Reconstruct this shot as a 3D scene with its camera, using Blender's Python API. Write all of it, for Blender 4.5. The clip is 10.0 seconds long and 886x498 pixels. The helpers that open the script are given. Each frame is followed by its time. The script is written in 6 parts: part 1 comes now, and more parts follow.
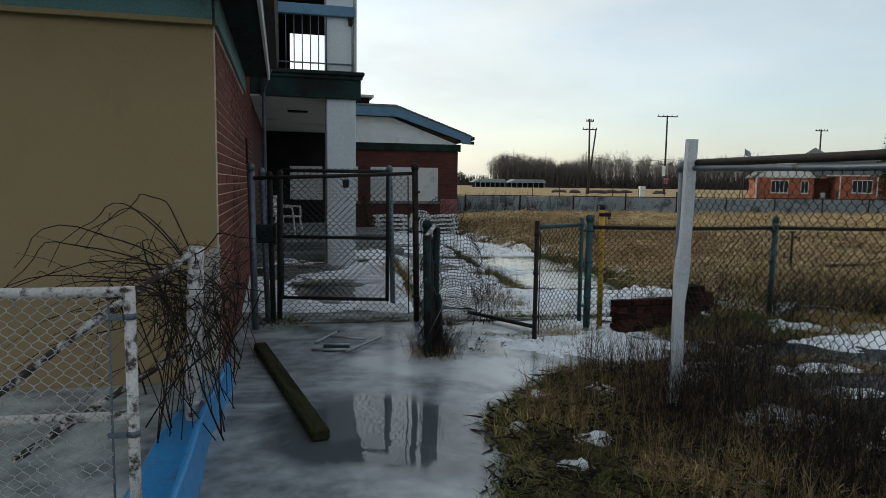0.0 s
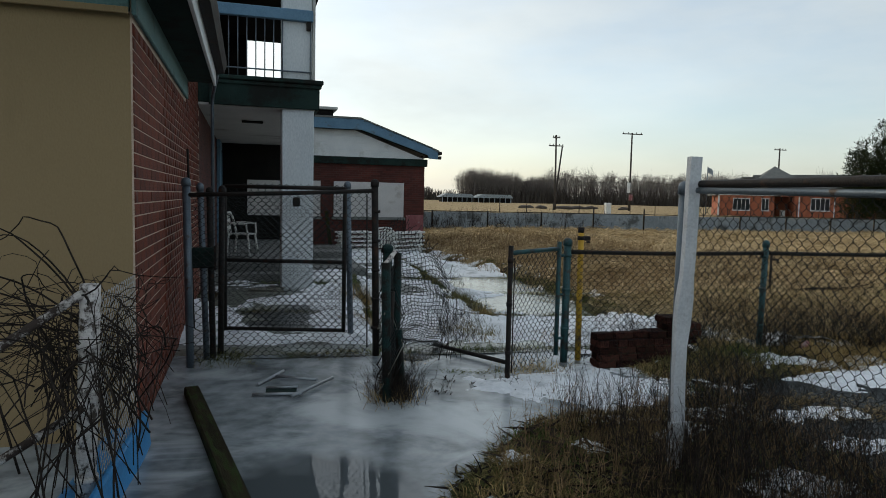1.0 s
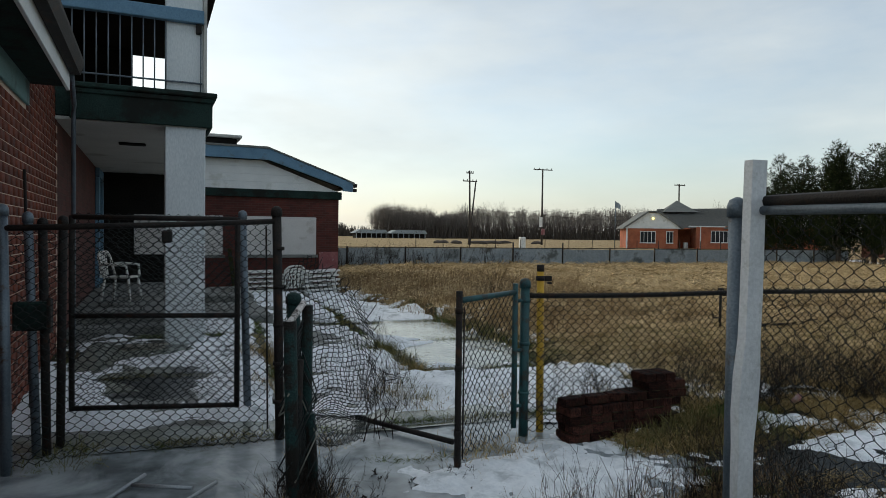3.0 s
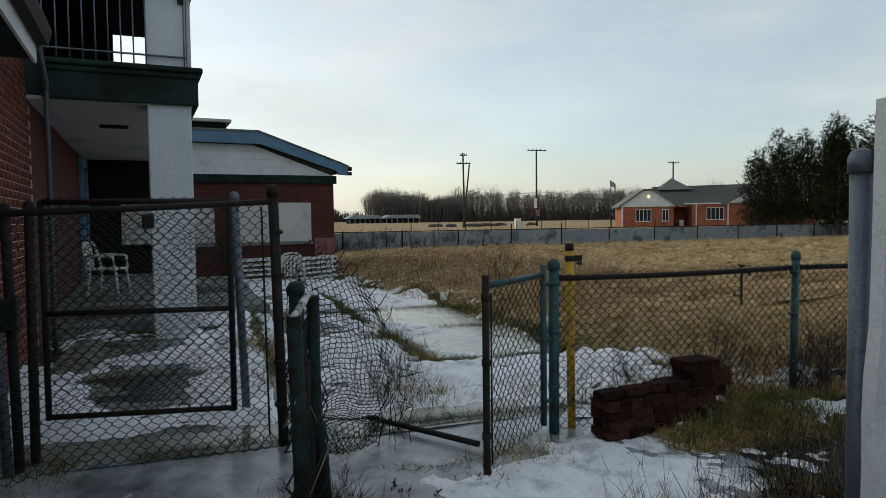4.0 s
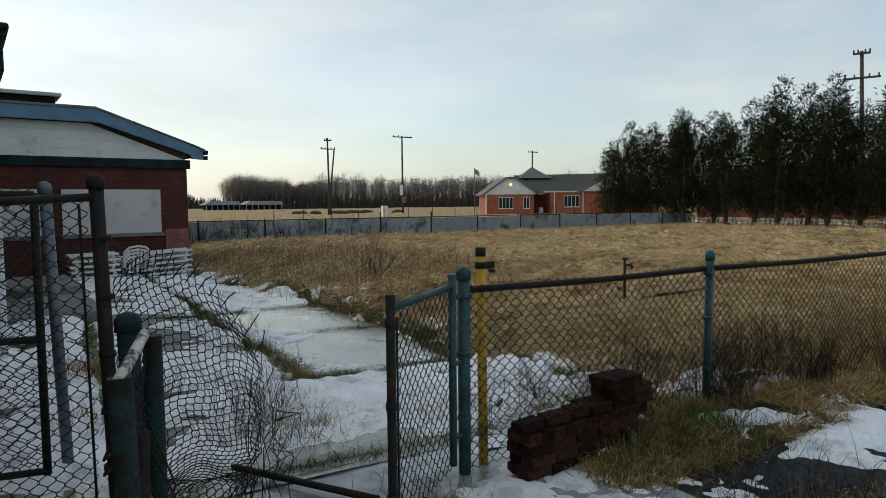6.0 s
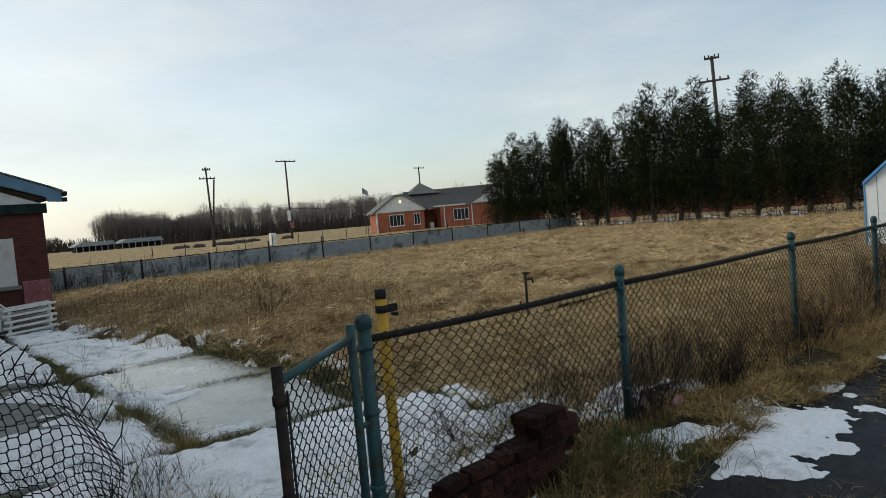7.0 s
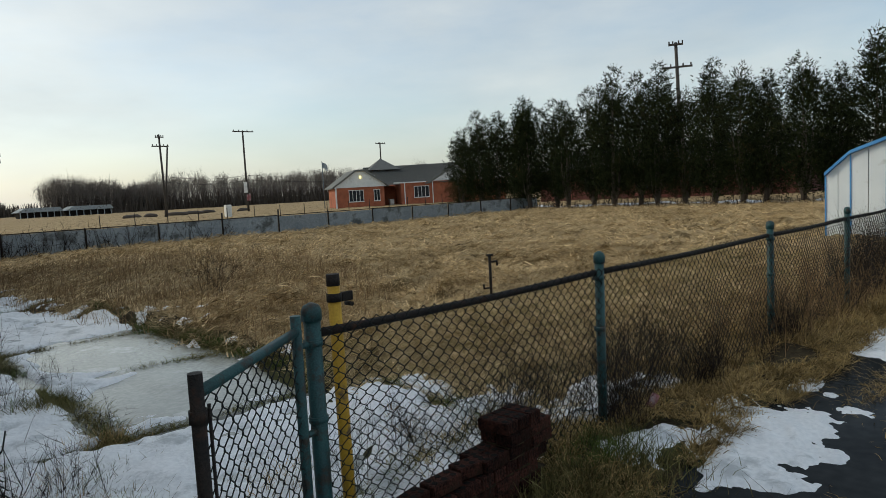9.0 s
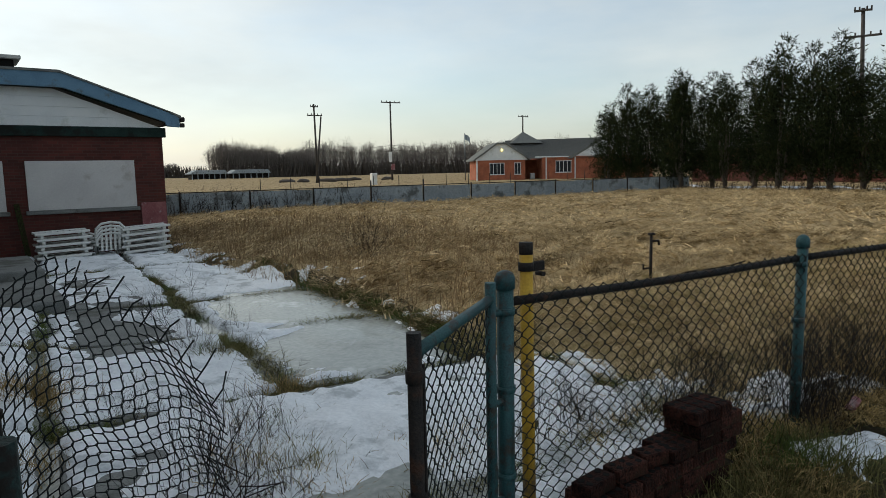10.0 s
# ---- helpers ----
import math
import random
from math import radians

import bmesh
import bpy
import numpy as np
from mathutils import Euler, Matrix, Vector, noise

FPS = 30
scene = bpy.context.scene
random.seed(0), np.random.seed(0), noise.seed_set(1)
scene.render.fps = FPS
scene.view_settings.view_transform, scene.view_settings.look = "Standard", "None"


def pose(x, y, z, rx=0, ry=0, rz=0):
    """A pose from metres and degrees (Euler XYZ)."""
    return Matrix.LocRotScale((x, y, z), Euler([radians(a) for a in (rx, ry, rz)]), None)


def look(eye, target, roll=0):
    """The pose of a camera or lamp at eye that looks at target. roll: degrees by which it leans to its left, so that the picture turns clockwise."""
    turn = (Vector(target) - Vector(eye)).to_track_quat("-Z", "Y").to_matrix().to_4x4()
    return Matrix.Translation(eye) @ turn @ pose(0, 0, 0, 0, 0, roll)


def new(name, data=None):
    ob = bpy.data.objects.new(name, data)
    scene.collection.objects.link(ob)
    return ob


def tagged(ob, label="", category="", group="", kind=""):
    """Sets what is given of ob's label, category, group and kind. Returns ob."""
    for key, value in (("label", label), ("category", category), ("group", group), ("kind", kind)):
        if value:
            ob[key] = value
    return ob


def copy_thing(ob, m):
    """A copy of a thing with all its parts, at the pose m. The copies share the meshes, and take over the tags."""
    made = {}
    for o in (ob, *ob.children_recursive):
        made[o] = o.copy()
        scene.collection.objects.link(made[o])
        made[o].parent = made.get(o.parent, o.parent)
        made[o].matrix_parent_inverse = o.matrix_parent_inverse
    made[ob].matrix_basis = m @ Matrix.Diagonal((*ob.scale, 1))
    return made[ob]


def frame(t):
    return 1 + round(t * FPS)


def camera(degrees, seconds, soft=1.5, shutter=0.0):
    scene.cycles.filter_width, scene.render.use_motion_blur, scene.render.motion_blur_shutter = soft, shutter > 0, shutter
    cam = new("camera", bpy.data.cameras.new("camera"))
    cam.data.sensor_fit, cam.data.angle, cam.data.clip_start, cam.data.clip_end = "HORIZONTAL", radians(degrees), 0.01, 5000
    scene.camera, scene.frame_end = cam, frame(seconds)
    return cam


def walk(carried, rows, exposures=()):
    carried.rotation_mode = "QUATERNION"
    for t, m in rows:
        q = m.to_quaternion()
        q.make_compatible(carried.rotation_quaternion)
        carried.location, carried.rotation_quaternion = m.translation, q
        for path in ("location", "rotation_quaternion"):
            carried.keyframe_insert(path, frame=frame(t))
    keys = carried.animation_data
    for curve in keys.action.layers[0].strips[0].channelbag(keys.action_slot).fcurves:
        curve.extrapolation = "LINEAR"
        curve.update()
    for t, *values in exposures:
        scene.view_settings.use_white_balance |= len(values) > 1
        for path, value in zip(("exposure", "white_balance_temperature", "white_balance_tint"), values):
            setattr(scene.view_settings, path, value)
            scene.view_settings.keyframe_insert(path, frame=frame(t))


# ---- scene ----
cam = camera(67.5, 10.0, soft=0.7)
PATH = [
    (0, (1.036, -2.035, 1.609), (1.32, -0.065, 1.41), 0.8),
    (0.5, (1.165, -1.688, 1.619), (1.412, 0.288, 1.433), 1.0),
    (1, (1.186, -1.282, 1.656), (1.568, 0.675, 1.502), 1.3),
    (1.5, (1.285, -0.897, 1.646), (1.7, 1.055, 1.512), 0.9),
    (2, (1.289, -0.562, 1.619), (1.75, 1.381, 1.525), -0.2),
    (2.5, (1.331, -0.167, 1.63), (1.938, 1.727, 1.425), -1.0),
    (2.7, (1.363, -0.024, 1.627), (1.977, 1.877, 1.543), 1.8),
    (3.8, (1.41, 0.728, 1.588), (2.11, 2.602, 1.551), -3.3),
    (4, (1.412, 0.805, 1.578), (2.059, 2.695, 1.487), -0.7),
    (4.5, (1.46, 1.01, 1.62), (2.176, 2.873, 1.497), 0.5),
    (5, (1.457, 1.2, 1.661), (2.313, 3.003, 1.521), 1.4),
    (5.2, (1.49, 1.27, 1.664), (2.374, 3.06, 1.532), -0.1),
    (6.3, (1.622, 1.866, 1.65), (2.709, 3.539, 1.513), 1.4),
    (6.5, (1.661, 1.952, 1.624), (2.802, 3.589, 1.49), 2.2),
    (7, (1.852, 2.123, 1.752), (3.129, 3.66, 1.653), -5.0),
    (7.5, (1.935, 2.27, 1.781), (3.365, 3.667, 1.713), -2.9),
    (8, (2.079, 2.385, 1.809), (3.549, 3.74, 1.74), -3.7),
    (8.5, (2.139, 2.455, 1.785), (3.592, 3.826, 1.704), -2.8),
    (9, (2.161, 2.535, 1.743), (3.523, 3.989, 1.569), -3.1),
    (9.5, (2.072, 2.67, 1.746), (3.244, 4.276, 1.528), -2.3),
    (10, (2.011, 2.788, 1.718), (3.045, 4.484, 1.481), -1.2),
]
walk(cam, [(t, look(eye, target, roll)) for t, eye, target, roll in PATH],
     [(0, -0.10, 6400, 5), (2, -0.06, 6400, 5), (2.7, -0.06, 6400, 5), (3.9, -0.21, 6400, 5), (4.6, -0.19, 6400, 5), (5.2, -0.10, 6400, 5),
      (6.5, -0.10, 6400, 5), (7.2, -0.11, 6400, 5), (9, -0.15, 6400, 5), (10, -0.11, 6400, 5)])

# ---- world, sun ----
SUN_AZ, SUN_EL = -38.0, 24.0      # degrees: from +y towards +x, above the horizon
world = bpy.data.worlds.new("world")
scene.world = world
world.use_nodes = True
wn, wl = world.node_tree.nodes, world.node_tree.links
wn.clear()
w_out = wn.new("ShaderNodeOutputWorld")
w_bg = wn.new("ShaderNodeBackground")
w_sky = wn.new("ShaderNodeTexSky")
w_sky.sky_type, w_sky.sun_disc = "NISHITA", False
w_sky.sun_elevation, w_sky.sun_rotation = radians(SUN_EL), radians(SUN_AZ)
w_sky.air_density, w_sky.dust_density, w_sky.ozone_density = 1.0, 2.0, 1.5
w_co = wn.new("ShaderNodeTexCoord")
w_map = wn.new("ShaderNodeMapping")
w_map.inputs["Scale"].default_value = (1.0, 1.0, 3.2)
w_map.inputs["Rotation"].default_value = (0.0, 0.25, 0.6)
w_n = wn.new("ShaderNodeTexNoise")
w_n.inputs["Scale"].default_value, w_n.inputs["Detail"].default_value, w_n.inputs["Roughness"].default_value = 2.0, 7.0, 0.58
w_ramp = wn.new("ShaderNodeValToRGB")
w_ramp.color_ramp.elements[0].position, w_ramp.color_ramp.elements[1].position = 0.36, 0.62
w_ramp.color_ramp.elements[0].color, w_ramp.color_ramp.elements[1].color = (0.66, 0.66, 0.66, 1), (1, 1, 1, 1)
w_n2 = wn.new("ShaderNodeTexNoise")
w_n2.inputs["Scale"].default_value, w_n2.inputs["Detail"].default_value = 3.4, 5.0
w_cloud = wn.new("ShaderNodeMixRGB")
w_cloud.inputs["Color1"].default_value, w_cloud.inputs["Color2"].default_value = (4.6, 4.9, 5.1, 1), (9.9, 9.7, 9.1, 1)
w_mix = wn.new("ShaderNodeMixRGB")
w_bg.inputs["Strength"].default_value = 0.107
wl.new(w_co.outputs["Generated"], w_map.inputs["Vector"])
wl.new(w_map.outputs[0], w_n.inputs["Vector"])
wl.new(w_map.outputs[0], w_n2.inputs["Vector"])
wl.new(w_n.outputs["Fac"], w_ramp.inputs["Fac"])
wl.new(w_n2.outputs["Fac"], w_cloud.inputs["Fac"])
w_veil = wn.new("ShaderNodeVectorMath")
w_veil.operation = "SCALE"
w_veil.inputs["Scale"].default_value = 1.7
wl.new(w_sky.outputs[0], w_veil.inputs[0])
wl.new(w_veil.outputs[0], w_mix.inputs["Color1"])
wl.new(w_cloud.outputs[0], w_mix.inputs["Color2"])
# thick cloud overhead, brighter towards the horizon and the veiled sun, blue showing on the other side
w_sep = wn.new("ShaderNodeSeparateXYZ")
wl.new(w_co.outputs["Generated"], w_sep.inputs[0])
w_el = wn.new("ShaderNodeMapRange")
w_el.inputs["From Min"].default_value, w_el.inputs["From Max"].default_value = 0.0, 0.9
w_el.inputs["To Min"].default_value, w_el.inputs["To Max"].default_value = 1.10, 0.88
wl.new(w_sep.outputs["Z"], w_el.inputs["Value"])
w_dot = wn.new("ShaderNodeVectorMath")
w_dot.operation = "DOT_PRODUCT"
w_dot.inputs[1].default_value = (math.sin(radians(SUN_AZ)) * 0.9, math.cos(radians(SUN_AZ)) * 0.9, 0.43)
wl.new(w_co.outputs["Generated"], w_dot.inputs[0])
w_glow = wn.new("ShaderNodeMapRange")
w_glow.inputs["From Min"].default_value, w_glow.inputs["From Max"].default_value = -0.4, 1.0
w_glow.inputs["To Min"].default_value, w_glow.inputs["To Max"].default_value = 0.95, 1.12
wl.new(w_dot.outputs["Value"], w_glow.inputs["Value"])
w_mul = wn.new("ShaderNodeMath")
w_mul.operation = "MULTIPLY"
wl.new(w_el.outputs[0], w_mul.inputs[0])
wl.new(w_glow.outputs[0], w_mul.inputs[1])
w_vm = wn.new("ShaderNodeVectorMath")
w_vm.operation = "SCALE"
wl.new(w_mix.outputs[0], w_vm.inputs[0])
wl.new(w_mul.outputs[0], w_vm.inputs["Scale"])
w_blue = wn.new("ShaderNodeMapRange")
w_blue.inputs["From Min"].default_value, w_blue.inputs["From Max"].default_value = 0.45, 1.0
w_blue.inputs["To Min"].default_value, w_blue.inputs["To Max"].default_value = -0.36, 0.0
wl.new(w_dot.outputs["Value"], w_blue.inputs["Value"])
w_bs = wn.new("ShaderNodeMath")
wl.new(w_ramp.outputs["Color"], w_bs.inputs[0])
wl.new(w_blue.outputs[0], w_bs.inputs[1])
w_bs.use_clamp = True
wl.new(w_bs.outputs[0], w_mix.inputs["Fac"])
wl.new(w_vm.outputs[0], w_bg.inputs["Color"])
wl.new(w_bg.outputs[0], w_out.inputs["Surface"])

sun = new("sun", bpy.data.lights.new("sun", "SUN"))
sun.data.energy, sun.data.angle, sun.data.color = 1.35, radians(16), (1.0, 0.88, 0.72)
_az, _el = radians(SUN_AZ), radians(SUN_EL)
_dir = Vector((math.sin(_az) * math.cos(_el), math.cos(_az) * math.cos(_el), math.sin(_el)))
sun.matrix_world = look(_dir * 200, (0, 0, 0))


# ---- materials ----
def material(name, dark, light, scale=4.0, fine=60.0, rough=0.8, metal=0.0, bump=0.3, spread=0.25, stain=None, stain_scale=1.5,
             stain_at=0.58, island=0.0, each=0.0, rough_var=0.1, stretch=(1, 1, 1), spec=0.5):
    """Two colours mixed by a coarse and a fine noise, an optional stain, fine relief."""
    m = bpy.data.materials.new(name)
    m.use_nodes = True
    n, l = m.node_tree.nodes, m.node_tree.links
    b = n["Principled BSDF"]
    b.inputs["Metallic"].default_value = metal
    b.inputs["Specular IOR Level"].default_value = spec
    co = n.new("ShaderNodeTexCoord")
    mp = n.new("ShaderNodeMapping")
    mp.inputs["Scale"].default_value = stretch
    l.new(co.outputs["Object"], mp.inputs["Vector"])
    a = n.new("ShaderNodeTexNoise")
    a.inputs["Scale"].default_value, a.inputs["Detail"].default_value = scale, 5
    f = n.new("ShaderNodeTexNoise")
    f.inputs["Scale"].default_value, f.inputs["Detail"].default_value = fine, 3
    for t in (a, f):
        l.new(mp.outputs[0], t.inputs["Vector"])
    add = n.new("ShaderNodeMath")
    add.operation = "ADD"
    l.new(a.outputs["Fac"], add.inputs[0])
    l.new(f.outputs["Fac"], add.inputs[1])
    rng = n.new("ShaderNodeMapRange")
    rng.inputs["From Min"].default_value, rng.inputs["From Max"].default_value = 1.0 - spread, 1.0 + spread
    l.new(add.outputs[0], rng.inputs["Value"])
    mix = n.new("ShaderNodeMixRGB")
    mix.inputs["Color1"].default_value, mix.inputs["Color2"].default_value = (*dark, 1), (*light, 1)
    l.new(rng.outputs[0], mix.inputs["Fac"])
    col = mix.outputs[0]
    if stain:
        s = n.new("ShaderNodeTexNoise")
        s.inputs["Scale"].default_value, s.inputs["Detail"].default_value, s.inputs["Roughness"].default_value = stain_scale, 8, 0.65
        l.new(mp.outputs[0], s.inputs["Vector"])
        sr = n.new("ShaderNodeMapRange")
        sr.inputs["From Min"].default_value, sr.inputs["From Max"].default_value = stain_at - 0.03, stain_at + 0.07
        l.new(s.outputs["Fac"], sr.inputs["Value"])
        sm = n.new("ShaderNodeMixRGB")
        sm.inputs["Color2"].default_value = (*stain, 1)
        l.new(sr.outputs[0], sm.inputs["Fac"])
        l.new(col, sm.inputs["Color1"])
        col = sm.outputs[0]
    if island or each:
        g = n.new("ShaderNodeNewGeometry")
        o = n.new("ShaderNodeObjectInfo")
        r = n.new("ShaderNodeMapRange")
        v = max(island, each)
        r.inputs["To Min"].default_value, r.inputs["To Max"].default_value = 1 - v, 1 + v
        l.new(g.outputs["Random Per Island"] if island else o.outputs["Random"], r.inputs["Value"])
        h = n.new("ShaderNodeHueSaturation")
        l.new(r.outputs[0], h.inputs["Value"])
        l.new(col, h.inputs["Color"])
        col = h.outputs[0]
    l.new(col, b.inputs["Base Color"])
    rr = n.new("ShaderNodeMapRange")
    rr.inputs["To Min"].default_value, rr.inputs["To Max"].default_value = max(0.02, rough - rough_var), min(1, rough + rough_var)
    l.new(a.outputs["Fac"], rr.inputs["Value"])
    l.new(rr.outputs[0], b.inputs["Roughness"])
    if bump:
        bp = n.new("ShaderNodeBump")
        bp.inputs["Strength"].default_value, bp.inputs["Distance"].default_value = bump, 0.01
        l.new(add.outputs[0], bp.inputs["Height"])
        l.new(bp.outputs[0], b.inputs["Normal"])
    return m


def brickwork(name, c1, c2, mortar, rough=0.85):
    """Far brickwork, courses 75 mm high, in object space seen along y."""
    m = material(name, c1, c2, 1.2, 30, rough, bump=0.0)
    n, l = m.node_tree.nodes, m.node_tree.links
    b = n["Principled BSDF"]
    co = n.new("ShaderNodeTexCoord")
    sep = n.new("ShaderNodeSeparateXYZ")
    l.new(co.outputs["Object"], sep.inputs[0])
    add = n.new("ShaderNodeMath")
    l.new(sep.outputs["X"], add.inputs[0])
    l.new(sep.outputs["Y"], add.inputs[1])
    com = n.new("ShaderNodeCombineXYZ")
    l.new(add.outputs[0], com.inputs["X"])
    l.new(sep.outputs["Z"], com.inputs["Y"])
    br = n.new("ShaderNodeTexBrick")
    br.inputs["Scale"].default_value = 1.0
    br.inputs["Brick Width"].default_value, br.inputs["Row Height"].default_value = 0.215, 0.075
    br.inputs["Mortar Size"].default_value, br.inputs["Mortar Smooth"].default_value = 0.006, 0.2
    br.inputs["Color1"].default_value, br.inputs["Color2"].default_value = (*c1, 1), (*c2, 1)
    br.inputs["Mortar"].default_value = (*mortar, 1)
    l.new(com.outputs[0], br.inputs["Vector"])
    ns = n.new("ShaderNodeTexNoise")
    ns.inputs["Scale"].default_value, ns.inputs["Detail"].default_value = 0.9, 6
    l.new(co.outputs["Object"], ns.inputs["Vector"])
    hs = n.new("ShaderNodeHueSaturation")
    rg = n.new("ShaderNodeMapRange")
    rg.inputs["From Min"].default_value, rg.inputs["From Max"].default_value = 0.3, 0.7
    rg.inputs["To Min"].default_value, rg.inputs["To Max"].default_value = 0.72, 1.25
    l.new(ns.outputs["Fac"], rg.inputs["Value"])
    l.new(rg.outputs[0], hs.inputs["Value"])
    l.new(br.outputs["Color"], hs.inputs["Color"])
    l.new(hs.outputs[0], b.inputs["Base Color"])
    bp = n.new("ShaderNodeBump")
    bp.inputs["Strength"].default_value, bp.inputs["Distance"].default_value, bp.invert = 0.6, 0.01, True
    l.new(br.outputs["Fac"], bp.inputs["Height"])
    l.new(bp.outputs[0], b.inputs["Normal"])
    return m


M = {}
M["tan"] = material("tan_stucco", (0.285, 0.20, 0.10), (0.335, 0.24, 0.125), 0.5, 90, 0.9, bump=0.35, spread=0.6, stain=(0.27, 0.19, 0.095), stain_scale=0.6, stain_at=0.6, stretch=(1, 1, 0.5))
M["brick"] = material("red_brick", (0.08, 0.0145, 0.005), (0.17, 0.034, 0.0115), 9, 80, 0.85, bump=0.5, island=0.25, stain=(0.10, 0.05, 0.04), stain_scale=3, stain_at=0.62)
M["brick_each"] = material("red_brick_each", (0.08, 0.0145, 0.005), (0.17, 0.034, 0.0115), 9, 80, 0.85, bump=0.5, each=0.25, stain=(0.10, 0.05, 0.04), stain_scale=3, stain_at=0.62)
M["mortar"] = material("pale_mortar", (0.48, 0.35, 0.26), (0.66, 0.52, 0.41), 6, 90, 0.95, bump=0.5)
M["old_brick"] = material("old_cored_brick", (0.008, 0.005, 0.004), (0.075, 0.027, 0.019), 11, 90, 0.9, bump=1.0, each=0.5, stain=(0.028, 0.018, 0.012), stain_scale=5, stain_at=0.56, spec=0.1)
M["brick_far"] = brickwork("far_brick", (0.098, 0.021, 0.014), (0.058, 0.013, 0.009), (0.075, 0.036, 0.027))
M["brick_orange"] = brickwork("orange_brick", (0.36, 0.105, 0.05), (0.30, 0.085, 0.04), (0.33, 0.14, 0.08))
M["teal"] = material("weathered_blue_trim", (0.085, 0.175, 0.265), (0.135, 0.25, 0.36), 3, 60, 0.7, bump=0.15, stain=(0.09, 0.13, 0.15), stain_scale=2.5, stain_at=0.6)
M["teal_dark"] = material("faded_green_board", (0.08, 0.165, 0.165), (0.13, 0.23, 0.225), 3, 60, 0.75, bump=0.2, stain=(0.05, 0.08, 0.08), stain_scale=2, stain_at=0.58)
M["green_trim"] = material("dark_green_trim", (0.008, 0.020, 0.017), (0.022, 0.043, 0.037), 3, 60, 0.75, bump=0.25, stain=(0.012, 0.014, 0.012), stain_scale=2.5, stain_at=0.52, spec=0.15)
M["white"] = material("white_painted_siding", (0.60, 0.62, 0.62), (0.74, 0.75, 0.74), 2, 50, 0.7, bump=0.15, stain=(0.52, 0.53, 0.5), stain_scale=1.6, stain_at=0.6)
M["col_white"] = material("white_painted_column", (0.52, 0.56, 0.58), (0.68, 0.71, 0.72), 1.5, 60, 0.75, bump=0.2, stain=(0.36, 0.40, 0.41), stain_scale=1.4, stain_at=0.62, stretch=(1, 1, 0.35))
M["soffit"] = material("grey_white_soffit", (0.42, 0.42, 0.395), (0.53, 0.53, 0.50), 1.5, 60, 0.85, bump=0.2, stain=(0.3, 0.29, 0.26), stain_scale=1.2, stain_at=0.6)
M["board"] = material("white_plywood", (0.50, 0.48, 0.47), (0.62, 0.60, 0.58), 1.1, 50, 0.8, bump=0.1, stain=(0.42, 0.39, 0.36), stain_scale=1.8, stain_at=0.62)
M["green_pipe"] = material("green_fence_paint", (0.007, 0.042, 0.046), (0.024, 0.092, 0.096), 8, 120, 0.55, 0.0, bump=0.35, stain=(0.03, 0.026, 0.02), stain_scale=12, stain_at=0.54)
M["green_dark"] = material("grimy_green_paint", (0.006, 0.018, 0.017), (0.018, 0.052, 0.048), 6, 90, 0.65, 0.0, bump=0.6, stain=(0.012, 0.01, 0.008), stain_scale=6, stain_at=0.5, spec=0.2)
M["dark_pipe"] = material("dark_rusted_pipe", (0.008, 0.008, 0.008), (0.03, 0.023, 0.019), 10, 120, 0.7, 0.0, bump=0.5, stain=(0.05, 0.024, 0.014), stain_scale=9, stain_at=0.6, spec=0.25)
M["grey_pipe"] = material("galvanised_pipe", (0.09, 0.115, 0.14), (0.16, 0.19, 0.22), 6, 100, 0.5, 0.5, bump=0.25, stain=(0.08, 0.055, 0.035), stain_scale=10, stain_at=0.62)
M["wire"] = material("dark_coated_wire", (0.010, 0.013, 0.013), (0.028, 0.032, 0.03), 20, 100, 0.7, 0.0, bump=0.0, spec=0.2)
M["wire_pale"] = material("galvanised_wire", (0.34, 0.33, 0.32), (0.55, 0.53, 0.51), 20, 100, 0.55, 0.4, bump=0.0)
M["yellow"] = material("yellow_paint", (0.44, 0.25, 0.016), (0.62, 0.37, 0.03), 5, 90, 0.6, bump=0.3, stain=(0.13, 0.085, 0.05), stain_scale=7, stain_at=0.57)
M["white_pipe"] = material("flaking_white_pipe", (0.50, 0.46, 0.43), (0.68, 0.64, 0.61), 10, 100, 0.75, bump=0.5, stain=(0.055, 0.04, 0.03), stain_scale=16, stain_at=0.53)
M["rusty_white"] = material("rusted_white_pipe", (0.45, 0.41, 0.37), (0.62, 0.58, 0.54), 10, 100, 0.8, bump=0.6, stain=(0.035, 0.022, 0.015), stain_scale=13, stain_at=0.45)
M["post_white"] = material("white_painted_post", (0.56, 0.57, 0.58), (0.72, 0.73, 0.74), 4, 70, 0.7, bump=0.2, stain=(0.35, 0.34, 0.32), stain_scale=6, stain_at=0.63)
M["blue"] = material("blue_plastic", (0.02, 0.19, 0.44), (0.035, 0.27, 0.58), 3, 60, 0.45, bump=0.1, stain=(0.06, 0.10, 0.13), stain_scale=4, stain_at=0.6)
M["shed_blue"] = material("blue_shed_roof", (0.05, 0.22, 0.52), (0.08, 0.30, 0.62), 3, 60, 0.5, bump=0.1)
M["shed_white"] = material("white_shed_steel", (0.62, 0.68, 0.72), (0.74, 0.79, 0.82), 1.5, 60, 0.55, bump=0.05, stain=(0.5, 0.53, 0.52), stain_scale=2, stain_at=0.62)
M["wood"] = material("mossy_plank", (0.012, 0.010, 0.006), (0.05, 0.042, 0.02), 5, 90, 0.9, bump=0.9, stain=(0.035, 0.05, 0.015), stain_scale=6, stain_at=0.52, stretch=(4, 0.6, 4), spec=0.1)
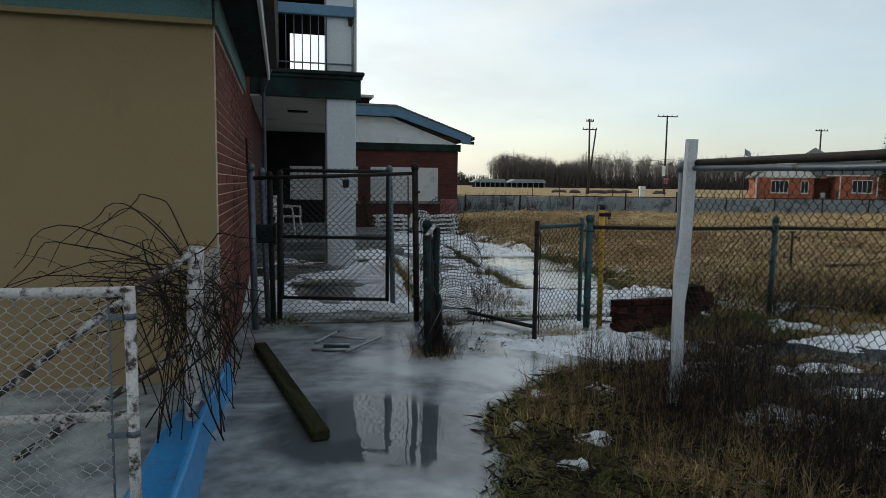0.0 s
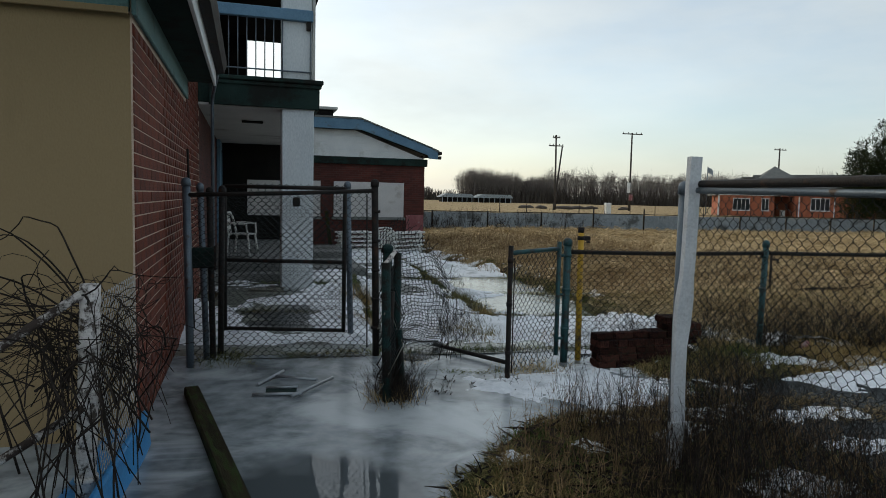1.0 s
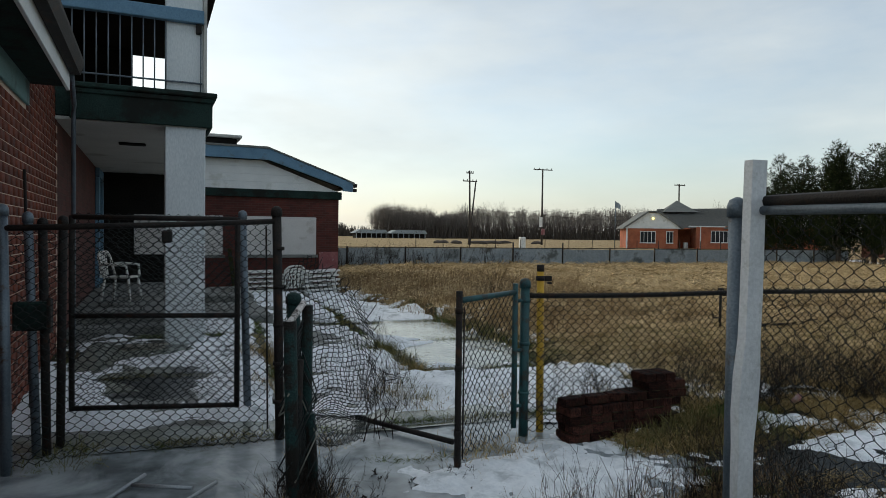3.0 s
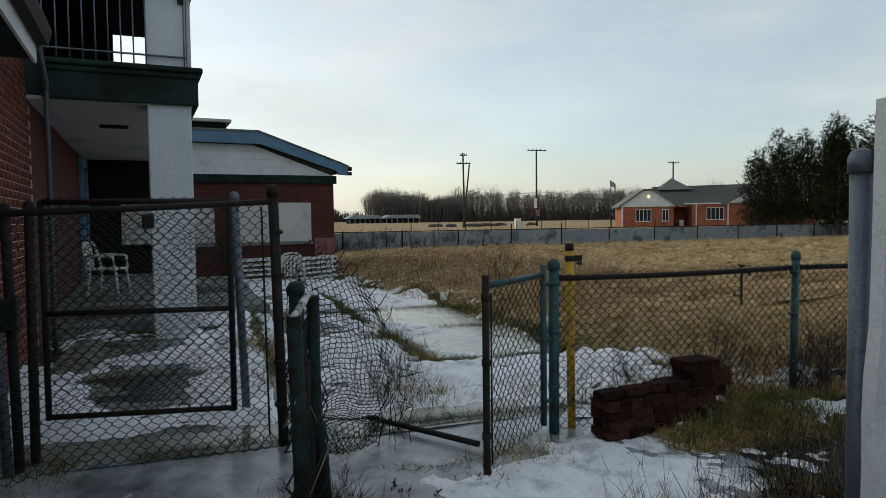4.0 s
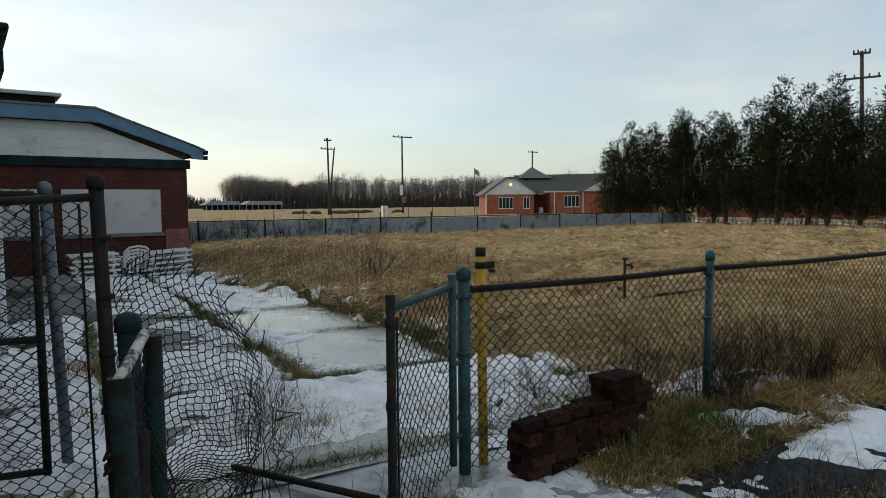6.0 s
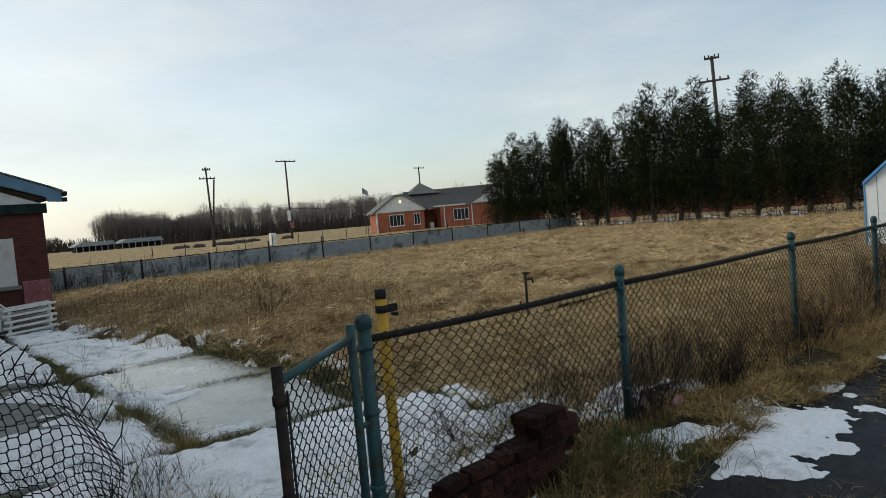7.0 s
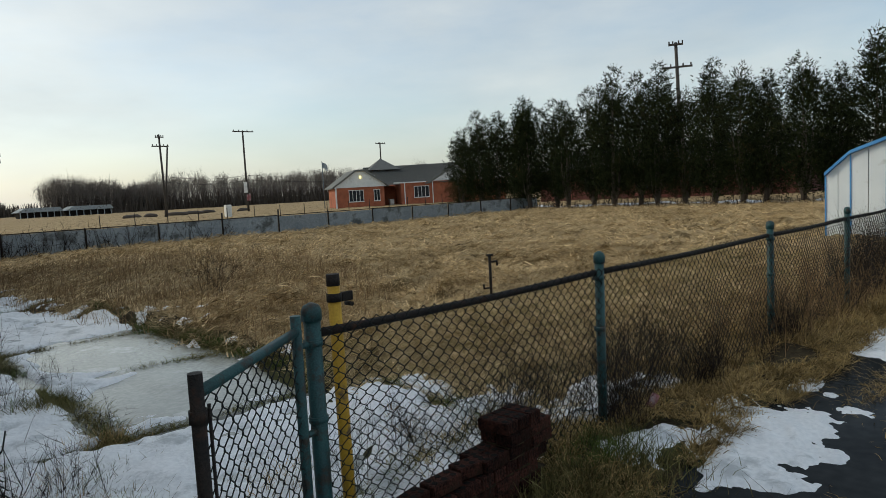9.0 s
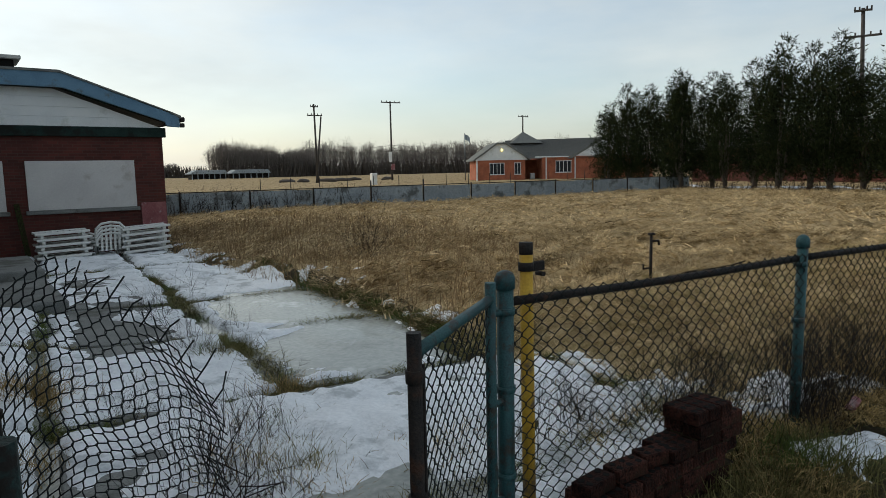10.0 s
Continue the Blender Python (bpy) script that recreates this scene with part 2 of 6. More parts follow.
M["pole"] = material("grey_utility_pole", (0.035, 0.03, 0.027), (0.075, 0.065, 0.058), 2, 30, 0.9, bump=0.2)
M["far_wall"] = material("grey_privacy_screen", (0.20, 0.235, 0.26), (0.36, 0.395, 0.415), 0.9, 14, 0.85, bump=0.3, stain=(0.10, 0.11, 0.11), stain_scale=0.9, stain_at=0.57, each=0.15)
M["shingle"] = material("grey_shingles", (0.11, 0.115, 0.11), (0.18, 0.185, 0.175), 3, 12, 0.9, bump=0.5)
# near-black; on porch end wall, stables and brick cores it stands for shade
M["black"] = material("black_and_interior_shade", (0.006, 0.006, 0.006), (0.018, 0.016, 0.014), 2, 30, 0.9, bump=0.2, spec=0.1)
M["concrete"] = material("worn_concrete", (0.13, 0.135, 0.13), (0.25, 0.255, 0.24), 1.6, 70, 0.8, bump=0.5, stain=(0.085, 0.085, 0.07), stain_scale=1.4, stain_at=0.55, each=0.1)
M["plastic"] = material("white_plastic", (0.60, 0.60, 0.57), (0.74, 0.74, 0.71), 3, 60, 0.5, bump=0.05, stain=(0.42, 0.42, 0.38), stain_scale=5, stain_at=0.62)
M["alu"] = material("dull_aluminium", (0.30, 0.32, 0.34), (0.45, 0.47, 0.49), 6, 90, 0.45, 0.6, bump=0.2)
M["graffiti"] = material("red_sign_paint", (0.20, 0.055, 0.06), (0.30, 0.12, 0.12), 4, 40, 0.8, bump=0.2, stain=(0.42, 0.36, 0.36), stain_scale=3.5, stain_at=0.58)
M["leaf"] = material("arborvitae_leaf", (0.006, 0.010, 0.004), (0.034, 0.044, 0.017), 1.2, 9, 0.9, bump=0.0, island=0.5, stain=(0.075, 0.05, 0.02), stain_scale=0.6, stain_at=0.62, spec=0.06)
M["bark"] = material("grey_bark", (0.045, 0.035, 0.028), (0.10, 0.082, 0.068), 3, 40, 0.95, bump=0.6, stretch=(3, 3, 0.6))
M["far_twig"] = material("bare_twigs", (0.13, 0.115, 0.104), (0.235, 0.205, 0.185), 0.1, 1, 0.95, bump=0, island=0.3, spec=0.1)
M["straw"] = material("dead_straw_grass", (0.31, 0.22, 0.11), (0.66, 0.515, 0.30), 0.6, 5, 0.9, bump=0, island=0.55, stain=(0.15, 0.098, 0.038), stain_scale=1.1, stain_at=0.56, spec=0.15)
M["straw_green"] = material("olive_winter_grass", (0.075, 0.070, 0.024), (0.25, 0.215, 0.09), 1.2, 8, 0.9, bump=0, island=0.6, stain=(0.085, 0.115, 0.03), stain_scale=1.3, stain_at=0.5, spec=0.15)
M["olive_light"] = material("pale_olive_grass", (0.20, 0.165, 0.07), (0.46, 0.37, 0.18), 1.2, 8, 0.9, bump=0, island=0.5, stain=(0.10, 0.11, 0.04), stain_scale=1.3, stain_at=0.57, spec=0.15)
M["tuft"] = material("golden_tuft_grass", (0.18, 0.125, 0.05), (0.46, 0.33, 0.145), 2, 12, 0.9, bump=0, island=0.6, spec=0.15)
M["reed"] = material("brown_dead_weeds", (0.16, 0.105, 0.052), (0.33, 0.22, 0.118), 1, 8, 0.9, bump=0, island=0.35, spec=0.15)
M["twig"] = material("dark_dead_stems", (0.009, 0.0075, 0.006), (0.050, 0.038, 0.031), 2, 20, 0.9, bump=0, island=0.4, spec=0.15)
M["soil"] = material("winter_soil", (0.018, 0.014, 0.009), (0.06, 0.046, 0.024), 1.4, 24, 0.95, bump=1.0, stain=(0.055, 0.058, 0.02), stain_scale=1.8, stain_at=0.52, spec=0.15)
M["field"] = material("matted_field", (0.22, 0.15, 0.07), (0.50, 0.38, 0.21), 1.3, 9, 0.95, bump=1.0, stain=(0.11, 0.075, 0.03), stain_scale=1.2, stain_at=0.55, spec=0.15)
M["rope"] = material("dirty_rope", (0.12, 0.11, 0.09), (0.25, 0.24, 0.2), 9, 90, 0.9, bump=0.4)


def icy():
    """Grey frozen sheet: white frost, grey ice and dark wet glossy patches."""
    m = material("grey_ice", (0.095, 0.112, 0.12), (0.41, 0.45, 0.47), 1.3, 6.0, 0.22, bump=0.06, spread=0.34)
    n, l = m.node_tree.nodes, m.node_tree.links
    b = n["Principled BSDF"]
    base = b.inputs["Base Color"].links[0].from_socket
    co = n.new("ShaderNodeTexCoord")
    w = n.new("ShaderNodeTexNoise")
    w.inputs["Scale"].default_value, w.inputs["Detail"].default_value = 0.55, 4
    l.new(co.outputs["Object"], w.inputs["Vector"])
    # wet hollow in front of the gate
    d = n.new("ShaderNodeVectorMath")
    d.operation = "DISTANCE"
    d.inputs[1].default_value = (1.30, 2.30, 0.0)
    l.new(co.outputs["Object"], d.inputs[0])
    dr = n.new("ShaderNodeMapRange")
    dr.inputs["From Min"].default_value, dr.inputs["From Max"].default_value = 0.25, 1.0
    dr.inputs["To Min"].default_value, dr.inputs["To Max"].default_value = 0.24, -0.06
    l.new(d.outputs["Value"], dr.inputs["Value"])
    ad = n.new("ShaderNodeMath")
    l.new(w.outputs["Fac"], ad.inputs[0])
    l.new(dr.outputs[0], ad.inputs[1])
    f = n.new("ShaderNodeMapRange")
    f.inputs["From Min"].default_value, f.inputs["From Max"].default_value = 0.50, 0.60
    l.new(ad.outputs[0], f.inputs["Value"])
    mx = n.new("ShaderNodeMixRGB")
    mx.inputs["Color2"].default_value = (0.085, 0.098, 0.104, 1)
    l.new(f.outputs[0], mx.inputs["Fac"])
    l.new(base, mx.inputs["Color1"])
    fr = n.new("ShaderNodeTexNoise")
    fr.inputs["Scale"].default_value, fr.inputs["Detail"].default_value, fr.inputs["Roughness"].default_value = 0.85, 9, 0.6
    fr.inputs["Distortion"].default_value = 1.1
    l.new(co.outputs["Object"], fr.inputs["Vector"])
    frr = n.new("ShaderNodeMapRange")
    frr.inputs["From Min"].default_value, frr.inputs["From Max"].default_value = 0.49, 0.64
    frr.inputs["To Max"].default_value = 0.85
    l.new(fr.outputs["Fac"], frr.inputs["Value"])
    mx2 = n.new("ShaderNodeMixRGB")
    mx2.inputs["Color2"].default_value = (0.56, 0.60, 0.61, 1)
    dry = n.new("ShaderNodeMapRange")
    dry.inputs["From Min"].default_value, dry.inputs["From Max"].default_value = 0.45, 0.95
    l.new(d.outputs["Value"], dry.inputs["Value"])
    frm = n.new("ShaderNodeMath")
    frm.operation = "MULTIPLY"
    l.new(frr.outputs[0], frm.inputs[0])
    l.new(dry.outputs[0], frm.inputs[1])
    l.new(frm.outputs[0], mx2.inputs["Fac"])
    l.new(mx.outputs[0], mx2.inputs["Color1"])
    l.new(mx2.outputs[0], b.inputs["Base Color"])
    rr = n.new("ShaderNodeMapRange")
    rr.inputs["To Min"].default_value, rr.inputs["To Max"].default_value = 0.26, 0.03
    l.new(f.outputs[0], rr.inputs["Value"])
    l.new(rr.outputs[0], b.inputs["Roughness"])
    return m


M["ice"] = icy()
M["dark_ice"] = material("dark_wet_ice", (0.010, 0.012, 0.013), (0.036, 0.039, 0.039), 0.8, 12, 0.10, bump=0.05, spread=0.4, stain=(0.16, 0.17, 0.165), stain_scale=0.8, stain_at=0.64, spec=0.12)
M["dark_ice"].node_tree.nodes["Principled BSDF"].inputs["IOR"].default_value = 1.16
M["snow"] = material("old_snow", (0.74, 0.77, 0.80), (0.91, 0.93, 0.95), 2.8, 30, 0.7, bump=1.0, stain=(0.50, 0.53, 0.55), stain_scale=2.6, stain_at=0.56)
M["pond_ice"] = material("pale_pond_ice", (0.17, 0.185, 0.16), (0.31, 0.32, 0.28), 1.0, 20, 0.16, bump=0.05, stain=(0.46, 0.48, 0.47), stain_scale=1.2, stain_at=0.6)
M["wet_concrete"] = material("wet_concrete", (0.03, 0.032, 0.033), (0.085, 0.09, 0.092), 2.5, 20, 0.35, bump=0.1, spread=0.4)
M["mud"] = material("wet_brown_mud", (0.05, 0.036, 0.022), (0.11, 0.08, 0.05), 3.0, 40, 0.25, bump=0.25, stain=(0.14, 0.11, 0.075), stain_scale=2.0, stain_at=0.6)
M["glass"] = material("dark_window_glass", (0.02, 0.025, 0.03), (0.04, 0.045, 0.05), 2, 30, 0.12, bump=0)
M["lamp"] = material("yellow_lamp", (0.9, 0.75, 0.2), (0.9, 0.8, 0.3), 2, 30, 0.5, bump=0)
M["lamp"].node_tree.nodes["Principled BSDF"].inputs["Emission Color"].default_value = (1.0, 0.8, 0.25, 1)
M["lamp"].node_tree.nodes["Principled BSDF"].inputs["Emission Strength"].default_value = 3.0


# ---- builders ----
def mesh_object(name, verts, faces, mat, parent=None, smooth=False):
    me = bpy.data.meshes.new(name)
    me.from_pydata([tuple(v) for v in verts], [], [tuple(f) for f in faces])
    me.materials.append(mat)
    if smooth:
        me.polygons.foreach_set("use_smooth", [True] * len(me.polygons))
    ob = new(name, me)
    ob.parent = parent
    return ob


def fast_mesh(name, verts, tris, mat, parent=None):
    """A mesh from numpy arrays of vertices (n, 3) and faces (m, k)."""
    k = tris.shape[1]
    me = bpy.data.meshes.new(name)
    me.vertices.add(len(verts))
    me.vertices.foreach_set("co", np.ascontiguousarray(verts, dtype=np.float32).ravel())
    me.loops.add(tris.size)
    me.loops.foreach_set("vertex_index", np.ascontiguousarray(tris, dtype=np.int32).ravel())
    me.polygons.add(len(tris))
    me.polygons.foreach_set("loop_start", np.arange(0, tris.size, k, dtype=np.int32))
    me.update(calc_edges=True)
    me.materials.append(mat)
    ob = new(name, me)
    ob.parent = parent
    return ob


def part(name, bm, mat, parent=None, label=""):
    me = bpy.data.meshes.new(name)
    bm.normal_update()
    bm.to_mesh(me)
    bm.free()
    me.materials.append(mat)
    ob = new(name, me)
    ob.parent = parent
    if label:
        ob["label"] = label
    return ob


def thing(name, label, category, group="", at=(0, 0, 0)):
    ob = new(name)
    ob.location = at
    ob.empty_display_size = 0.1
    return tagged(ob, label, category, group)


def add_box(bm, lo, hi, bevel=0.0, m=None):
    c = [(a + b) / 2 for a, b in zip(lo, hi)]
    s = [abs(b - a) for a, b in zip(lo, hi)]
    mat = Matrix.Translation(c) @ Matrix.Diagonal((*s, 1))
    r = bmesh.ops.create_cube(bm, size=1, matrix=(m @ mat) if m else mat)
    if bevel:
        vs = set(r["verts"])
        es = [e for e in bm.edges if e.verts[0] in vs and e.verts[1] in vs]
        bmesh.ops.bevel(bm, geom=es, offset=bevel, segments=1, affect="EDGES", profile=0.5)
    return bm


def box(lo, hi, bevel=0.0, m=None):
    return add_box(bmesh.new(), lo, hi, bevel, m)


def add_tube(bm, pts, radius, sides=8, cap=True):
    """A round tube along points; radius a number or one per point."""
    pts = [Vector(p) for p in pts]
    rad = radius if isinstance(radius, (list, tuple)) else [radius] * len(pts)
    rings, ref = [], None
    for i, p in enumerate(pts):
        t = (pts[min(i + 1, len(pts) - 1)] - pts[max(i - 1, 0)]).normalized()
        if ref is None:
            ref = t.orthogonal().normalized()
        a = (ref - t * ref.dot(t)).normalized()
        ref = a
        b = t.cross(a)
        rings.append([bm.verts.new(p + (a * math.cos(2 * math.pi * k / sides) + b * math.sin(2 * math.pi * k / sides)) * rad[i]) for k in range(sides)])
    for r0, r1 in zip(rings, rings[1:]):
        for k in range(sides):
            f = bm.faces.new((r0[k], r0[(k + 1) % sides], r1[(k + 1) % sides], r1[k]))
            f.smooth = True
    if cap:
        bm.faces.new(rings[0][::-1])
        bm.faces.new(rings[-1])
    return bm


def tube(pts, radius, sides=8):
    return add_tube(bmesh.new(), pts, radius, sides)


def prism(outline, y0, y1):
    """An outline of (x, z) points run from y0 to y1."""
    bm = bmesh.new()
    a = [bm.verts.new((x, y0, z)) for x, z in outline]
    b = [bm.verts.new((x, y1, z)) for x, z in outline]
    n = len(outline)
    bm.faces.new(a)
    bm.faces.new(b[::-1])
    for i in range(n):
        bm.faces.new((a[i], b[i], b[(i + 1) % n], a[(i + 1) % n]))
    bmesh.ops.recalc_face_normals(bm, faces=bm.faces)
    return bm


def hash2(ix, iy, seed):
    h = (ix.astype(np.int64) * 374761393 + iy.astype(np.int64) * 668265263 + seed * 1442695041) & 0xFFFFFFFF
    h = ((h ^ (h >> 13)) * 1274126177) & 0xFFFFFFFF
    return ((h ^ (h >> 16)) & 0xFFFF) / 65535.0


def vnoise(x, y, seed=0):
    x, y = np.asarray(x, float), np.asarray(y, float)
    ix, iy = np.floor(x), np.floor(y)
    fx, fy = x - ix, y - iy
    fx, fy = fx * fx * (3 - 2 * fx), fy * fy * (3 - 2 * fy)
    a, b = hash2(ix, iy, seed), hash2(ix + 1, iy, seed)
    c, d = hash2(ix, iy + 1, seed), hash2(ix + 1, iy + 1, seed)
    return (a + (b - a) * fx) * (1 - fy) + (c + (d - c) * fx) * fy


def fbm(x, y, seed=0, octaves=4):
    s, a, t = 0.0, 0.5, 0.0
    for o in range(octaves):
        s = s + a * (vnoise(np.asarray(x) * 2 ** o, np.asarray(y) * 2 ** o, seed + o) - 0.5)
        t += a
        a *= 0.5
    return s / t * 2


def smooth(a, b, x):
    t = np.clip((np.asarray(x, float) - a) / (b - a), 0, 1)
    return t * t * (3 - 2 * t)


# ---- lie of the land ----
def lie(x, y):
    """Height of the paving: level by the gate, falling slightly towards the far wing."""
    return -0.012 * np.clip(np.asarray(y) - 5.0, 0, 17) * (1 - smooth(5.5, 9.0, x)) + 0.2 * smooth(6.4, 9.3, y) * (1 - smooth(14, 18, y)) * (1 - smooth(1.5, 2.6, x))


def paved(x, y):
    """How far inside the paving, in metres."""
    x, y = np.asarray(x, float), np.asarray(y, float)
    ex = np.interp(y, [-6, 0.6, 1.2, 2.3, 3.1, 3.5, 3.7], [1.35, 1.6, 1.75, 1.9, 2.45, 3.85, 4.4])
    eb = np.interp(y, [5, 7, 9.6, 11, 13.2, 15.5, 18.8, 22], [4.0, 5.0, 5.5, 5.4, 5.6, 5.0, 4.7, 4.7])
    a = np.minimum(ex - x, 5.6 - y)
    b = np.minimum(eb - x, y - 5.0)
    c = np.minimum(np.minimum(x - 4.7, y - 1.5), 4.35 + 0.02 * (x - 5) - y)
    wob = 0.13 * fbm(x * 2.2, y * 2.2, 3) + 0.05 * fbm(x * 9, y * 9, 8)
    return np.maximum(np.maximum(a, b), c) + wob


def ground_z(x, y):
    g = smooth(-0.02, 0.25, -paved(x, y))
    far = smooth(5.5, 8.0, y) * smooth(4, 7, x)
    hump = 0.06 + 0.08 * fbm(x * 1.8, y * 1.8, 5) + 0.05 * fbm(x * 6, y * 6, 6, 3)
    field = 0.08 * fbm(x * 0.5, y * 0.7, 11) + 0.26 * (0.5 - np.abs(fbm(x * 1.1 + 0.8 * fbm(x * 0.5, y * 0.5, 16), y * 1.6, 12, 3)))
    return lie(x, y) - 0.03 + g * (hump + 0.03 + far * field)


def sheet(name, xs, ys, zfun, mat, keep=None):
    X, Y = np.meshgrid(xs, ys)
    Z = zfun(X, Y)
    v = np.stack([X, Y, Z], -1).reshape(-1, 3)
    nx = len(xs)
    i, j = np.meshgrid(np.arange(nx - 1), np.arange(len(ys) - 1))
    a = (j * nx + i).ravel()
    f = np.stack([a, a + 1, a + nx + 1, a + nx], -1)
    if keep is not None:
        k = keep(X, Y, Z).ravel()
        f = f[k[f].any(axis=1)]
        used = np.unique(f)
        remap = np.zeros(len(v), int)
        remap[used] = np.arange(len(used))
        v, f = v[used], remap[f]
    ob = fast_mesh(name, v, f, mat)
    ob.data.polygons.foreach_set("use_smooth", [True] * len(ob.data.polygons))
    return ob


def steps(a, fine0, fine1, b, fine, grow=1.25):
    """Grid lines: fine between fine0 and fine1, growing outwards to a and b."""
    mid = list(np.arange(fine0, fine1 + 1e-6, fine))
    lo, s = [], fine
    p = fine0
    while p > a:
        s *= grow
        p -= s
        lo.append(p)
    hi, s = [], fine
    p = fine1
    while p < b:
        s *= grow
        p += s
        hi.append(p)
    return np.array(lo[::-1] + mid + hi)


# ---- ground ----
ground = sheet("ground", steps(-1500, -1, 13, 1500, 0.12, 1.04), steps(-400, -3, 14, 2600, 0.12, 1.04), ground_z, M["soil"])
ground.data.materials.append(M["field"])
_c = np.zeros(len(ground.data.polygons) * 3, np.float32)
ground.data.polygons.foreach_get("center", _c)
_c = _c.reshape(-1, 3)
_isf = (_c[:, 1] > 5.45 + 0.4 * fbm(_c[:, 0], _c[:, 1], 40)) & (paved(_c[:, 0], _c[:, 1]) < -0.5)
ground.data.polygons.foreach_set("material_index", _isf.astype(np.int32))
tagged(ground, "winter soil and matted straw-coloured grass", "ground", kind="structure")


def ice_z(x, y):
    return 0.0 + 0.006 * fbm(x * 1.1, y * 1.1, 21) + 0 * x


ice = sheet("ice_sheet", np.arange(-4.0, 4.66, 0.08), np.arange(-6, 5.75, 0.08), ice_z, M["ice"])
tagged(ice, "grey frozen meltwater with wet patches over the walkway", "ice", kind="structure")
ice2 = sheet("ice_sheet", np.arange(4.6, 24, 0.12), np.arange(1.2, 4.9, 0.1), lambda x, y: ice_z(x, y) - 0.012, M["dark_ice"])
tagged(ice2, "dark frozen puddles along the fence path", "ice", kind="structure")

# concrete slabs beyond the gate, each a piece of the pavement
pavement = tagged(new("pavement"), "cracked concrete slabs with grassy joints", "pavement", kind="structure")
SLAB_X = [-0.6, 1.95, 3.64, 5.62]
SLAB_Y = [5.62, 7.80, 10.2, 12.6, 15.0, 17.4, 19.8, 21.9]
_r = random.Random(4)
for i in range(3):
    for j in range(7):
        if j == 0 and i == 2:
            continue
        x0, x1, y0, y1 = SLAB_X[i] + 0.05, SLAB_X[i + 1] - 0.05, SLAB_Y[j] + 0.05, SLAB_Y[j + 1] - 0.05
        if j == 0 and i == 1:
            x1 = SLAB_X[3] - 0.05
        if i == 2 and j > 3:
            x1 -= 0.5
        bm = box((x0, y0, -0.12), (x1, y1, 0.012), 0.012)
        tilt = _r.uniform(-0.002, 0.002)
        for v in bm.verts:
            v.co.z += float(lie(v.co.x, v.co.y)) - 0.012 + tilt * (v.co.x - x0)
        part("slab", bm, M["concrete"], pavement)

def joints(x, y):
    """Distance to the nearest slab joint."""
    dx = np.min([np.abs(x - s) + (5 * (y < 7.8) if s == SLAB_X[2] else 0) for s in SLAB_X[1:]], axis=0)
    dy = np.min([np.abs(y - s) for s in SLAB_Y], axis=0)
    return np.minimum(dx, dy)


# thin pale ice over the slabs, snow lies on it in patches
film_ice = sheet("ice_sheet", np.arange(-0.2, 5.9, 0.09), np.arange(5.5, 21.4, 0.09),
                 lambda x, y: lie(x, y) + 0.012 + 0.006 * fbm(x * 1.5, y * 1.5, 62) - 0.05 * (1 - smooth(0.0, 0.05 + 0.05 * fbm(x * 3, y * 3, 38), joints(x + 0.12 * fbm(x, y, 39), y + 0.12 * fbm(x, y, 40)))),
                 M["pond_ice"])
tagged(film_ice, "pale grey ice filmed over the concrete slabs", "ice", kind="structure")

# frozen pond on the outer slabs
pond = sheet("frozen_puddle", np.arange(3.2, 6.4, 0.1), np.arange(8.2, 13.6, 0.1),
             lambda x, y: lie(x, y) + 0.022 + 0.02 * (1 - smooth(0.1, 0.6, np.minimum(np.minimum(x - 3.85, 5.6 - x), np.minimum(y - 8.3, 13.4 - y)) + 0.5 * fbm(x, y, 61))) * -1.0,
             M["pond_ice"])
tagged(pond, "pale grey frozen puddle on the concrete", "ice", kind="structure")


def snow_far(x, y):
    s = 0.70 + 0.74 * fbm(x * 0.75, y * 0.75, 31) + 0.62 * fbm(x * 2.4, y * 2.4, 35) + 0.22 * fbm(x * 7, y * 7, 37, 3)
    s = s - 1.5 * (1 - smooth(0.0, 0.14 + 0.13 * fbm(x * 3, y * 3, 38), joints(x + 0.12 * fbm(x, y, 39), y + 0.12 * fbm(x, y, 40))))
    pondm = smooth(-0.2, 0.35, np.minimum(np.minimum(x - 4.0 - 0.35 * smooth(9.2, 8.0, y), 5.55 - x), np.minimum(y - 8.0, 12.9 - y)) + 0.45 * fbm(x, y, 33) - 0.5 * smooth(0.45, 0.0, np.abs(y - 10.15 - 0.1 * fbm(x, y, 34))) * (x < 4.6))
    s = s - 2.6 * pondm
    s = s - 1.3 * (1 - smooth(0.7, 2.1, x)) * (0.35 + 0.9 * smooth(-0.3, 0.5, fbm(x * 0.9, y * 0.9, 36)))
    s = s - 1.6 * (1 - smooth(5.5, 6.3, y)) * (1 - smooth(3.4, 4.0, x))
    s = s + 0.9 * (1 - smooth(1.5, 2.2, x)) * smooth(6.0, 6.6, y) * (1 - smooth(8.3, 9.0, y)) - 2.0 * (1 - smooth(0.2, 1.35, np.hypot((x - 0.76) / 0.6, (y - 7.5) / 0.8) + 0.35 * fbm(x * 2.5, y * 2.5, 97)))
    edge = paved(x, y)
    s = s + 0.35 * smooth(5.0, 5.5, x) * (1 - smooth(7.2, 8.4, y)) - 1.3 * smooth(-0.25, 0.6, -edge) * smooth(7.0, 8.0, y) * (0.6 + 1.2 * smooth(-0.3, 0.4, fbm(x * 1.3, y * 1.3, 41))) - 2.0 * smooth(0.7, 1.6, -edge)
    return s


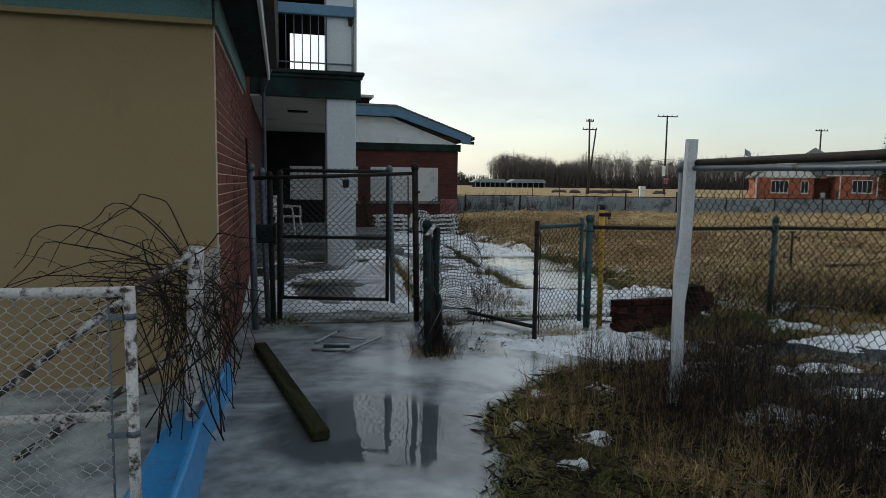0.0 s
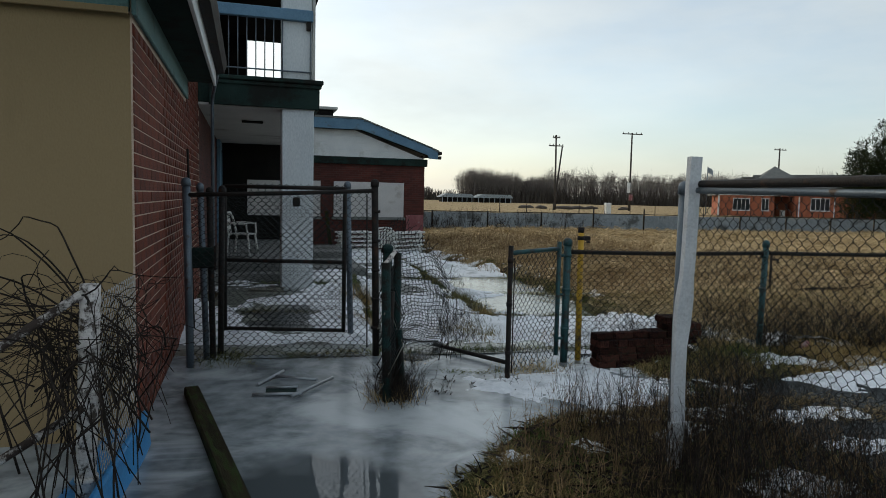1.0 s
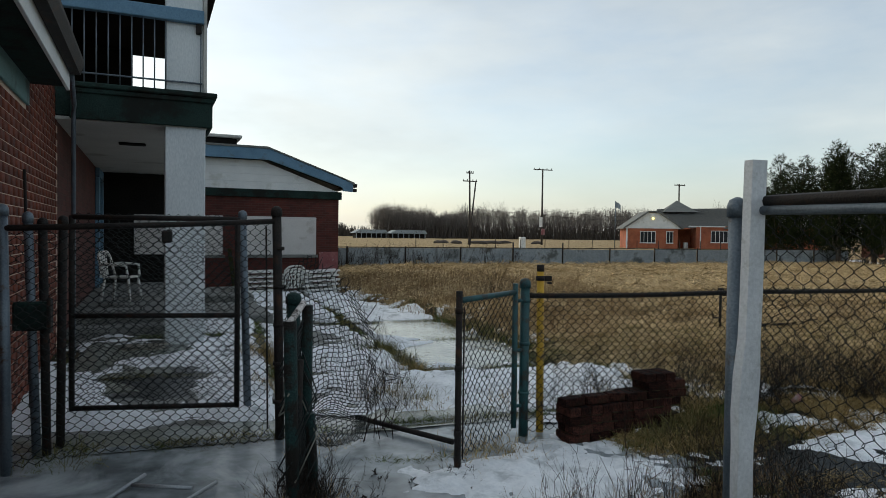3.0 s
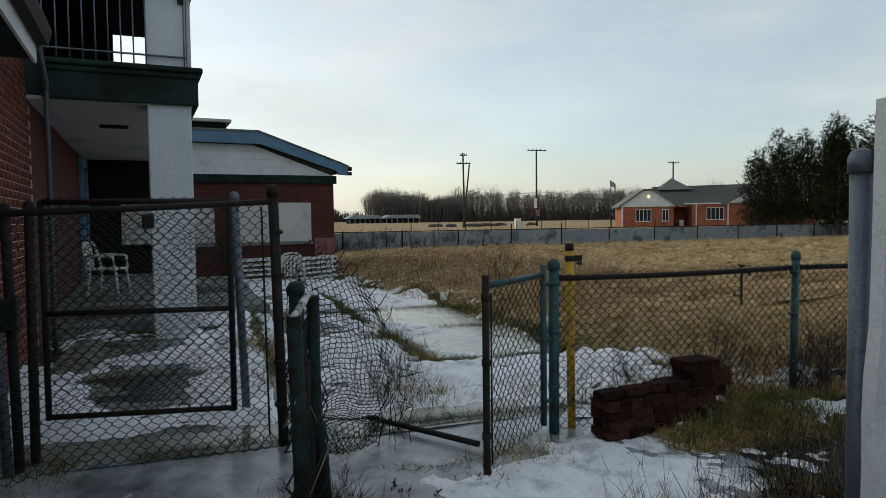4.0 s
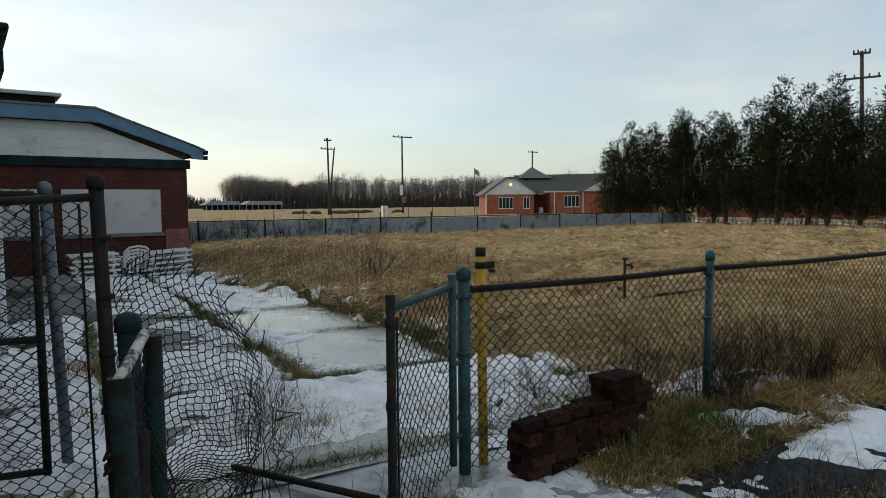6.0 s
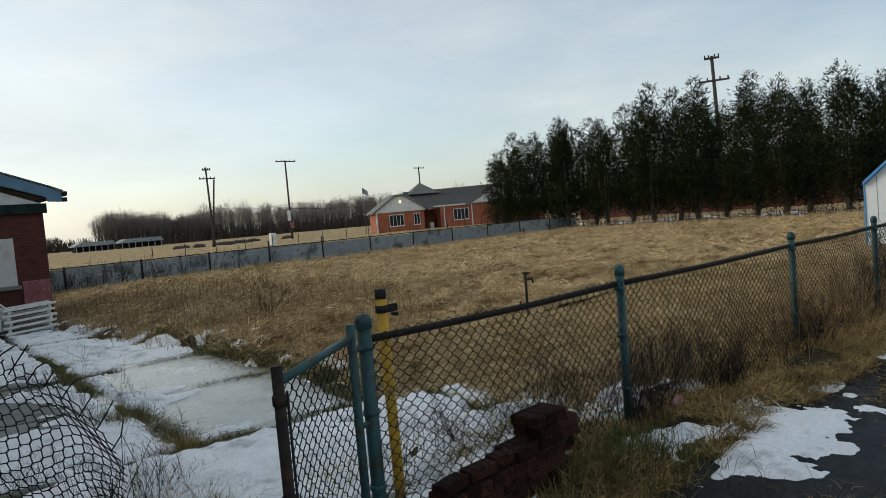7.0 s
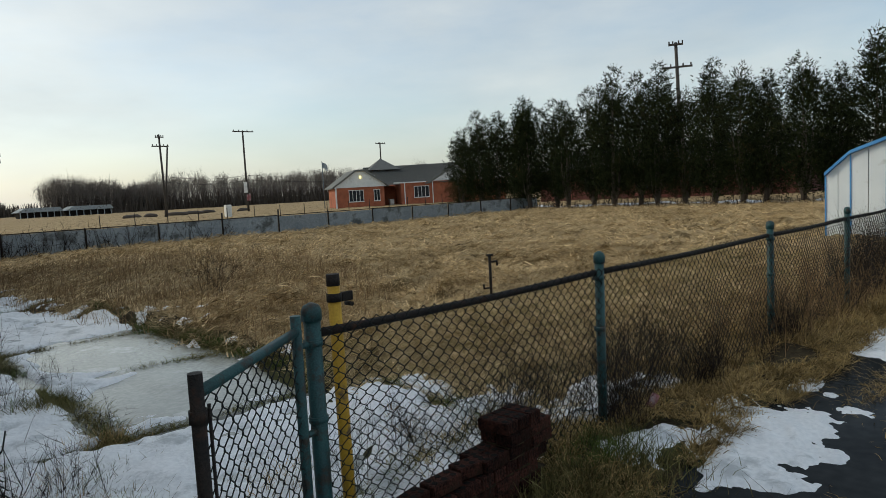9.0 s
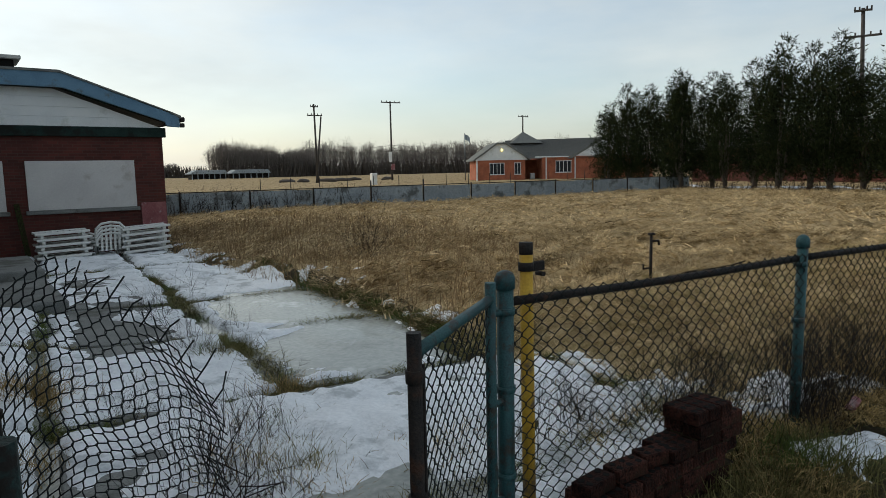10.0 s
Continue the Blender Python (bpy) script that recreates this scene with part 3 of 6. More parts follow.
def snow_sheet(name, x0, x1, y0, y1, f, res, depth, label, base=None):
    z0 = base or (lambda x, y: np.maximum(ground_z(x, y) + 0.0, lie(x, y) + 0.0))
    return tagged(sheet(name, np.arange(x0, x1, res), np.arange(y0, y1, res),
                        lambda x, y: z0(x, y) + np.clip(np.sign(f(x, y)) * np.abs(f(x, y)) ** 0.8 * depth * (1 + 0.5 * fbm(x * 3.5, y * 3.5, 45)) + 0.026 * fbm(x * 9, y * 9, 46, 3), -0.06, depth * 2.2), M["snow"],
                        lambda x, y, z: f(x, y) > -0.5), label, "snow", kind="stuff")


snow_sheet("snow", -0.5, 7.2, 5.3, 21.5, snow_far, 0.05, 0.07, "patchy old snow melting off the concrete slabs")


def patch(cx, cy, rx, ry, seed, k=0.75):
    return lambda x, y: 1 - np.sqrt(((x - cx) / rx) ** 2 + ((y - cy) / ry) ** 2) + k * fbm(x * 1.6, y * 1.6, seed) + 0.35 * fbm(x * 5, y * 5, seed + 5) + 0.12 * fbm(x * 16, y * 16, seed + 9, 2)


snow_sheet("snow", 2.4, 5.2, 3.0, 5.1, patch(3.75, 4.15, 0.95, 0.6, 50), 0.025, 0.05, "thin old snow patch on the ice by the gate")
snow_sheet("snow", 4.8, 9.2, 2.8, 4.9, patch(6.2, 4.28, 0.95, 0.36, 56, 1.3), 0.025, 0.05, "thin old snow beside a frozen puddle")
snow_sheet("snow", 8.3, 13.5, 2.4, 4.9, patch(10.3, 4.25, 0.9, 0.22, 58, 0.9), 0.04, 0.04, "thin snow on the frozen path")
for _cx, _cy, _rx, _ry, _s in ((2.75, 0.78, 0.24, 0.14, 70), (3.9, 1.9, 0.4, 0.16, 71), (4.4, 1.45, 0.4, 0.18, 72), (4.9, 2.6, 0.5, 0.2, 73), (2.55, 1.75, 0.09, 0.07, 74),
                               (2.4, 2.55, 0.12, 0.08, 75), (3.0, 2.7, 0.14, 0.08, 76), (3.3, 3.15, 0.2, 0.1, 77), (5.3, 5.5, 0.45, 0.3, 78), (6.6, 5.5, 0.3, 0.2, 79), (7.85, 4.4, 0.28, 0.1, 81), (5.7, 6.0, 0.5, 0.3, 84), (6.0, 5.45, 0.7, 0.26, 85), (5.0, 5.6, 0.5, 0.3, 86), (2.1, 2.0, 0.1, 0.06, 80), (4.3, 3.15, 0.6, 0.22, 87), (5.1, 3.3, 0.5, 0.2, 88), (3.65, 2.75, 0.22, 0.12, 89), (4.5, 5.75, 0.6, 0.35, 90), (5.95, 4.72, 0.32, 0.16, 91), (6.15, 5.4, 0.3, 0.18, 96), (7.2, 5.3, 0.25, 0.14, 92), (3.2, 1.05, 0.16, 0.07, 93), (2.3, 1.35, 0.1, 0.05, 94)):
    snow_sheet("snow", _cx - 2.2 * _rx, _cx + 2.2 * _rx, _cy - 2.2 * _ry, _cy + 2.2 * _ry, patch(_cx, _cy, _rx, _ry, _s, 0.5), 0.025, 0.04,
               "small remnant of old snow in dead weeds", base=ground_z)


mud = sheet("mud_puddle", np.arange(2.4, 4.6, 0.04), np.arange(0.8, 1.8, 0.04), lambda x, y: ground_z(x, y) + 0.03 * patch(3.4, 1.3, 0.85, 0.26, 83, 0.5)(x, y).clip(-1, 0.5), M["mud"])
tagged(mud, "brown wet mud among dead weeds", "mud", kind="structure")


wet = sheet("wet_patch", np.arange(0.1, 1.5, 0.05), np.arange(6.6, 8.6, 0.05), lambda x, y: lie(x, y) + 0.012 + 0.02 * patch(0.76, 7.5, 0.55, 0.72, 95, 1.2)(x, y).clip(-1.5, 0.5), M["wet_concrete"])
tagged(wet, "dark wet hollow melted into the ice", "ice", kind="structure")


# ---- the near building: tan end wall, brick side wall, eaves ----
# it stands at an angle of 5.5 degrees to the fence; built square, then turned about its corner
TURNED = pose(0, 3.66, 0, 0, 0, 5.5) @ pose(0, -3.66, 0)
_before = set(bpy.data.objects)
tagged(part("wall_south", box((-7.0, 3.38, -0.3), (-0.012, 3.62, 2.79), 0.004), M["tan"]), "smooth tan stucco end wall", "wall", kind="structure")
wall_side = tagged(part("wall_east", box((-0.25, 3.384, -0.3), (0.0005, 9.6, 3.3), 0.0), M["mortar"]), "red brick side wall with pale mortar", "wall", kind="structure")
tagged(part("trim", box((-7.0, 3.32, 2.795), (-0.01, 3.375, 3.1), 0.006), M["teal_dark"]), "dark green painted frieze board", "trim", kind="structure")
tagged(part("trim", box((-7.0, 3.295, 2.77), (-0.01, 3.318, 2.81), 0.003), M["tan"]), "thin pale drip strip", "trim", kind="structure")
tagged(part("trim", box((0.006, 3.32, 2.77), (0.035, 7.28, 2.995), 0.006), M["teal_dark"]), "faded green-blue frieze board under the eave", "trim", kind="structure")
roof = thing("roof", "dark overhanging eave with pale metal gutter", "roof")
part("soffit", box((-7.0, 2.92, 3.105), (-0.02, 3.32, 3.14), 0.004), M["green_trim"], roof)
part("soffit", box((-0.01, 2.64, 3.0), (0.31, 7.42, 3.04), 0.004), M["green_trim"], roof, "dark green soffit")
part("deck", box((-7.0, 2.62, 3.25), (0.33, 7.44, 3.50), 0.01), M["shingle"], roof)
part("fascia", box((0.315, 2.62, 2.97), (0.345, 7.44, 3.22), 0.004), M["white"], roof, "pale weathered fascia")
part("gutter", prism([(0.35, 3.12), (0.44, 3.12), (0.47, 3.22), (0.47, 3.26), (0.44, 3.26), (0.35, 3.20)], 2.64, 7.4), M["dark_pipe"], roof, "dark metal gutter")
downspout = thing("downspout", "thin pale metal pipe down the brick wall", "pipe")
part("pipe", tube([(0.36, 7.40, 3.12), (0.24, 9.0, 3.10), (0.22, 9.15, 3.0), (0.22, 9.15, 0.05)], 0.026, 8), M["grey_pipe"], downspout)
conduit = thing("conduit", "loose dark rod leaning on the brick wall", "rod")
part("rod", tube([(0.05, 6.9, 2.15), (0.12, 6.75, 0.0)], 0.014, 6), M["dark_pipe"], conduit)
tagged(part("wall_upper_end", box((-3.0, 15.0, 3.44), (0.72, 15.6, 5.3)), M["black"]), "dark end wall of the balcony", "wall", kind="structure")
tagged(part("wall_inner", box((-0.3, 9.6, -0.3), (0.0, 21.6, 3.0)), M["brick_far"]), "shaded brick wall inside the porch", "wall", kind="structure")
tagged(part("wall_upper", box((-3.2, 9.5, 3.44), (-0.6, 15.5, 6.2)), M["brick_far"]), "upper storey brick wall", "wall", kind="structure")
door_frame = tagged(thing("door_1", "peeling pale blue door frame in the brick wall", "door"), kind="structure")
for y in (15.8, 17.0, 18.3):
    part("jamb", box((0.004, y, 0.42), (0.09, y + 0.22, 2.75), 0.01), M["teal"], door_frame)
part("head", box((0.004, 15.8, 2.76), (0.09, 18.52, 2.95), 0.01), M["teal"], door_frame)
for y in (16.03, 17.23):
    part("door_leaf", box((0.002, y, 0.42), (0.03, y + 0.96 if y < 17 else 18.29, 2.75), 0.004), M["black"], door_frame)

# ---- porch with column and balcony ----
porch = tagged(thing("porch", "concrete porch platform with worn steps", "porch"), kind="structure")
part("step", box((0.0, 10.5, -0.2), (1.75, 10.95, 0.26), 0.02), M["concrete"], porch)
part("platform", box((0.0, 10.95, -0.2), (1.75, 21.55, 0.42), 0.02), M["concrete"], porch)
part("step", box((1.76, 12.2, -0.3), (3.1, 14.6, 0.16), 0.02), M["concrete"], porch)
part("step", box((1.76, 14.6, -0.3), (3.1, 17.0, 0.30), 0.02), M["concrete"], porch)
column = thing("column", "square white painted porch column", "column")
part("shaft", box((1.235, 9.37, -0.1), (1.725, 9.84, 2.985), 0.012), M["col_white"], column)
column2 = thing("column", "square white balcony column", "column")
part("shaft", box((1.235, 9.40, 3.45), (1.69, 9.86, 6.1), 0.012), M["col_white"], column2)
part("corner_strip", box((1.694, 9.38, 3.45), (1.74, 9.86, 6.1), 0.004), M["soffit"], column2)
balcony = thing("balcony", "balcony with dark green fascia and iron railing", "balcony")
# slab, fascia and ceiling run on unseen to 21.4 to keep skylight out
part("slab", box((0.0, 9.36, 3.02), (1.76, 21.4, 3.42), 0.01), M["green_trim"], balcony)
part("fascia", box((0.16, 9.30, 2.985), (1.78, 9.355, 3.36), 0.01), M["green_trim"], balcony)
part("fascia", box((1.765, 9.36, 2.985), (1.81, 21.4, 3.36), 0.01), M["green_trim"], balcony)
part("cornice", box((0.14, 9.24, 3.365), (1.86, 21.4, 3.43), 0.015), M["green_trim"], balcony)
part("cornice_bead", box((0.14, 9.27, 3.30), (1.83, 9.299, 3.36), 0.01), M["green_trim"], balcony)
part("ceiling_panel", box((0.0, 9.37, 2.975), (1.74, 21.4, 3.015), 0.0), M["soffit"], balcony, "grey-white porch ceiling")
part("ceiling_light", box((0.62, 11.3, 2.945), (1.0, 11.5, 2.972), 0.01), M["black"], balcony)
# added wall; the porch's deep shade is put into its near-black colour
part("shade_wall", box((0.0, 17.2, 0.42), (1.76, 17.3, 2.97), 0.01), M["black"], balcony, "added near-black porch end wall, coloured as deep shade")
part("top_rail", box((-0.4, 9.31, 4.33), (1.70, 9.41, 4.50), 0.01), M["teal"], balcony, "blue painted top rail")
part("bottom_rail", tube([(-0.4, 9.36, 3.56), (1.68, 9.36, 3.56)], 0.012, 6), M["grey_pipe"], balcony)
for i in range(10):
    x = 0.05 + i * 0.132
    part("baluster", tube([(x, 9.36, 3.44), (x, 9.36, 4.34)], 0.009, 6), M["grey_pipe"], balcony, "thin iron baluster")
part("rail_bracket", box((1.60, 9.33, 4.2), (1.67, 9.40, 4.33), 0.01), M["dark_pipe"], balcony)
part("end_baluster", tube([(1.66, 9.36, 3.44), (1.66, 9.36, 4.34)], 0.009, 6), M["grey_pipe"], balcony)
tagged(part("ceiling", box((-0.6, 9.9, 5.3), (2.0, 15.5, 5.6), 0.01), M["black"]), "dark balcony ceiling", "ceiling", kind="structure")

# ---- far wing: brick gable front with boarded windows ----
WY = 21.6
wing = thing("brick_wing", "low red brick wing with white siding gable", "building")
part("wall", box((-3.0, WY, -0.5), (6.78, WY + 9, 2.95), 0.01), M["brick_far"], wing, "dark red brick wall")
part("frieze", box((-3.0, WY - 0.10, 2.74), (6.86, WY - 0.004, 2.99), 0.01), M["green_trim"], wing, "dark green frieze board")
for k in range(4):
    z0 = 2.99 + k * 0.235
    xr = 6.75 - k * 0.64
    o = [(-3.0, z0), (xr, z0), (xr - 0.64, z0 + 0.231), (-3.0, z0 + 0.231)]
    part("siding_board", prism(o, WY - 0.05 - 0.004 * (4 - k), WY - 0.005), M["white"], wing, "white siding")
_top = [(-3.0, 4.28), (4.40, 4.26), (4.56, 4.21), (6.90, 3.38), (7.17, 3.27), (7.17, 3.0), (6.86, 3.02), (6.80, 3.14), (4.48, 3.90), (-3.0, 3.94)]
part("barge_board", prism(_top, WY - 0.34, WY - 0.24), M["teal"], wing, "weathered blue barge board")
_deck = [(-3.0, 4.33), (4.42, 4.31), (6.92, 3.42), (7.22, 3.30), (7.20, 3.23), (6.9, 3.40), (4.45, 4.25), (-3.0, 4.27)]
part("roof_deck", prism(_deck, WY - 0.37, WY + 9), M["shingle"], wing)
part("eave_soffit", prism([(-3.0, 3.99), (4.46, 3.95), (6.80, 3.18), (6.80, 3.13), (4.44, 3.89), (-3.0, 3.93)], WY - 0.235, WY - 0.08), M["green_trim"], wing)
part("gutter", box((7.19, WY - 0.36, 3.15), (7.31, WY + 9, 3.27), 0.02), M["dark_pipe"], wing)
part("gutter_bracket", box((7.18, WY - 0.34, 3.0), (7.30, WY - 0.24, 3.11), 0.01), M["dark_pipe"], wing)
part("roof_vent", box((1.0, WY + 0.6, 4.25), (3.6, WY + 1.6, 4.62), 0.02), M["black"], wing)
part("vent_cap", box((0.9, WY + 0.5, 4.62), (3.75, WY + 1.7, 4.72), 0.02), M["soffit"], wing)


def boarded(x0, x1, z0, z1, label):
    w = tagged(thing("window_1", label, "window"), kind="structure")
    part("panel", box((x0, WY - 0.03, z0), (x1, WY + 0.02, z1), 0.004), M["board"], w)
    part("window_sill", box((x0 - 0.06, WY - 0.09, z0 - 0.1), (x1 + 0.06, WY + 0.02, z0 - 0.004), 0.01), M["concrete"], w)
    part("lintel", box((x0 - 0.06, WY - 0.02, z1 + 0.004), (x1 + 0.06, WY + 0.02, z1 + 0.12), 0.004), M["brick_far"], w)


boarded(3.57, 6.03, 0.93, 2.14, "window boarded with pale plywood")
boarded(2.2, 3.12, 0.93, 2.14, "narrow window boarded with pale plywood")
pale = tagged(part("notice_board", box((0.72, 17.13, 1.08), (1.62, 17.195, 2.02), 0.006), M["board"]), "pale board fixed on the dark porch wall", "board")
tagged(part("wall_sign", box((6.13, WY - 0.035, 0.34), (6.76, WY - 0.004, 1.02), 0.005), M["graffiti"]), "faded red painted panel on the brick wall", "sign")
prop = tagged(part("leaning_board", box((-0.06, -0.02, 0), (0.06, 0.02, 1.35), 0.005), M["wood"]), "weathered board leaning on the brick wall", "board")
prop.matrix_world = pose(3.45, WY - 0.40, -0.2, -12, -6, 0)
for _o in set(bpy.data.objects) - _before:
    if _o.parent is None:
        _o.matrix_basis = TURNED @ _o.matrix_basis


# ---- chain-link fences ----
def link_mesh(name, width, height, place, mat, parent, pitch=0.036, r=0.0030, sides=3, skip=None):
    """Zigzag wires hooked into one another; place(u, v) gives the points in space."""
    nu, nv = int(width / pitch), int(height / pitch)
    # each bend holds for a short twist before the wire crosses over
    i, j = np.meshgrid(np.arange(nu), np.arange(2 * nv), indexing="ij")
    k, half = (j + 1) // 2, j % 2
    q = height / nv
    rs = np.random.RandomState(int(width * 1000) % 9973)
    u = (i + ((i + k) % 2) + 0.06 * np.where((i + k) % 2 == 1, 1, -1) + 0.07 * rs.normal(size=(nu, 2 * nv))) * (width / max(nu, 1))
    v = np.clip(k * q + np.where(half == 0, 0.15, -0.15) * q, 0, height)
    P = np.stack(place(u, v), -1)
    T = np.gradient(P, axis=1)
    T /= np.linalg.norm(T, axis=-1, keepdims=True) + 1e-9
    ref = np.array([0.31, 0.77, 0.55])
    A = np.cross(T, ref)
    A /= np.linalg.norm(A, axis=-1, keepdims=True) + 1e-9
    B = np.cross(T, A)
    ang = 2 * np.pi * np.arange(sides) / sides
    R = P[:, :, None, :] + r * (A[:, :, None, :] * np.cos(ang)[:, None] + B[:, :, None, :] * np.sin(ang)[:, None])
    verts = R.reshape(-1, 3)
    idx = np.arange(nu * 2 * nv * sides).reshape(nu, 2 * nv, sides)
    a, b = idx[:, :-1, :], idx[:, 1:, :]
    f = np.stack([a, np.roll(a, -1, 2), np.roll(b, -1, 2), b], -1)
    if skip is not None:
        keep = ~skip(u, v)[:, :-1]
        f = f[keep]
    return fast_mesh(name, verts, f.reshape(-1, 4), mat, parent)


def pipe_post(parent, x, y, h, r, mat, z0=-0.15, lean=(0, 0), name="post", dome=True):
    p = [(x, y, z0), (x + lean[0], y + lean[1], h)]
    bm = tube(p, r, 10)
    if dome:
        add_tube(bm, [(x + lean[0], y + lean[1], h - 0.05), (x + lean[0], y + lean[1], h - 0.005), (x + lean[0], y + lean[1], h + 0.018), (x + lean[0], y + lean[1], h + 0.03)],
                 [r * 1.22, r * 1.22, r * 0.95, r * 0.3], 10)
    return part(name, bm, mat, parent)


def bands(parent, x, y, zs, r, mat):
    for z in zs:
        part("band", tube([(x, y, z - 0.014), (x, y, z + 0.014)], r * 1.18, 10), mat, parent)


# low fence along the field
FY = 5.08
field_fence = thing("chain_link_fence", "low green chain-link fence with a rusty top rail", "fence")
FX = [3.72, 5.97, 8.97, 11.42, 13.7, 16.2, 18.8, 21.5]
for i, x in enumerate(FX):
    pipe_post(field_fence, x, FY, 1.25, 0.032 if i else 0.038, M["green_pipe"], lean=(0.0 if i != 1 else 0.02, 0))
    bands(field_fence, x, FY, (0.35, 0.75, 1.1), 0.032 if i else 0.038, M["green_pipe"])
    if i:
        x0 = FX[i - 1]
        pts = [(x0 + (x - x0) * k / 8, FY + 0.015, 1.135 - 0.012 * math.sin(math.pi * k / 8)) for k in range(9)]
        part("top_rail", tube(pts, 0.021, 8), M["dark_pipe"], field_fence, "rusty dark top rail")

        def place(u, v, x0=x0, x=x):
            w = 0.02 * np.sin(u * 3 + v * 2) + 0.012 * np.sin(u * 7.3)
            return x0 + u, FY - 0.03 + w * np.sin(np.pi * v / 1.13) + 0 * v, 0.02 + v + 0.01 * np.sin(u * 4)
        link_mesh("wire_mesh", x - x0, 1.15, place, M["wire"], field_fence, 0.037 if i < 4 else 0.05, 0.0031 if i < 4 else 0.0038)

yellow_post = thing("yellow_post", "yellow painted steel post with a rusty clamp", "post")
part("pipe", tube([(3.90, 5.14, -0.1), (3.885, 5.14, 1.33)], 0.031, 12), M["yellow"], yellow_post)
part("cap", tube([(3.885, 5.14, 1.33), (3.885, 5.14, 1.385)], 0.032, 12), M["dark_pipe"], yellow_post)
part("clamp", tube([(3.886, 5.14, 1.255), (3.886, 5.14, 1.295)], 0.037, 12), M["dark_pipe"], yellow_post)
part("clamp_ear", box((3.92, 5.125, 1.25), (3.985, 5.14, 1.295), 0.004), M["dark_pipe"], yellow_post)
part("bolt", tube([(3.965, 5.11, 1.235), (3.965, 5.16, 1.235)], 0.012, 6), M["dark_pipe"], yellow_post)

# small gate leaf left ajar by the field fence
small_gate = thing("chain_link_gate", "narrow green chain-link gate leaf standing ajar", "gate")
GA, GB = Vector((2.945, 4.50, 0)), Vector((3.62, 5.05, 0))
part("stile", tube([GA + Vector((0.0, 0, 0.0)), GA + Vector((0, 0, 1.235))], 0.024, 8), M["dark_pipe"], small_gate, "dark rusted end stile")
part("stile", tube([GB + Vector((0, 0, 0.08)), GB + Vector((0, 0, 1.24))], 0.024, 8), M["green_pipe"], small_gate)
part("top_rail", tube([GA + Vector((0, 0, 1.17)), GB + Vector((0, 0, 1.17))], 0.021, 8), M["green_pipe"], small_gate)
part("tension_bar", tube([GA + Vector((0.05, 0.035, 0.05)), GA + Vector((0.05, 0.035, 1.12))], 0.006, 5), M["dark_pipe"], small_gate)
for z in (0.25, 0.7, 1.1):
    part("hinge", tube([GB + Vector((0, 0, z)), Vector((3.73, FY, z))], 0.016, 6), M["green_pipe"], small_gate)
    part("band", tube([GA + Vector((0, 0, z - 0.02)), GA + Vector((0, 0, z + 0.02))], 0.03, 8), M["dark_pipe"], small_gate)


def place(u, v):
    d = (GB - GA).normalized()
    w = 0.03 * np.sin(v * 3.1) * np.sin(u * 4)
    return GA.x + d.x * (u + 0.04) - d.y * w, GA.y + d.y * (u + 0.04) + d.x * w, 0.06 + v + 0 * u


link_mesh("wire_mesh", (GB - GA).length - 0.06, 1.10, place, M["wire"], small_gate, 0.037, 0.0031)
bar = tagged(part("fallen_rail", tube([(2.50, 5.85, 0.035), (3.07, 4.95, 0.04)], 0.022, 8), M["dark_pipe"]), "dark steel rail lying on the ice", "rail")

# tall panel between the brick wall and the gate posts
tall = thing("chain_link_fence", "tall chain-link panel beside the brick wall", "fence")
pipe_post(tall, 0.05, 5.22, 1.76, 0.036, M["grey_pipe"], lean=(-0.03, 0))
pipe_post(tall, 1.83, 5.52, 1.80, 0.036, M["dark_pipe"], lean=(-0.04, 0.0))
bands(tall, 1.81, 5.52, (0.3, 0.6, 0.9, 1.2, 1.5), 0.036, M["dark_pipe"])
part("top_rail", tube([(0.04, 5.21, 1.63), (0.9, 5.37, 1.665), (1.78, 5.51, 1.71)], 0.021, 8), M["dark_pipe"], tall)
part("tension_bar", tube([(1.73, 5.49, 0.1), (1.71, 5.49, 1.67)], 0.007, 5), M["dark_pipe"], tall)
link_mesh("wire_mesh", 1.68, 1.62, lambda u, v: (0.06 + u, 5.20 + 0.17 * u + 0.03 * np.sin(u * 2.2 + v) + 0 * v, 0.03 + v * (1 + 0.02 * u) + 0.03 * np.sin(u * 3) * (1 - v / 1.62)), M["wire"], tall, 0.037, 0.0031)

# gate frame behind it
gate = thing("chain_link_gate", "tall dark chain-link gate hung behind the fence panel", "gate")
for x, y in ((0.24, 6.2), (1.51, 5.98)):
    part("stile", tube([(x, y, 0.16), (x, y, 1.74)], 0.022, 8), M["dark_pipe"], gate)
for z in (0.18, 0.93, 1.73):
    part("rail", tube([(0.24, 6.2, z), (1.51, 5.98, z)], 0.021, 8), M["dark_pipe"], gate)
part("padlock", box((0.98, 5.29, 1.54), (1.05, 5.34, 1.63), 0.012), M["dark_pipe"], gate)
link_mesh("wire_mesh", 1.25, 1.60, lambda u, v: (0.25 + u, 6.2 - 0.173 * u + 0.01 * np.sin(u * 3) + 0 * v, 0.17 + v + 0 * u), M["wire"], gate, 0.037, 0.0029)
gate_post = thing("gate_post", "leaning galvanised gate post", "post")
pipe_post(gate_post, 1.62, 6.45, 1.79, 0.034, M["grey_pipe"], lean=(-0.06, 0))
for _x, _y, _h, _l in ((0.15, 5.55, 1.72, -0.06), (0.20, 5.6, 1.68, -0.03), (0.25, 5.75, 1.7, 0.02)):
    gp = thing("gate_post", "old dark gate post by the brick wall", "post")
    pipe_post(gp, _x, _y, _h, 0.03, M["grey_pipe"] if _h > 1.71 else M["dark_pipe"], lean=(_l, 0))
lock_box = thing("latch_box", "dark green steel latch box on the gate posts", "box")
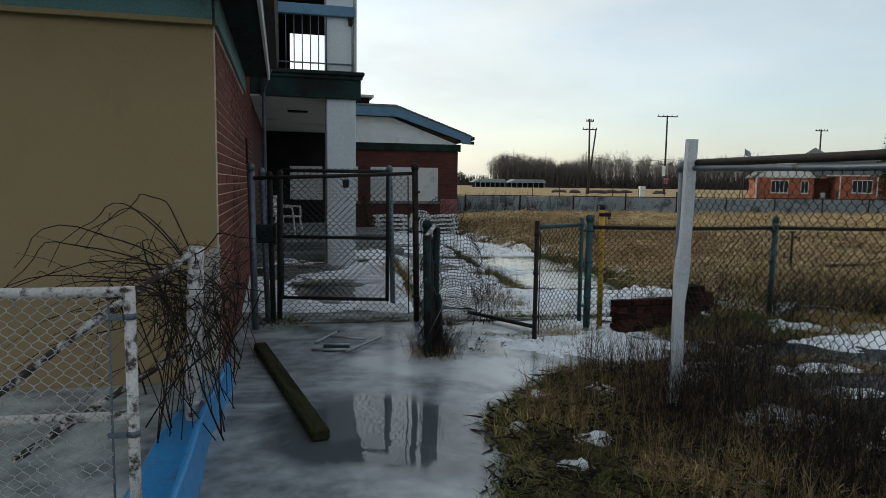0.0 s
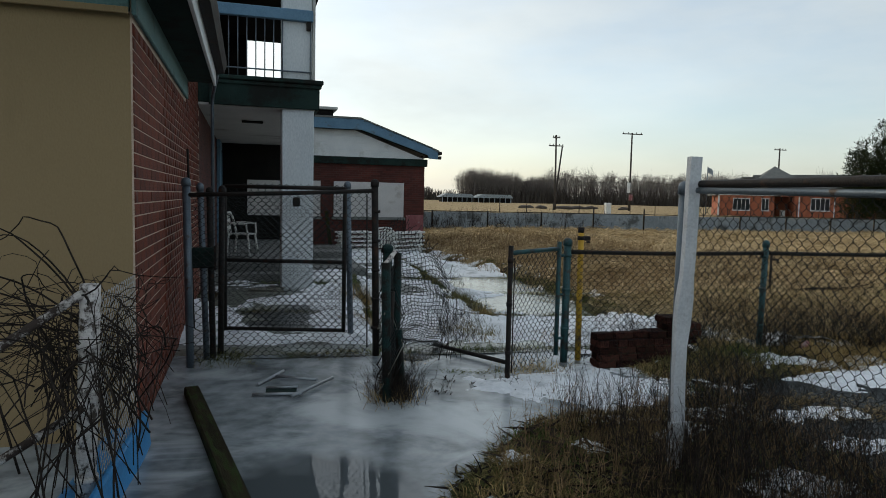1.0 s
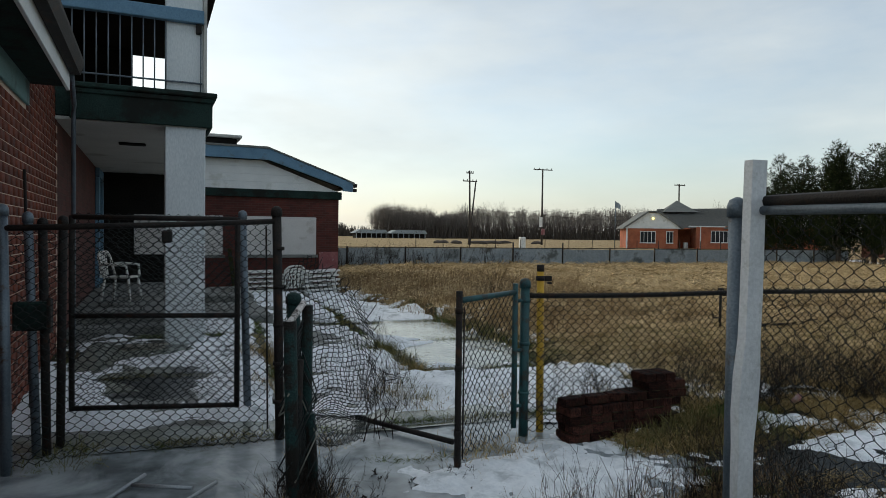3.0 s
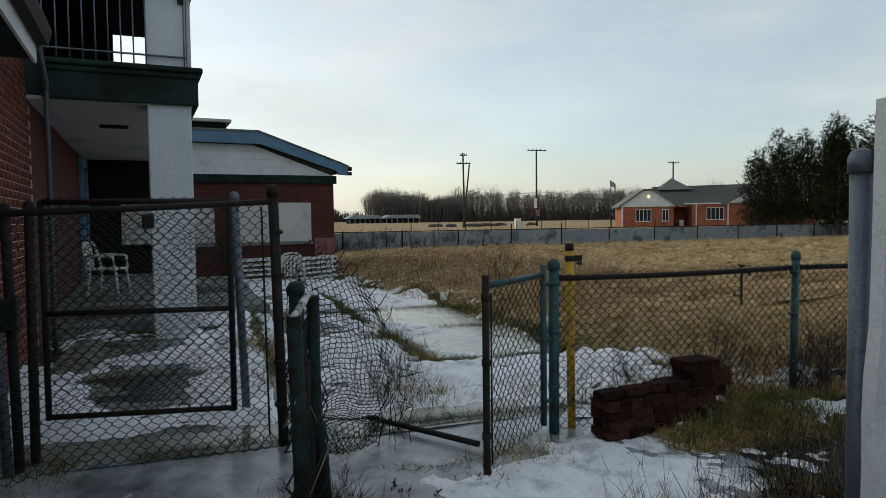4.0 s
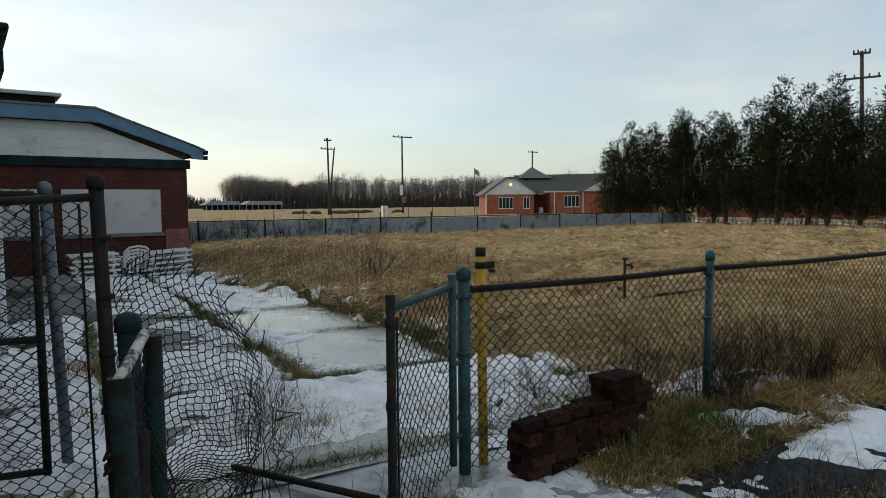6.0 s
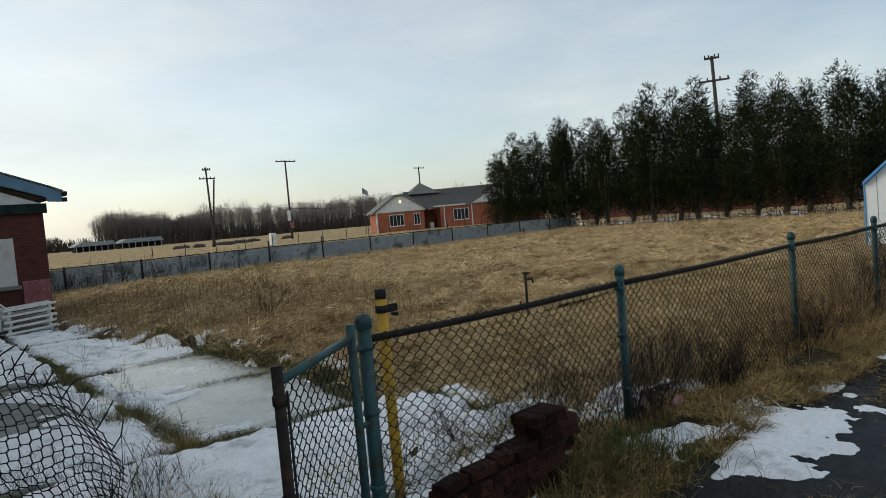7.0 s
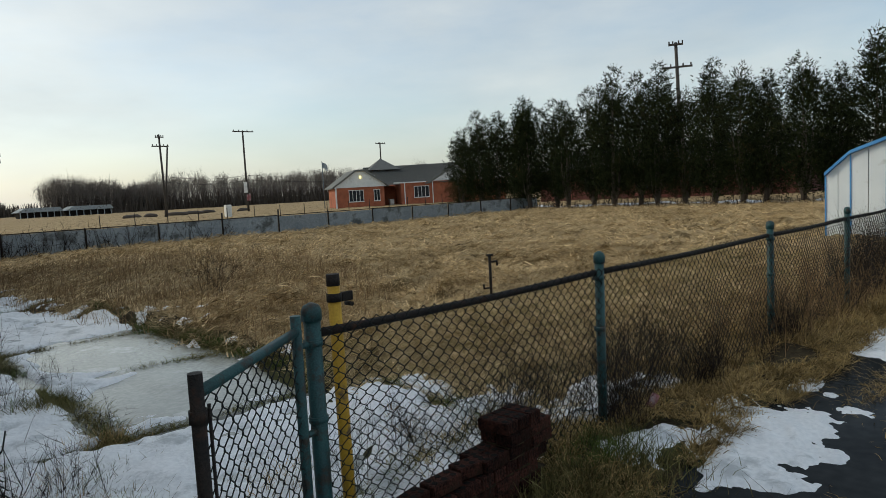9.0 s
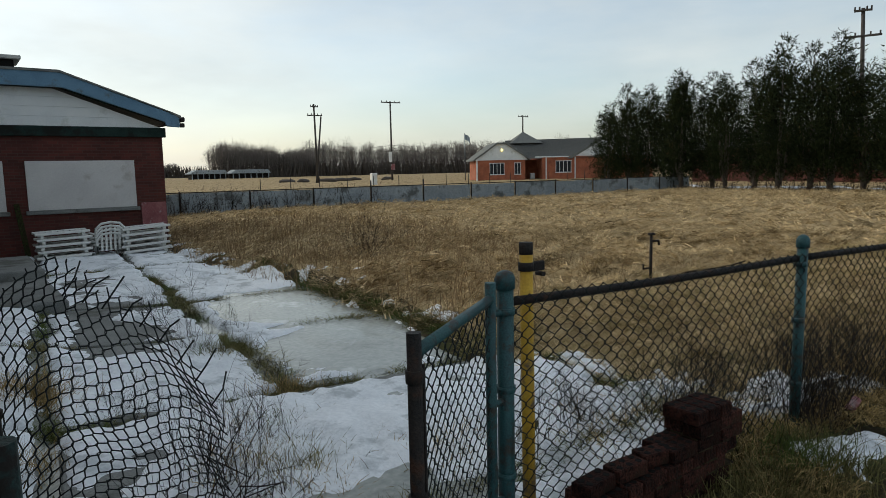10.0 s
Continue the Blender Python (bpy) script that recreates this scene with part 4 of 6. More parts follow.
part("body", box((0.02, 5.44, 0.92), (0.24, 5.52, 1.12), 0.012), M["green_trim"], lock_box)
part("lid_rim", box((0.23, 5.435, 0.90), (0.255, 5.525, 1.14), 0.006), M["dark_pipe"], lock_box)

# cluster of green gate posts with a stub of rail
stub = thing("fence_stub", "cluster of green fence posts with a short white rail", "fence")
pipe_post(stub, 1.78, 3.97, 1.13, 0.038, M["green_dark"], lean=(-0.03, 0), dome=False)
pipe_post(stub, 1.86, 4.68, 1.20, 0.044, M["green_dark"], lean=(-0.02, 0))
pipe_post(stub, 1.90, 4.42, 1.17, 0.036, M["green_dark"], lean=(0.0, 0), dome=False)
pipe_post(stub, 1.80, 4.2, 0.86, 0.03, M["dark_pipe"], lean=(0.03, 0.04), dome=False)
pipe_post(stub, 1.93, 4.15, 0.55, 0.03, M["green_dark"], lean=(-0.04, 0.02), dome=False)
_r = random.Random(31)
for _k in range(9):
    _z = _r.uniform(0.15, 1.0)
    part("tie_wire", tube([(1.74 + _r.uniform(0, 0.03), 3.93, _z), (1.70, 4.05, _z - 0.15), (1.86, 4.3, _z - _r.uniform(0.1, 0.4)), (1.92, 4.1, _z - 0.3), (1.78, 3.93, max(0.03, _z - 0.5))], 0.005, 4), M["rope"] if _k < 2 else M["wire"], stub)
part("rail", tube([(1.745, 3.95, 1.12), (1.875, 4.42, 1.18)], 0.02, 8), M["white_pipe"], stub, "flaking white rail")
link_mesh("wire_mesh", 0.5, 1.05, lambda u, v: (1.79 + 0.2 * u + 0.02 * np.sin(v * 6), 3.98 + u, 0.04 + v + 0 * u), M["wire"], stub, 0.037, 0.0031)


# loose mesh torn off the tall post: pulled askew, its rows arched, its foot bunched up on the ice
SKEW = 0.955


def askew(u, v):
    """From the sheet's own rows and columns to the stretched ones, each 0 to 1."""
    return (u - SKEW + v) / 1.414 / 0.72, (v - u + SKEW) / 1.414 / 1.36


def curl(u, v):
    s, h = askew(u, v)
    s1, h1 = np.clip(s, 0, 1), np.clip(h, 0, 1)
    arch = np.where(s1 < 0.6, -0.30 * (1 - s1 / 0.6) ** 2, -0.13 * ((s1 - 0.6) / 0.4) ** 2) * (0.35 + 0.65 * np.clip(h1 * 4, 0, 1))
    x = 1.84 + (0.62 + 0.12 * np.sin(np.pi * np.clip(h1 * 1.1, 0, 1))) * s1 + 0.012 * np.sin(h1 * 31 + s1 * 9)
    y = 5.50 - 0.10 * s1 - 0.24 * np.sin(np.pi * s1) * np.sin(np.pi * np.clip(h1 * 1.15, 0, 1)) + 0.03 * np.sin(h1 * 17)
    z = 0.16 + 1.40 * h1 ** 1.28 + arch + 0.02 * np.sin(s1 * 13 + h1 * 7)
    return x, y, np.maximum(z, 0.03 + 0.02 * np.sin(s1 * 25))


def torn(u, v):
    """Outside the sheet, or above the torn upper edge, which drops away from the post."""
    s, h = askew(u, v)
    top = np.interp(s, [0, 0.15, 0.35, 0.6, 0.8, 1.0], [1.56, 1.50, 1.42, 1.30, 1.13, 0.90])
    return (s < 0) | (s > 1) | (h < 0) | (h > 1) | (curl(u, v)[2] > top + 0.035 * np.sin(u * 60) * np.sin(v * 47))


loose = thing("loose_mesh", "torn sheet of chain-link curling off the gate posts", "fence")
link_mesh("wire_mesh", 1.46, 1.46, curl, M["wire"], loose, 0.0245, 0.0030, skip=torn)
_foot = link_mesh("crumpled_foot", 0.75, 0.42, lambda u, v: (1.90 + 0.75 * u + 0.05 * np.sin(v * 19), 5.40 - 0.16 * np.sin(u * 4) + 0.14 * np.sin(v * 11 + u * 3), 0.03 + 0.20 * np.abs(np.sin(v * 7.5 + u * 2.1)) * (1 - 0.5 * u)), M["wire"], loose, 0.026, 0.0034)
_foot["kind"] = "stuff"
_r = random.Random(17)
for k in range(9):
    _x, _z = 2.10 + 0.058 * k, (1.38, 1.35, 1.32, 1.27, 1.24, 1.17, 1.08, 1.0, 0.9)[k]
    part("loose_end", tube([(_x - 0.04, 5.36, _z - 0.06), (_x, 5.34, _z), (_x + _r.uniform(-0.01, 0.05), 5.33, _z + _r.uniform(0.01, 0.07))], 0.0037, 4), M["wire"], loose)
climber = thing("vine", "bare dark vine stems climbing the torn mesh", "vine")
for k in range(13):
    _a = Vector((_r.uniform(2.45, 2.75), _r.uniform(5.2, 5.6), 0.0))
    _b = Vector((_r.uniform(2.48, 2.68), _r.uniform(5.25, 5.45), _r.uniform(0.25, 1.0)))
    _pts = [_a.lerp(_b, q / 6) + Vector((_r.gauss(0, 0.03), _r.gauss(0, 0.03), 0)) for q in range(7)]
    part("stem", tube(_pts, [0.0038 * (1 - 0.1 * q) for q in range(7)], 4), M["twig"], climber)
    if k % 2:
        part("twig", tube([_pts[4], _pts[4] + Vector((_r.uniform(-0.05, 0.2), _r.uniform(-0.1, 0.1), _r.uniform(-0.05, 0.12))), _pts[4] + Vector((_r.uniform(0.0, 0.3), _r.uniform(-0.1, 0.1), _r.uniform(-0.15, 0.1)))], 0.003, 3), M["twig"], climber)

# tall fence running back beside the walk, with its white end post
side = thing("chain_link_fence", "tall chain-link fence with dark pipe rails", "fence")
SX = 3.40
pipe_post(side, SX - 0.01, 2.40, 1.76, 0.034, M["grey_pipe"])
for y in (-0.4, -3.4):
    pipe_post(side, SX + 0.02, y, 1.78, 0.034, M["grey_pipe"])
part("top_rail", tube([(SX + 0.02, 2.38, 1.77), (SX + 0.05, 0.9, 1.765), (SX + 0.06, -3.4, 1.76)], 0.024, 8), M["dark_pipe"], side)
part("second_rail", tube([(SX + 0.0, 2.38, 1.735), (SX + 0.03, 0.9, 1.71), (SX + 0.06, -3.4, 1.70)], 0.018, 8), M["grey_pipe"], side)
link_mesh("wire_mesh", 5.8, 1.66, lambda u, v: (SX + 0.02 + 0.05 * np.sin(u * 1.7) * np.sin(np.pi * v / 1.7), 2.38 - u + 0 * v, 0.06 + v + 0 * u), M["wire"], side, 0.034, 0.0019)
white_post = thing("white_post", "dented white painted board post", "post")
bm = bmesh.new()
_n = 14
_rings = []
for k in range(_n + 1):
    z = -0.05 + 1.98 * k / _n
    ox = 0.016 * math.sin(k * 0.75) * (1 - k / _n) - 0.05 * (1 - k / _n)
    tw = 0.12 * math.sin(k * 1.1) * (1 - k / _n)
    hw = 0.036 + (0.012 if k in (7, 8) else 0)
    _rings.append([bm.verts.new((3.385 + ox + math.cos(tw) * a * hw - math.sin(tw) * b * 0.022, 2.30 + math.sin(tw) * a * hw + math.cos(tw) * b * 0.022, z)) for a, b in ((-1, -1), (1, -1), (1, 1), (-1, 1))])
for r0, r1 in zip(_rings, _rings[1:]):
    for k in range(4):
        bm.faces.new((r0[k], r0[(k + 1) % 4], r1[(k + 1) % 4], r1[k]))
bm.faces.new(_rings[0][::-1]), bm.faces.new(_rings[-1])
part("board", bm, M["post_white"], white_post)
part("foot_strap", box((3.28, 2.265, 0.30), (3.42, 2.275, 0.345), 0.003), M["post_white"], white_post)

# ---- white gate leaf before the tan wall ----
wgate = thing("chain_link_gate", "flaking white pipe gate with pale chain-link", "gate")
GX, GY = 0.25, 0.48
for z in (1.20, 0.735):
    part("rail", tube([(-1.3, GY, z - 0.01), (GX, GY, z)], 0.019, 10), M["white_pipe"], wgate)
part("rail", tube([(-1.3, GY, 0.09), (GX, GY, 0.1)], 0.019, 10), M["white_pipe"], wgate)
part("stile", tube([(GX, GY, -0.02), (GX, GY, 1.218)], 0.021, 10), M["white_pipe"], wgate)
part("tension_bar", tube([(GX - 0.068, GY - 0.017, 0.1), (GX - 0.068, GY - 0.017, 1.16)], 0.005, 6), M["grey_pipe"], wgate)
for z in (0.67, 1.11):
    part("band", tube([(GX, GY, z - 0.011), (GX, GY, z + 0.011)], 0.025, 10), M["grey_pipe"], wgate)
    part("band_ear", box((GX - 0.085, GY - 0.026, z - 0.011), (GX - 0.018, GY - 0.015, z + 0.011), 0.003), M["grey_pipe"], wgate)
link_mesh("wire_mesh", 1.45, 1.1, lambda u, v: (GX - 0.07 - u, GY - 0.025 + 0.006 * np.sin(u * 5) + 0 * v, 0.09 + v + 0 * u), M["wire_pale"], wgate, 0.0255, 0.0022)
wpost = thing("white_fence_post", "flaking white fence post smothered in vines", "post")
pipe_post(wpost, 0.05, 2.25, 1.19, 0.048, M["white_pipe"], lean=(0.05, 0), dome=False)
part("fallen_rail", tube([(0.09, 2.23, 1.16), (-0.35, 1.92, 0.83), (-0.72, 1.63, 0.52), (-1.0, 1.42, 0.30)], 0.022, 8), M["rusty_white"], wpost, "rusted white rail slumped to the ground")
part("fallen_rail", tube([(0.08, 2.23, 0.58), (-0.34, 1.91, 0.34), (-0.72, 1.63, 0.11)], 0.021, 8), M["rusty_white"], wpost, "rusted white rail slumped to the ground")
for z in (0.2, 0.88):
    part("band", tube([(0.06 + z * 0.03, 2.25, z - 0.015), (0.06 + z * 0.03, 2.25, z + 0.015)], 0.056, 10), M["white_pipe"], wpost)

link_mesh("wire_mesh", 0.95, 1.08, lambda u, v: (0.12 - 0.06 * u + 0 * v, 2.28 + u + 0 * v, 0.05 + v + 0 * u), M["wire_pale"], wpost, 0.031, 0.0025)

# blue plastic slide lying on the ice
slide = thing("plastic_slide", "faded blue plastic slide section lying frozen in", "slide")
bm = bmesh.new()
_prof = [(-0.17, 0.02), (-0.16, 0.11), (-0.14, 0.12), (-0.12, 0.11), (0.06, 0.12), (0.10, 0.20), (0.14, 0.20), (0.17, 0.0), (0.14, 0.0), (0.10, 0.08), (-0.14, 0.08), (-0.17, 0.0)]
_secs = []
for k in range(9):
    y = 0.55 + k * 0.335
    c = 0.16 - 0.16 * (k / 8) + 0.02 * math.sin(k)
    lift = 0.02 * math.sin(k * 0.9)
    _secs.append([bm.verts.new((c + x * (1 - 0.03 * k), y, z + lift - 0.01)) for x, z in _prof])
for s0, s1 in zip(_secs, _secs[1:]):
    for k in range(len(_prof)):
        bm.faces.new((s0[k], s0[(k + 1) % len(_prof)], s1[(k + 1) % len(_prof)], s1[k]))
bm.faces.new(_secs[0]), bm.faces.new(_secs[-1][::-1])
bmesh.ops.recalc_face_normals(bm, faces=bm.faces)
part("trough", bm, M["blue"], slide)
part("rim", tube([(0.16 - 0.02 * k + 0.02 * math.sin(k) + 0.12 * (1 - 0.03 * k), 0.55 + k * 0.335, 0.195 + 0.02 * math.sin(k * 0.9)) for k in range(9)], 0.022, 8), M["blue"], slide)

# mossy plank
plank = tagged(part("plank", box((-0.058, -1.21, 0), (0.058, 1.21, 0.075), 0.012), M["wood"]), "dark mossy timber plank on the ice", "plank")
for v in plank.data.vertices:
    v.co.x += 0.012 * math.sin(v.co.y * 5) + 0.006 * math.sin(v.co.y * 17)
plank.matrix_world = pose(0.54, 3.17, 0.0, 0, 0, 16)

# broken lawn chair frame frozen in the ice
chair_frame = thing("chair_frame", "broken white garden chair frame frozen into ice", "chair frame")
for a, b in (((0.70, 4.22, 0.02), (1.10, 4.16, 0.03)), ((1.02, 4.1, 0.03), (1.36, 4.62, 0.03)), ((0.86, 4.72, 0.03), (1.22, 4.56, 0.03)), ((0.72, 4.5, 0.02), (0.92, 4.86, 0.04)), ((0.80, 4.40, 0.02), (1.06, 4.36, 0.03))):
    part("tube", tube([a, b], 0.014, 6), M["alu"], chair_frame)
part("seat_web", box((0.80, 4.2, 0.004), (1.05, 4.46, 0.018), 0.003), M["green_trim"], chair_frame)


# ---- scattered growth ----
def strips(name, base, direction, length, width, mat, bend=0.3, parent=None, segs=2, seed=0):
    """Tapered, bent strips: base (n, 3), unit direction (n, 3), length and width (n,)."""
    rs = np.random.RandomState(seed)
    n = len(base)
    side = np.cross(direction, rs.normal(size=(n, 3)))
    side /= np.linalg.norm(side, axis=1, keepdims=True) + 1e-9
    rows = []
    for k in range(segs + 1):
        t = k / segs
        p = base + direction * (length * t)[:, None]
        p[:, 2] -= bend * length * t * t
        p[:, :2] += (rs.normal(size=(n, 2)) * (0.06 * length * t)[:, None]) if 0 < k < segs else 0
        w = (width * (1 - t * 0.85) / 2)[:, None]
        rows += [p - side * w, p + side * w]
    V = np.stack(rows, 1).reshape(-1, 3)
    per = 2 * (segs + 1)
    o = (np.arange(n) * per)[:, None]
    F = np.concatenate([o + np.array([[2 * k, 2 * k + 1, 2 * k + 3, 2 * k + 2]]) for k in range(segs)], 0)
    return fast_mesh(name, V, F, mat, parent)


def unit(v):
    return v / (np.linalg.norm(v, axis=1, keepdims=True) + 1e-9)


def grass(name, pts, hgt, width, lean, mat, label, seed, bend=0.35, flow=None, segs=2):
    rs = np.random.RandomState(seed)
    n = len(pts)
    az = rs.uniform(0, 2 * np.pi, n) if flow is None else flow + rs.normal(0, 0.7, n)
    tilt = np.abs(rs.normal(lean, 0.22, n))
    d = np.stack([np.cos(az) * np.sin(tilt), np.sin(az) * np.sin(tilt), np.cos(tilt)], 1)
    L = hgt * rs.uniform(0.5, 1.25, n)
    z = np.maximum(ground_z(pts[:, 0], pts[:, 1]), lie(pts[:, 0], pts[:, 1]) - 0.02)
    base = np.column_stack([pts, z - 0.01])
    return tagged(strips(name, base, d, L, width * rs.uniform(0.6, 1.3, n), mat, bend, seed=seed + 1, segs=segs), label, "grass", kind="stuff")


def scatter(n, x0, x1, y0, y1, seed, keep=None):
    rs = np.random.RandomState(seed)
    p = np.column_stack([rs.uniform(x0, x1, n), rs.uniform(y0, y1, n)])
    return p if keep is None else p[keep(p[:, 0], p[:, 1], rs.uniform(size=n))]


def off_paving(m=0.05):
    return lambda x, y, r: paved(x, y) < -m


# matted straw field: nearer part dense and fine, farther part coarser
def field_zone(x, y, r):
    lim = np.interp(y, [5.3, 7, 9.6, 11, 13.2, 15.5, 19, 24], [4.6, 5.3, 5.55, 5.5, 5.6, 5.1, 4.8, 4.7])
    return (x > lim + 0.3 * fbm(x * 2, y * 2, 90)) & (paved(x, y) < -0.04)


_p = scatter(80000, 4.5, 17, 5.5, 16, 1, field_zone)
grass("field_grass", _p, 0.24, 0.008, 1.1, M["straw"], "matted dead straw-coloured grass", 2, 0.15, flow=4.5 * fbm(_p[:, 0] * 0.9, _p[:, 1] * 0.9, 13) + 0.6)
_p2 = scatter(42000, 4.5, 16, 5.3, 9.0, 15, field_zone)
grass("field_grass", _p2, 0.15, 0.008, 0.9, M["olive_light"], "olive winter grass behind the fence", 16, 0.2)
_p = scatter(80000, 4.5, 40, 8, 34, 3, lambda x, y, r: field_zone(x, y, r) & ((x > 16) | (y > 15)))
grass("field_grass", _p, 0.30, 0.022, 1.15, M["straw"], "matted dead straw-coloured grass", 4, 0.15, flow=3.0 * fbm(_p[:, 0] * 0.3, _p[:, 1] * 0.3, 13) + 0.6, segs=1)


def tussocks(n, x0, x1, y0, y1, blades, size, width, mat, label, seed):
    """Combed-over clumps: blades rise from a mound and fall to one side."""
    rs = np.random.RandomState(seed)
    c = scatter(n, x0, x1, y0, y1, seed, field_zone)
    m = len(c)
    r = size * rs.uniform(0.5, 1.35, m)
    az0 = 0.5 + 2.2 * fbm(c[:, 0] * 0.35, c[:, 1] * 0.35, 14) + rs.normal(0, 0.35, m)
    k = np.repeat(np.arange(m), blades)
    az = rs.uniform(0, 2 * np.pi, len(k))
    rad = r[k] * np.sqrt(rs.uniform(0, 1, len(k)))
    px, py = c[k, 0] + rad * np.cos(az), c[k, 1] + rad * np.sin(az) * 0.7
    z = ground_z(px, py) + 0.55 * r[k] * (1 - (rad / r[k]) ** 2) - 0.04
    d = unit(np.column_stack([np.cos(az0[k]) * 0.9 + 0.45 * np.cos(az), np.sin(az0[k]) * 0.9 + 0.45 * np.sin(az), np.full(len(k), 0.55)]) + rs.normal(0, 0.22, (len(k), 3)))
    return tagged(strips("grass_tussocks", np.column_stack([px, py, z]), d, r[k] * rs.uniform(0.4, 0.9, len(k)), width * rs.uniform(0.6, 1.3, len(k)), mat, 0.55, seed=seed + 1), label, "grass", kind="stuff")


tussocks(1500, 5, 17, 6.2, 16, 40, 0.20, 0.009, M["straw"], "combed-over tussocks of dead straw grass", 110)
tussocks(3200, 5, 38.5, 9, 32.2, 18, 0.32, 0.022, M["straw"], "far tussocks of dead straw grass", 112)
# brown weeds along the edge of the concrete
_p = scatter(16000, 4.4, 12, 9, 26, 5, lambda x, y, r: (x > np.interp(y, [9, 12, 15, 20, 26], [5.75, 5.4, 4.75, 4.7, 4.4])) & (x < np.interp(y, [9, 13, 20, 26], [7.5, 10.5, 12, 10]) + fbm(x, y, 92)) & (r < 0.35 + 0.6 * vnoise(x * 0.8, y * 0.8, 93)))
grass("dead_weeds", _p, 0.38, 0.009, 0.28, M["reed"], "stand of brown dead weeds", 6, 0.12)
# olive tussocks between walk and weeds
_p = scatter(110000, 1.3, 4.6, -0.8, 4.0, 7, lambda x, y, r: (paved(x, y) < 0.0) & (r < 0.25 + 0.9 * vnoise(x * 4, y * 4, 104)))
grass("tussock_grass", _p, 0.12, 0.006, 0.75, M["straw_green"], "olive and straw winter grass tussocks", 8, 0.35)
_p = scatter(40000, 1.5, 4.6, -0.8, 3.6, 17, lambda x, y, r: (paved(x, y) < -0.05) & (vnoise(x * 2.5, y * 2.5, 95) > 0.62))
grass("tussock_grass", _p, 0.22, 0.006, 0.5, M["tuft"], "golden dead grass tufts", 18, 0.55)
# golden tufts along the foot of the low fence and round the bricks
_p = scatter(90000, 3.7, 18, 4.35, 5.7, 9, lambda x, y, r: (paved(x, y) < 0.10) & (vnoise(x * 2.1, y * 2.5, 96) > 0.33) & (np.hypot((x - 5.95) / 0.45, (y - 4.72) / 0.22) > 1) & (np.hypot((x - 6.15) / 0.4, (y - 5.4) / 0.25) > 1) & (np.hypot((x - 4.75) / 0.7, (y - 5.55) / 0.35) > 1))
grass("fence_grass", _p, 0.27, 0.007, 0.6, M["tuft"], "golden dead grass hanging along the fence foot", 10, 0.6)
_p = scatter(9000, 4.7, 16, 0.6, 2.0, 19, lambda x, y, r: (vnoise(x * 1.4, y * 1.4, 97) > 0.4))
grass("verge_grass", _p, 0.25, 0.008, 0.6, M["tuft"], "golden grass beyond the frozen path", 20, 0.6)
# grass in the slab joints and round posts
_rs = np.random.RandomState(12)
_j = []
for x in SLAB_X[1:]:
    _k = 3500 if x == SLAB_X[1] else 12000
    _j.append(np.column_stack([x + _rs.normal(0, 0.075, _k), _rs.uniform(7.8 if x == SLAB_X[2] else 5.5, 16, _k)]))
for y in SLAB_Y[:-2]:
    _j.append(np.column_stack([_rs.uniform(0.3, 5.5, 5200), y + _rs.normal(0, 0.05, 5200)]))
_j = np.concatenate(_j)
_j = _j - 0.12 * np.column_stack([fbm(_j[:, 0], _j[:, 1], 39), fbm(_j[:, 0], _j[:, 1], 40)])
_j = _j[vnoise(_j[:, 0] * 1.6, _j[:, 1] * 1.6, 98) > 0.27]
grass("joint_grass", _j, 0.18, 0.006, 0.7, M["straw_green"], "winter grass growing out of slab joints", 13, 0.4)
for _x, _y, _n, _s, _h in ((1.85, 8.4, 590, 0.14, 0.42), (1.75, 7.2, 300, 0.12, 0.3), (1.85, 4.05, 260, 0.12, 0.22), (3.35, 4.8, 500, 0.2, 0.15), (2.95, 6.6, 300, 0.15, 0.24), (3.3, 7.2, 200, 0.14, 0.2), (0.3, 5.5, 200, 0.15, 0.2),
                           (2.1, 5.3, 250, 0.12, 0.14), (2.7, 8.8, 160, 0.1, 0.2), (4.1, 6.2, 350, 0.18, 0.22), (3.14, 6.52, 700, 0.16, 0.22), (5.1, 4.62, 1500, 0.2, 0.2), (5.6, 4.68, 1300, 0.2, 0.2), (4.6, 4.55, 900, 0.16, 0.16), (3.5, 9.4, 600, 0.14, 0.3), (3.05, 7.3, 300, 0.1, 0.2), (3.62, 7.9, 400, 0.14, 0.22), (3.2, 6.2, 250, 0.14, 0.16)):
    _q = np.random.RandomState(int(_x * 100 + _y * 10)).normal(0, _s, (_n, 2)) + (_x, _y)
    grass("grass_tuft", _q, _h, 0.006, 0.45, M["tuft"] if 240 < _n < 600 else M["straw_green"], "tuft of dead grass in the paving", int(_x * 31 + _y * 7), 0.3)


def brush(name, pts, hgt, mat, label, seed, width=0.005, branches=6, lean=0.16):
    """Dead woody weeds: a stem and side twigs each, as thin strips."""
    rs = np.random.RandomState(seed)
    n = len(pts)
    base = np.column_stack([pts, ground_z(pts[:, 0], pts[:, 1]) - 0.01])
    H = hgt * rs.uniform(0.45, 1.2, n)
    d = unit(np.column_stack([rs.normal(0, lean, (n, 2)), np.ones(n)]))
    B, D, L, W = [base], [d], [H], [np.full(n, width)]
    for k in range(branches):
        t = rs.uniform(0.25, 0.95, n)
        B.append(base + d * (H * t)[:, None])
        D.append(unit(d + rs.normal(0, 0.55, (n, 3))))
        L.append(H * rs.uniform(0.12, 0.4, n))
        W.append(np.full(n, width * 0.6))
    return tagged(strips(name, np.concatenate(B), np.concatenate(D), np.concatenate(L), np.concatenate(W), mat, 0.05, seed=seed + 1), label, "weeds", kind="stuff")


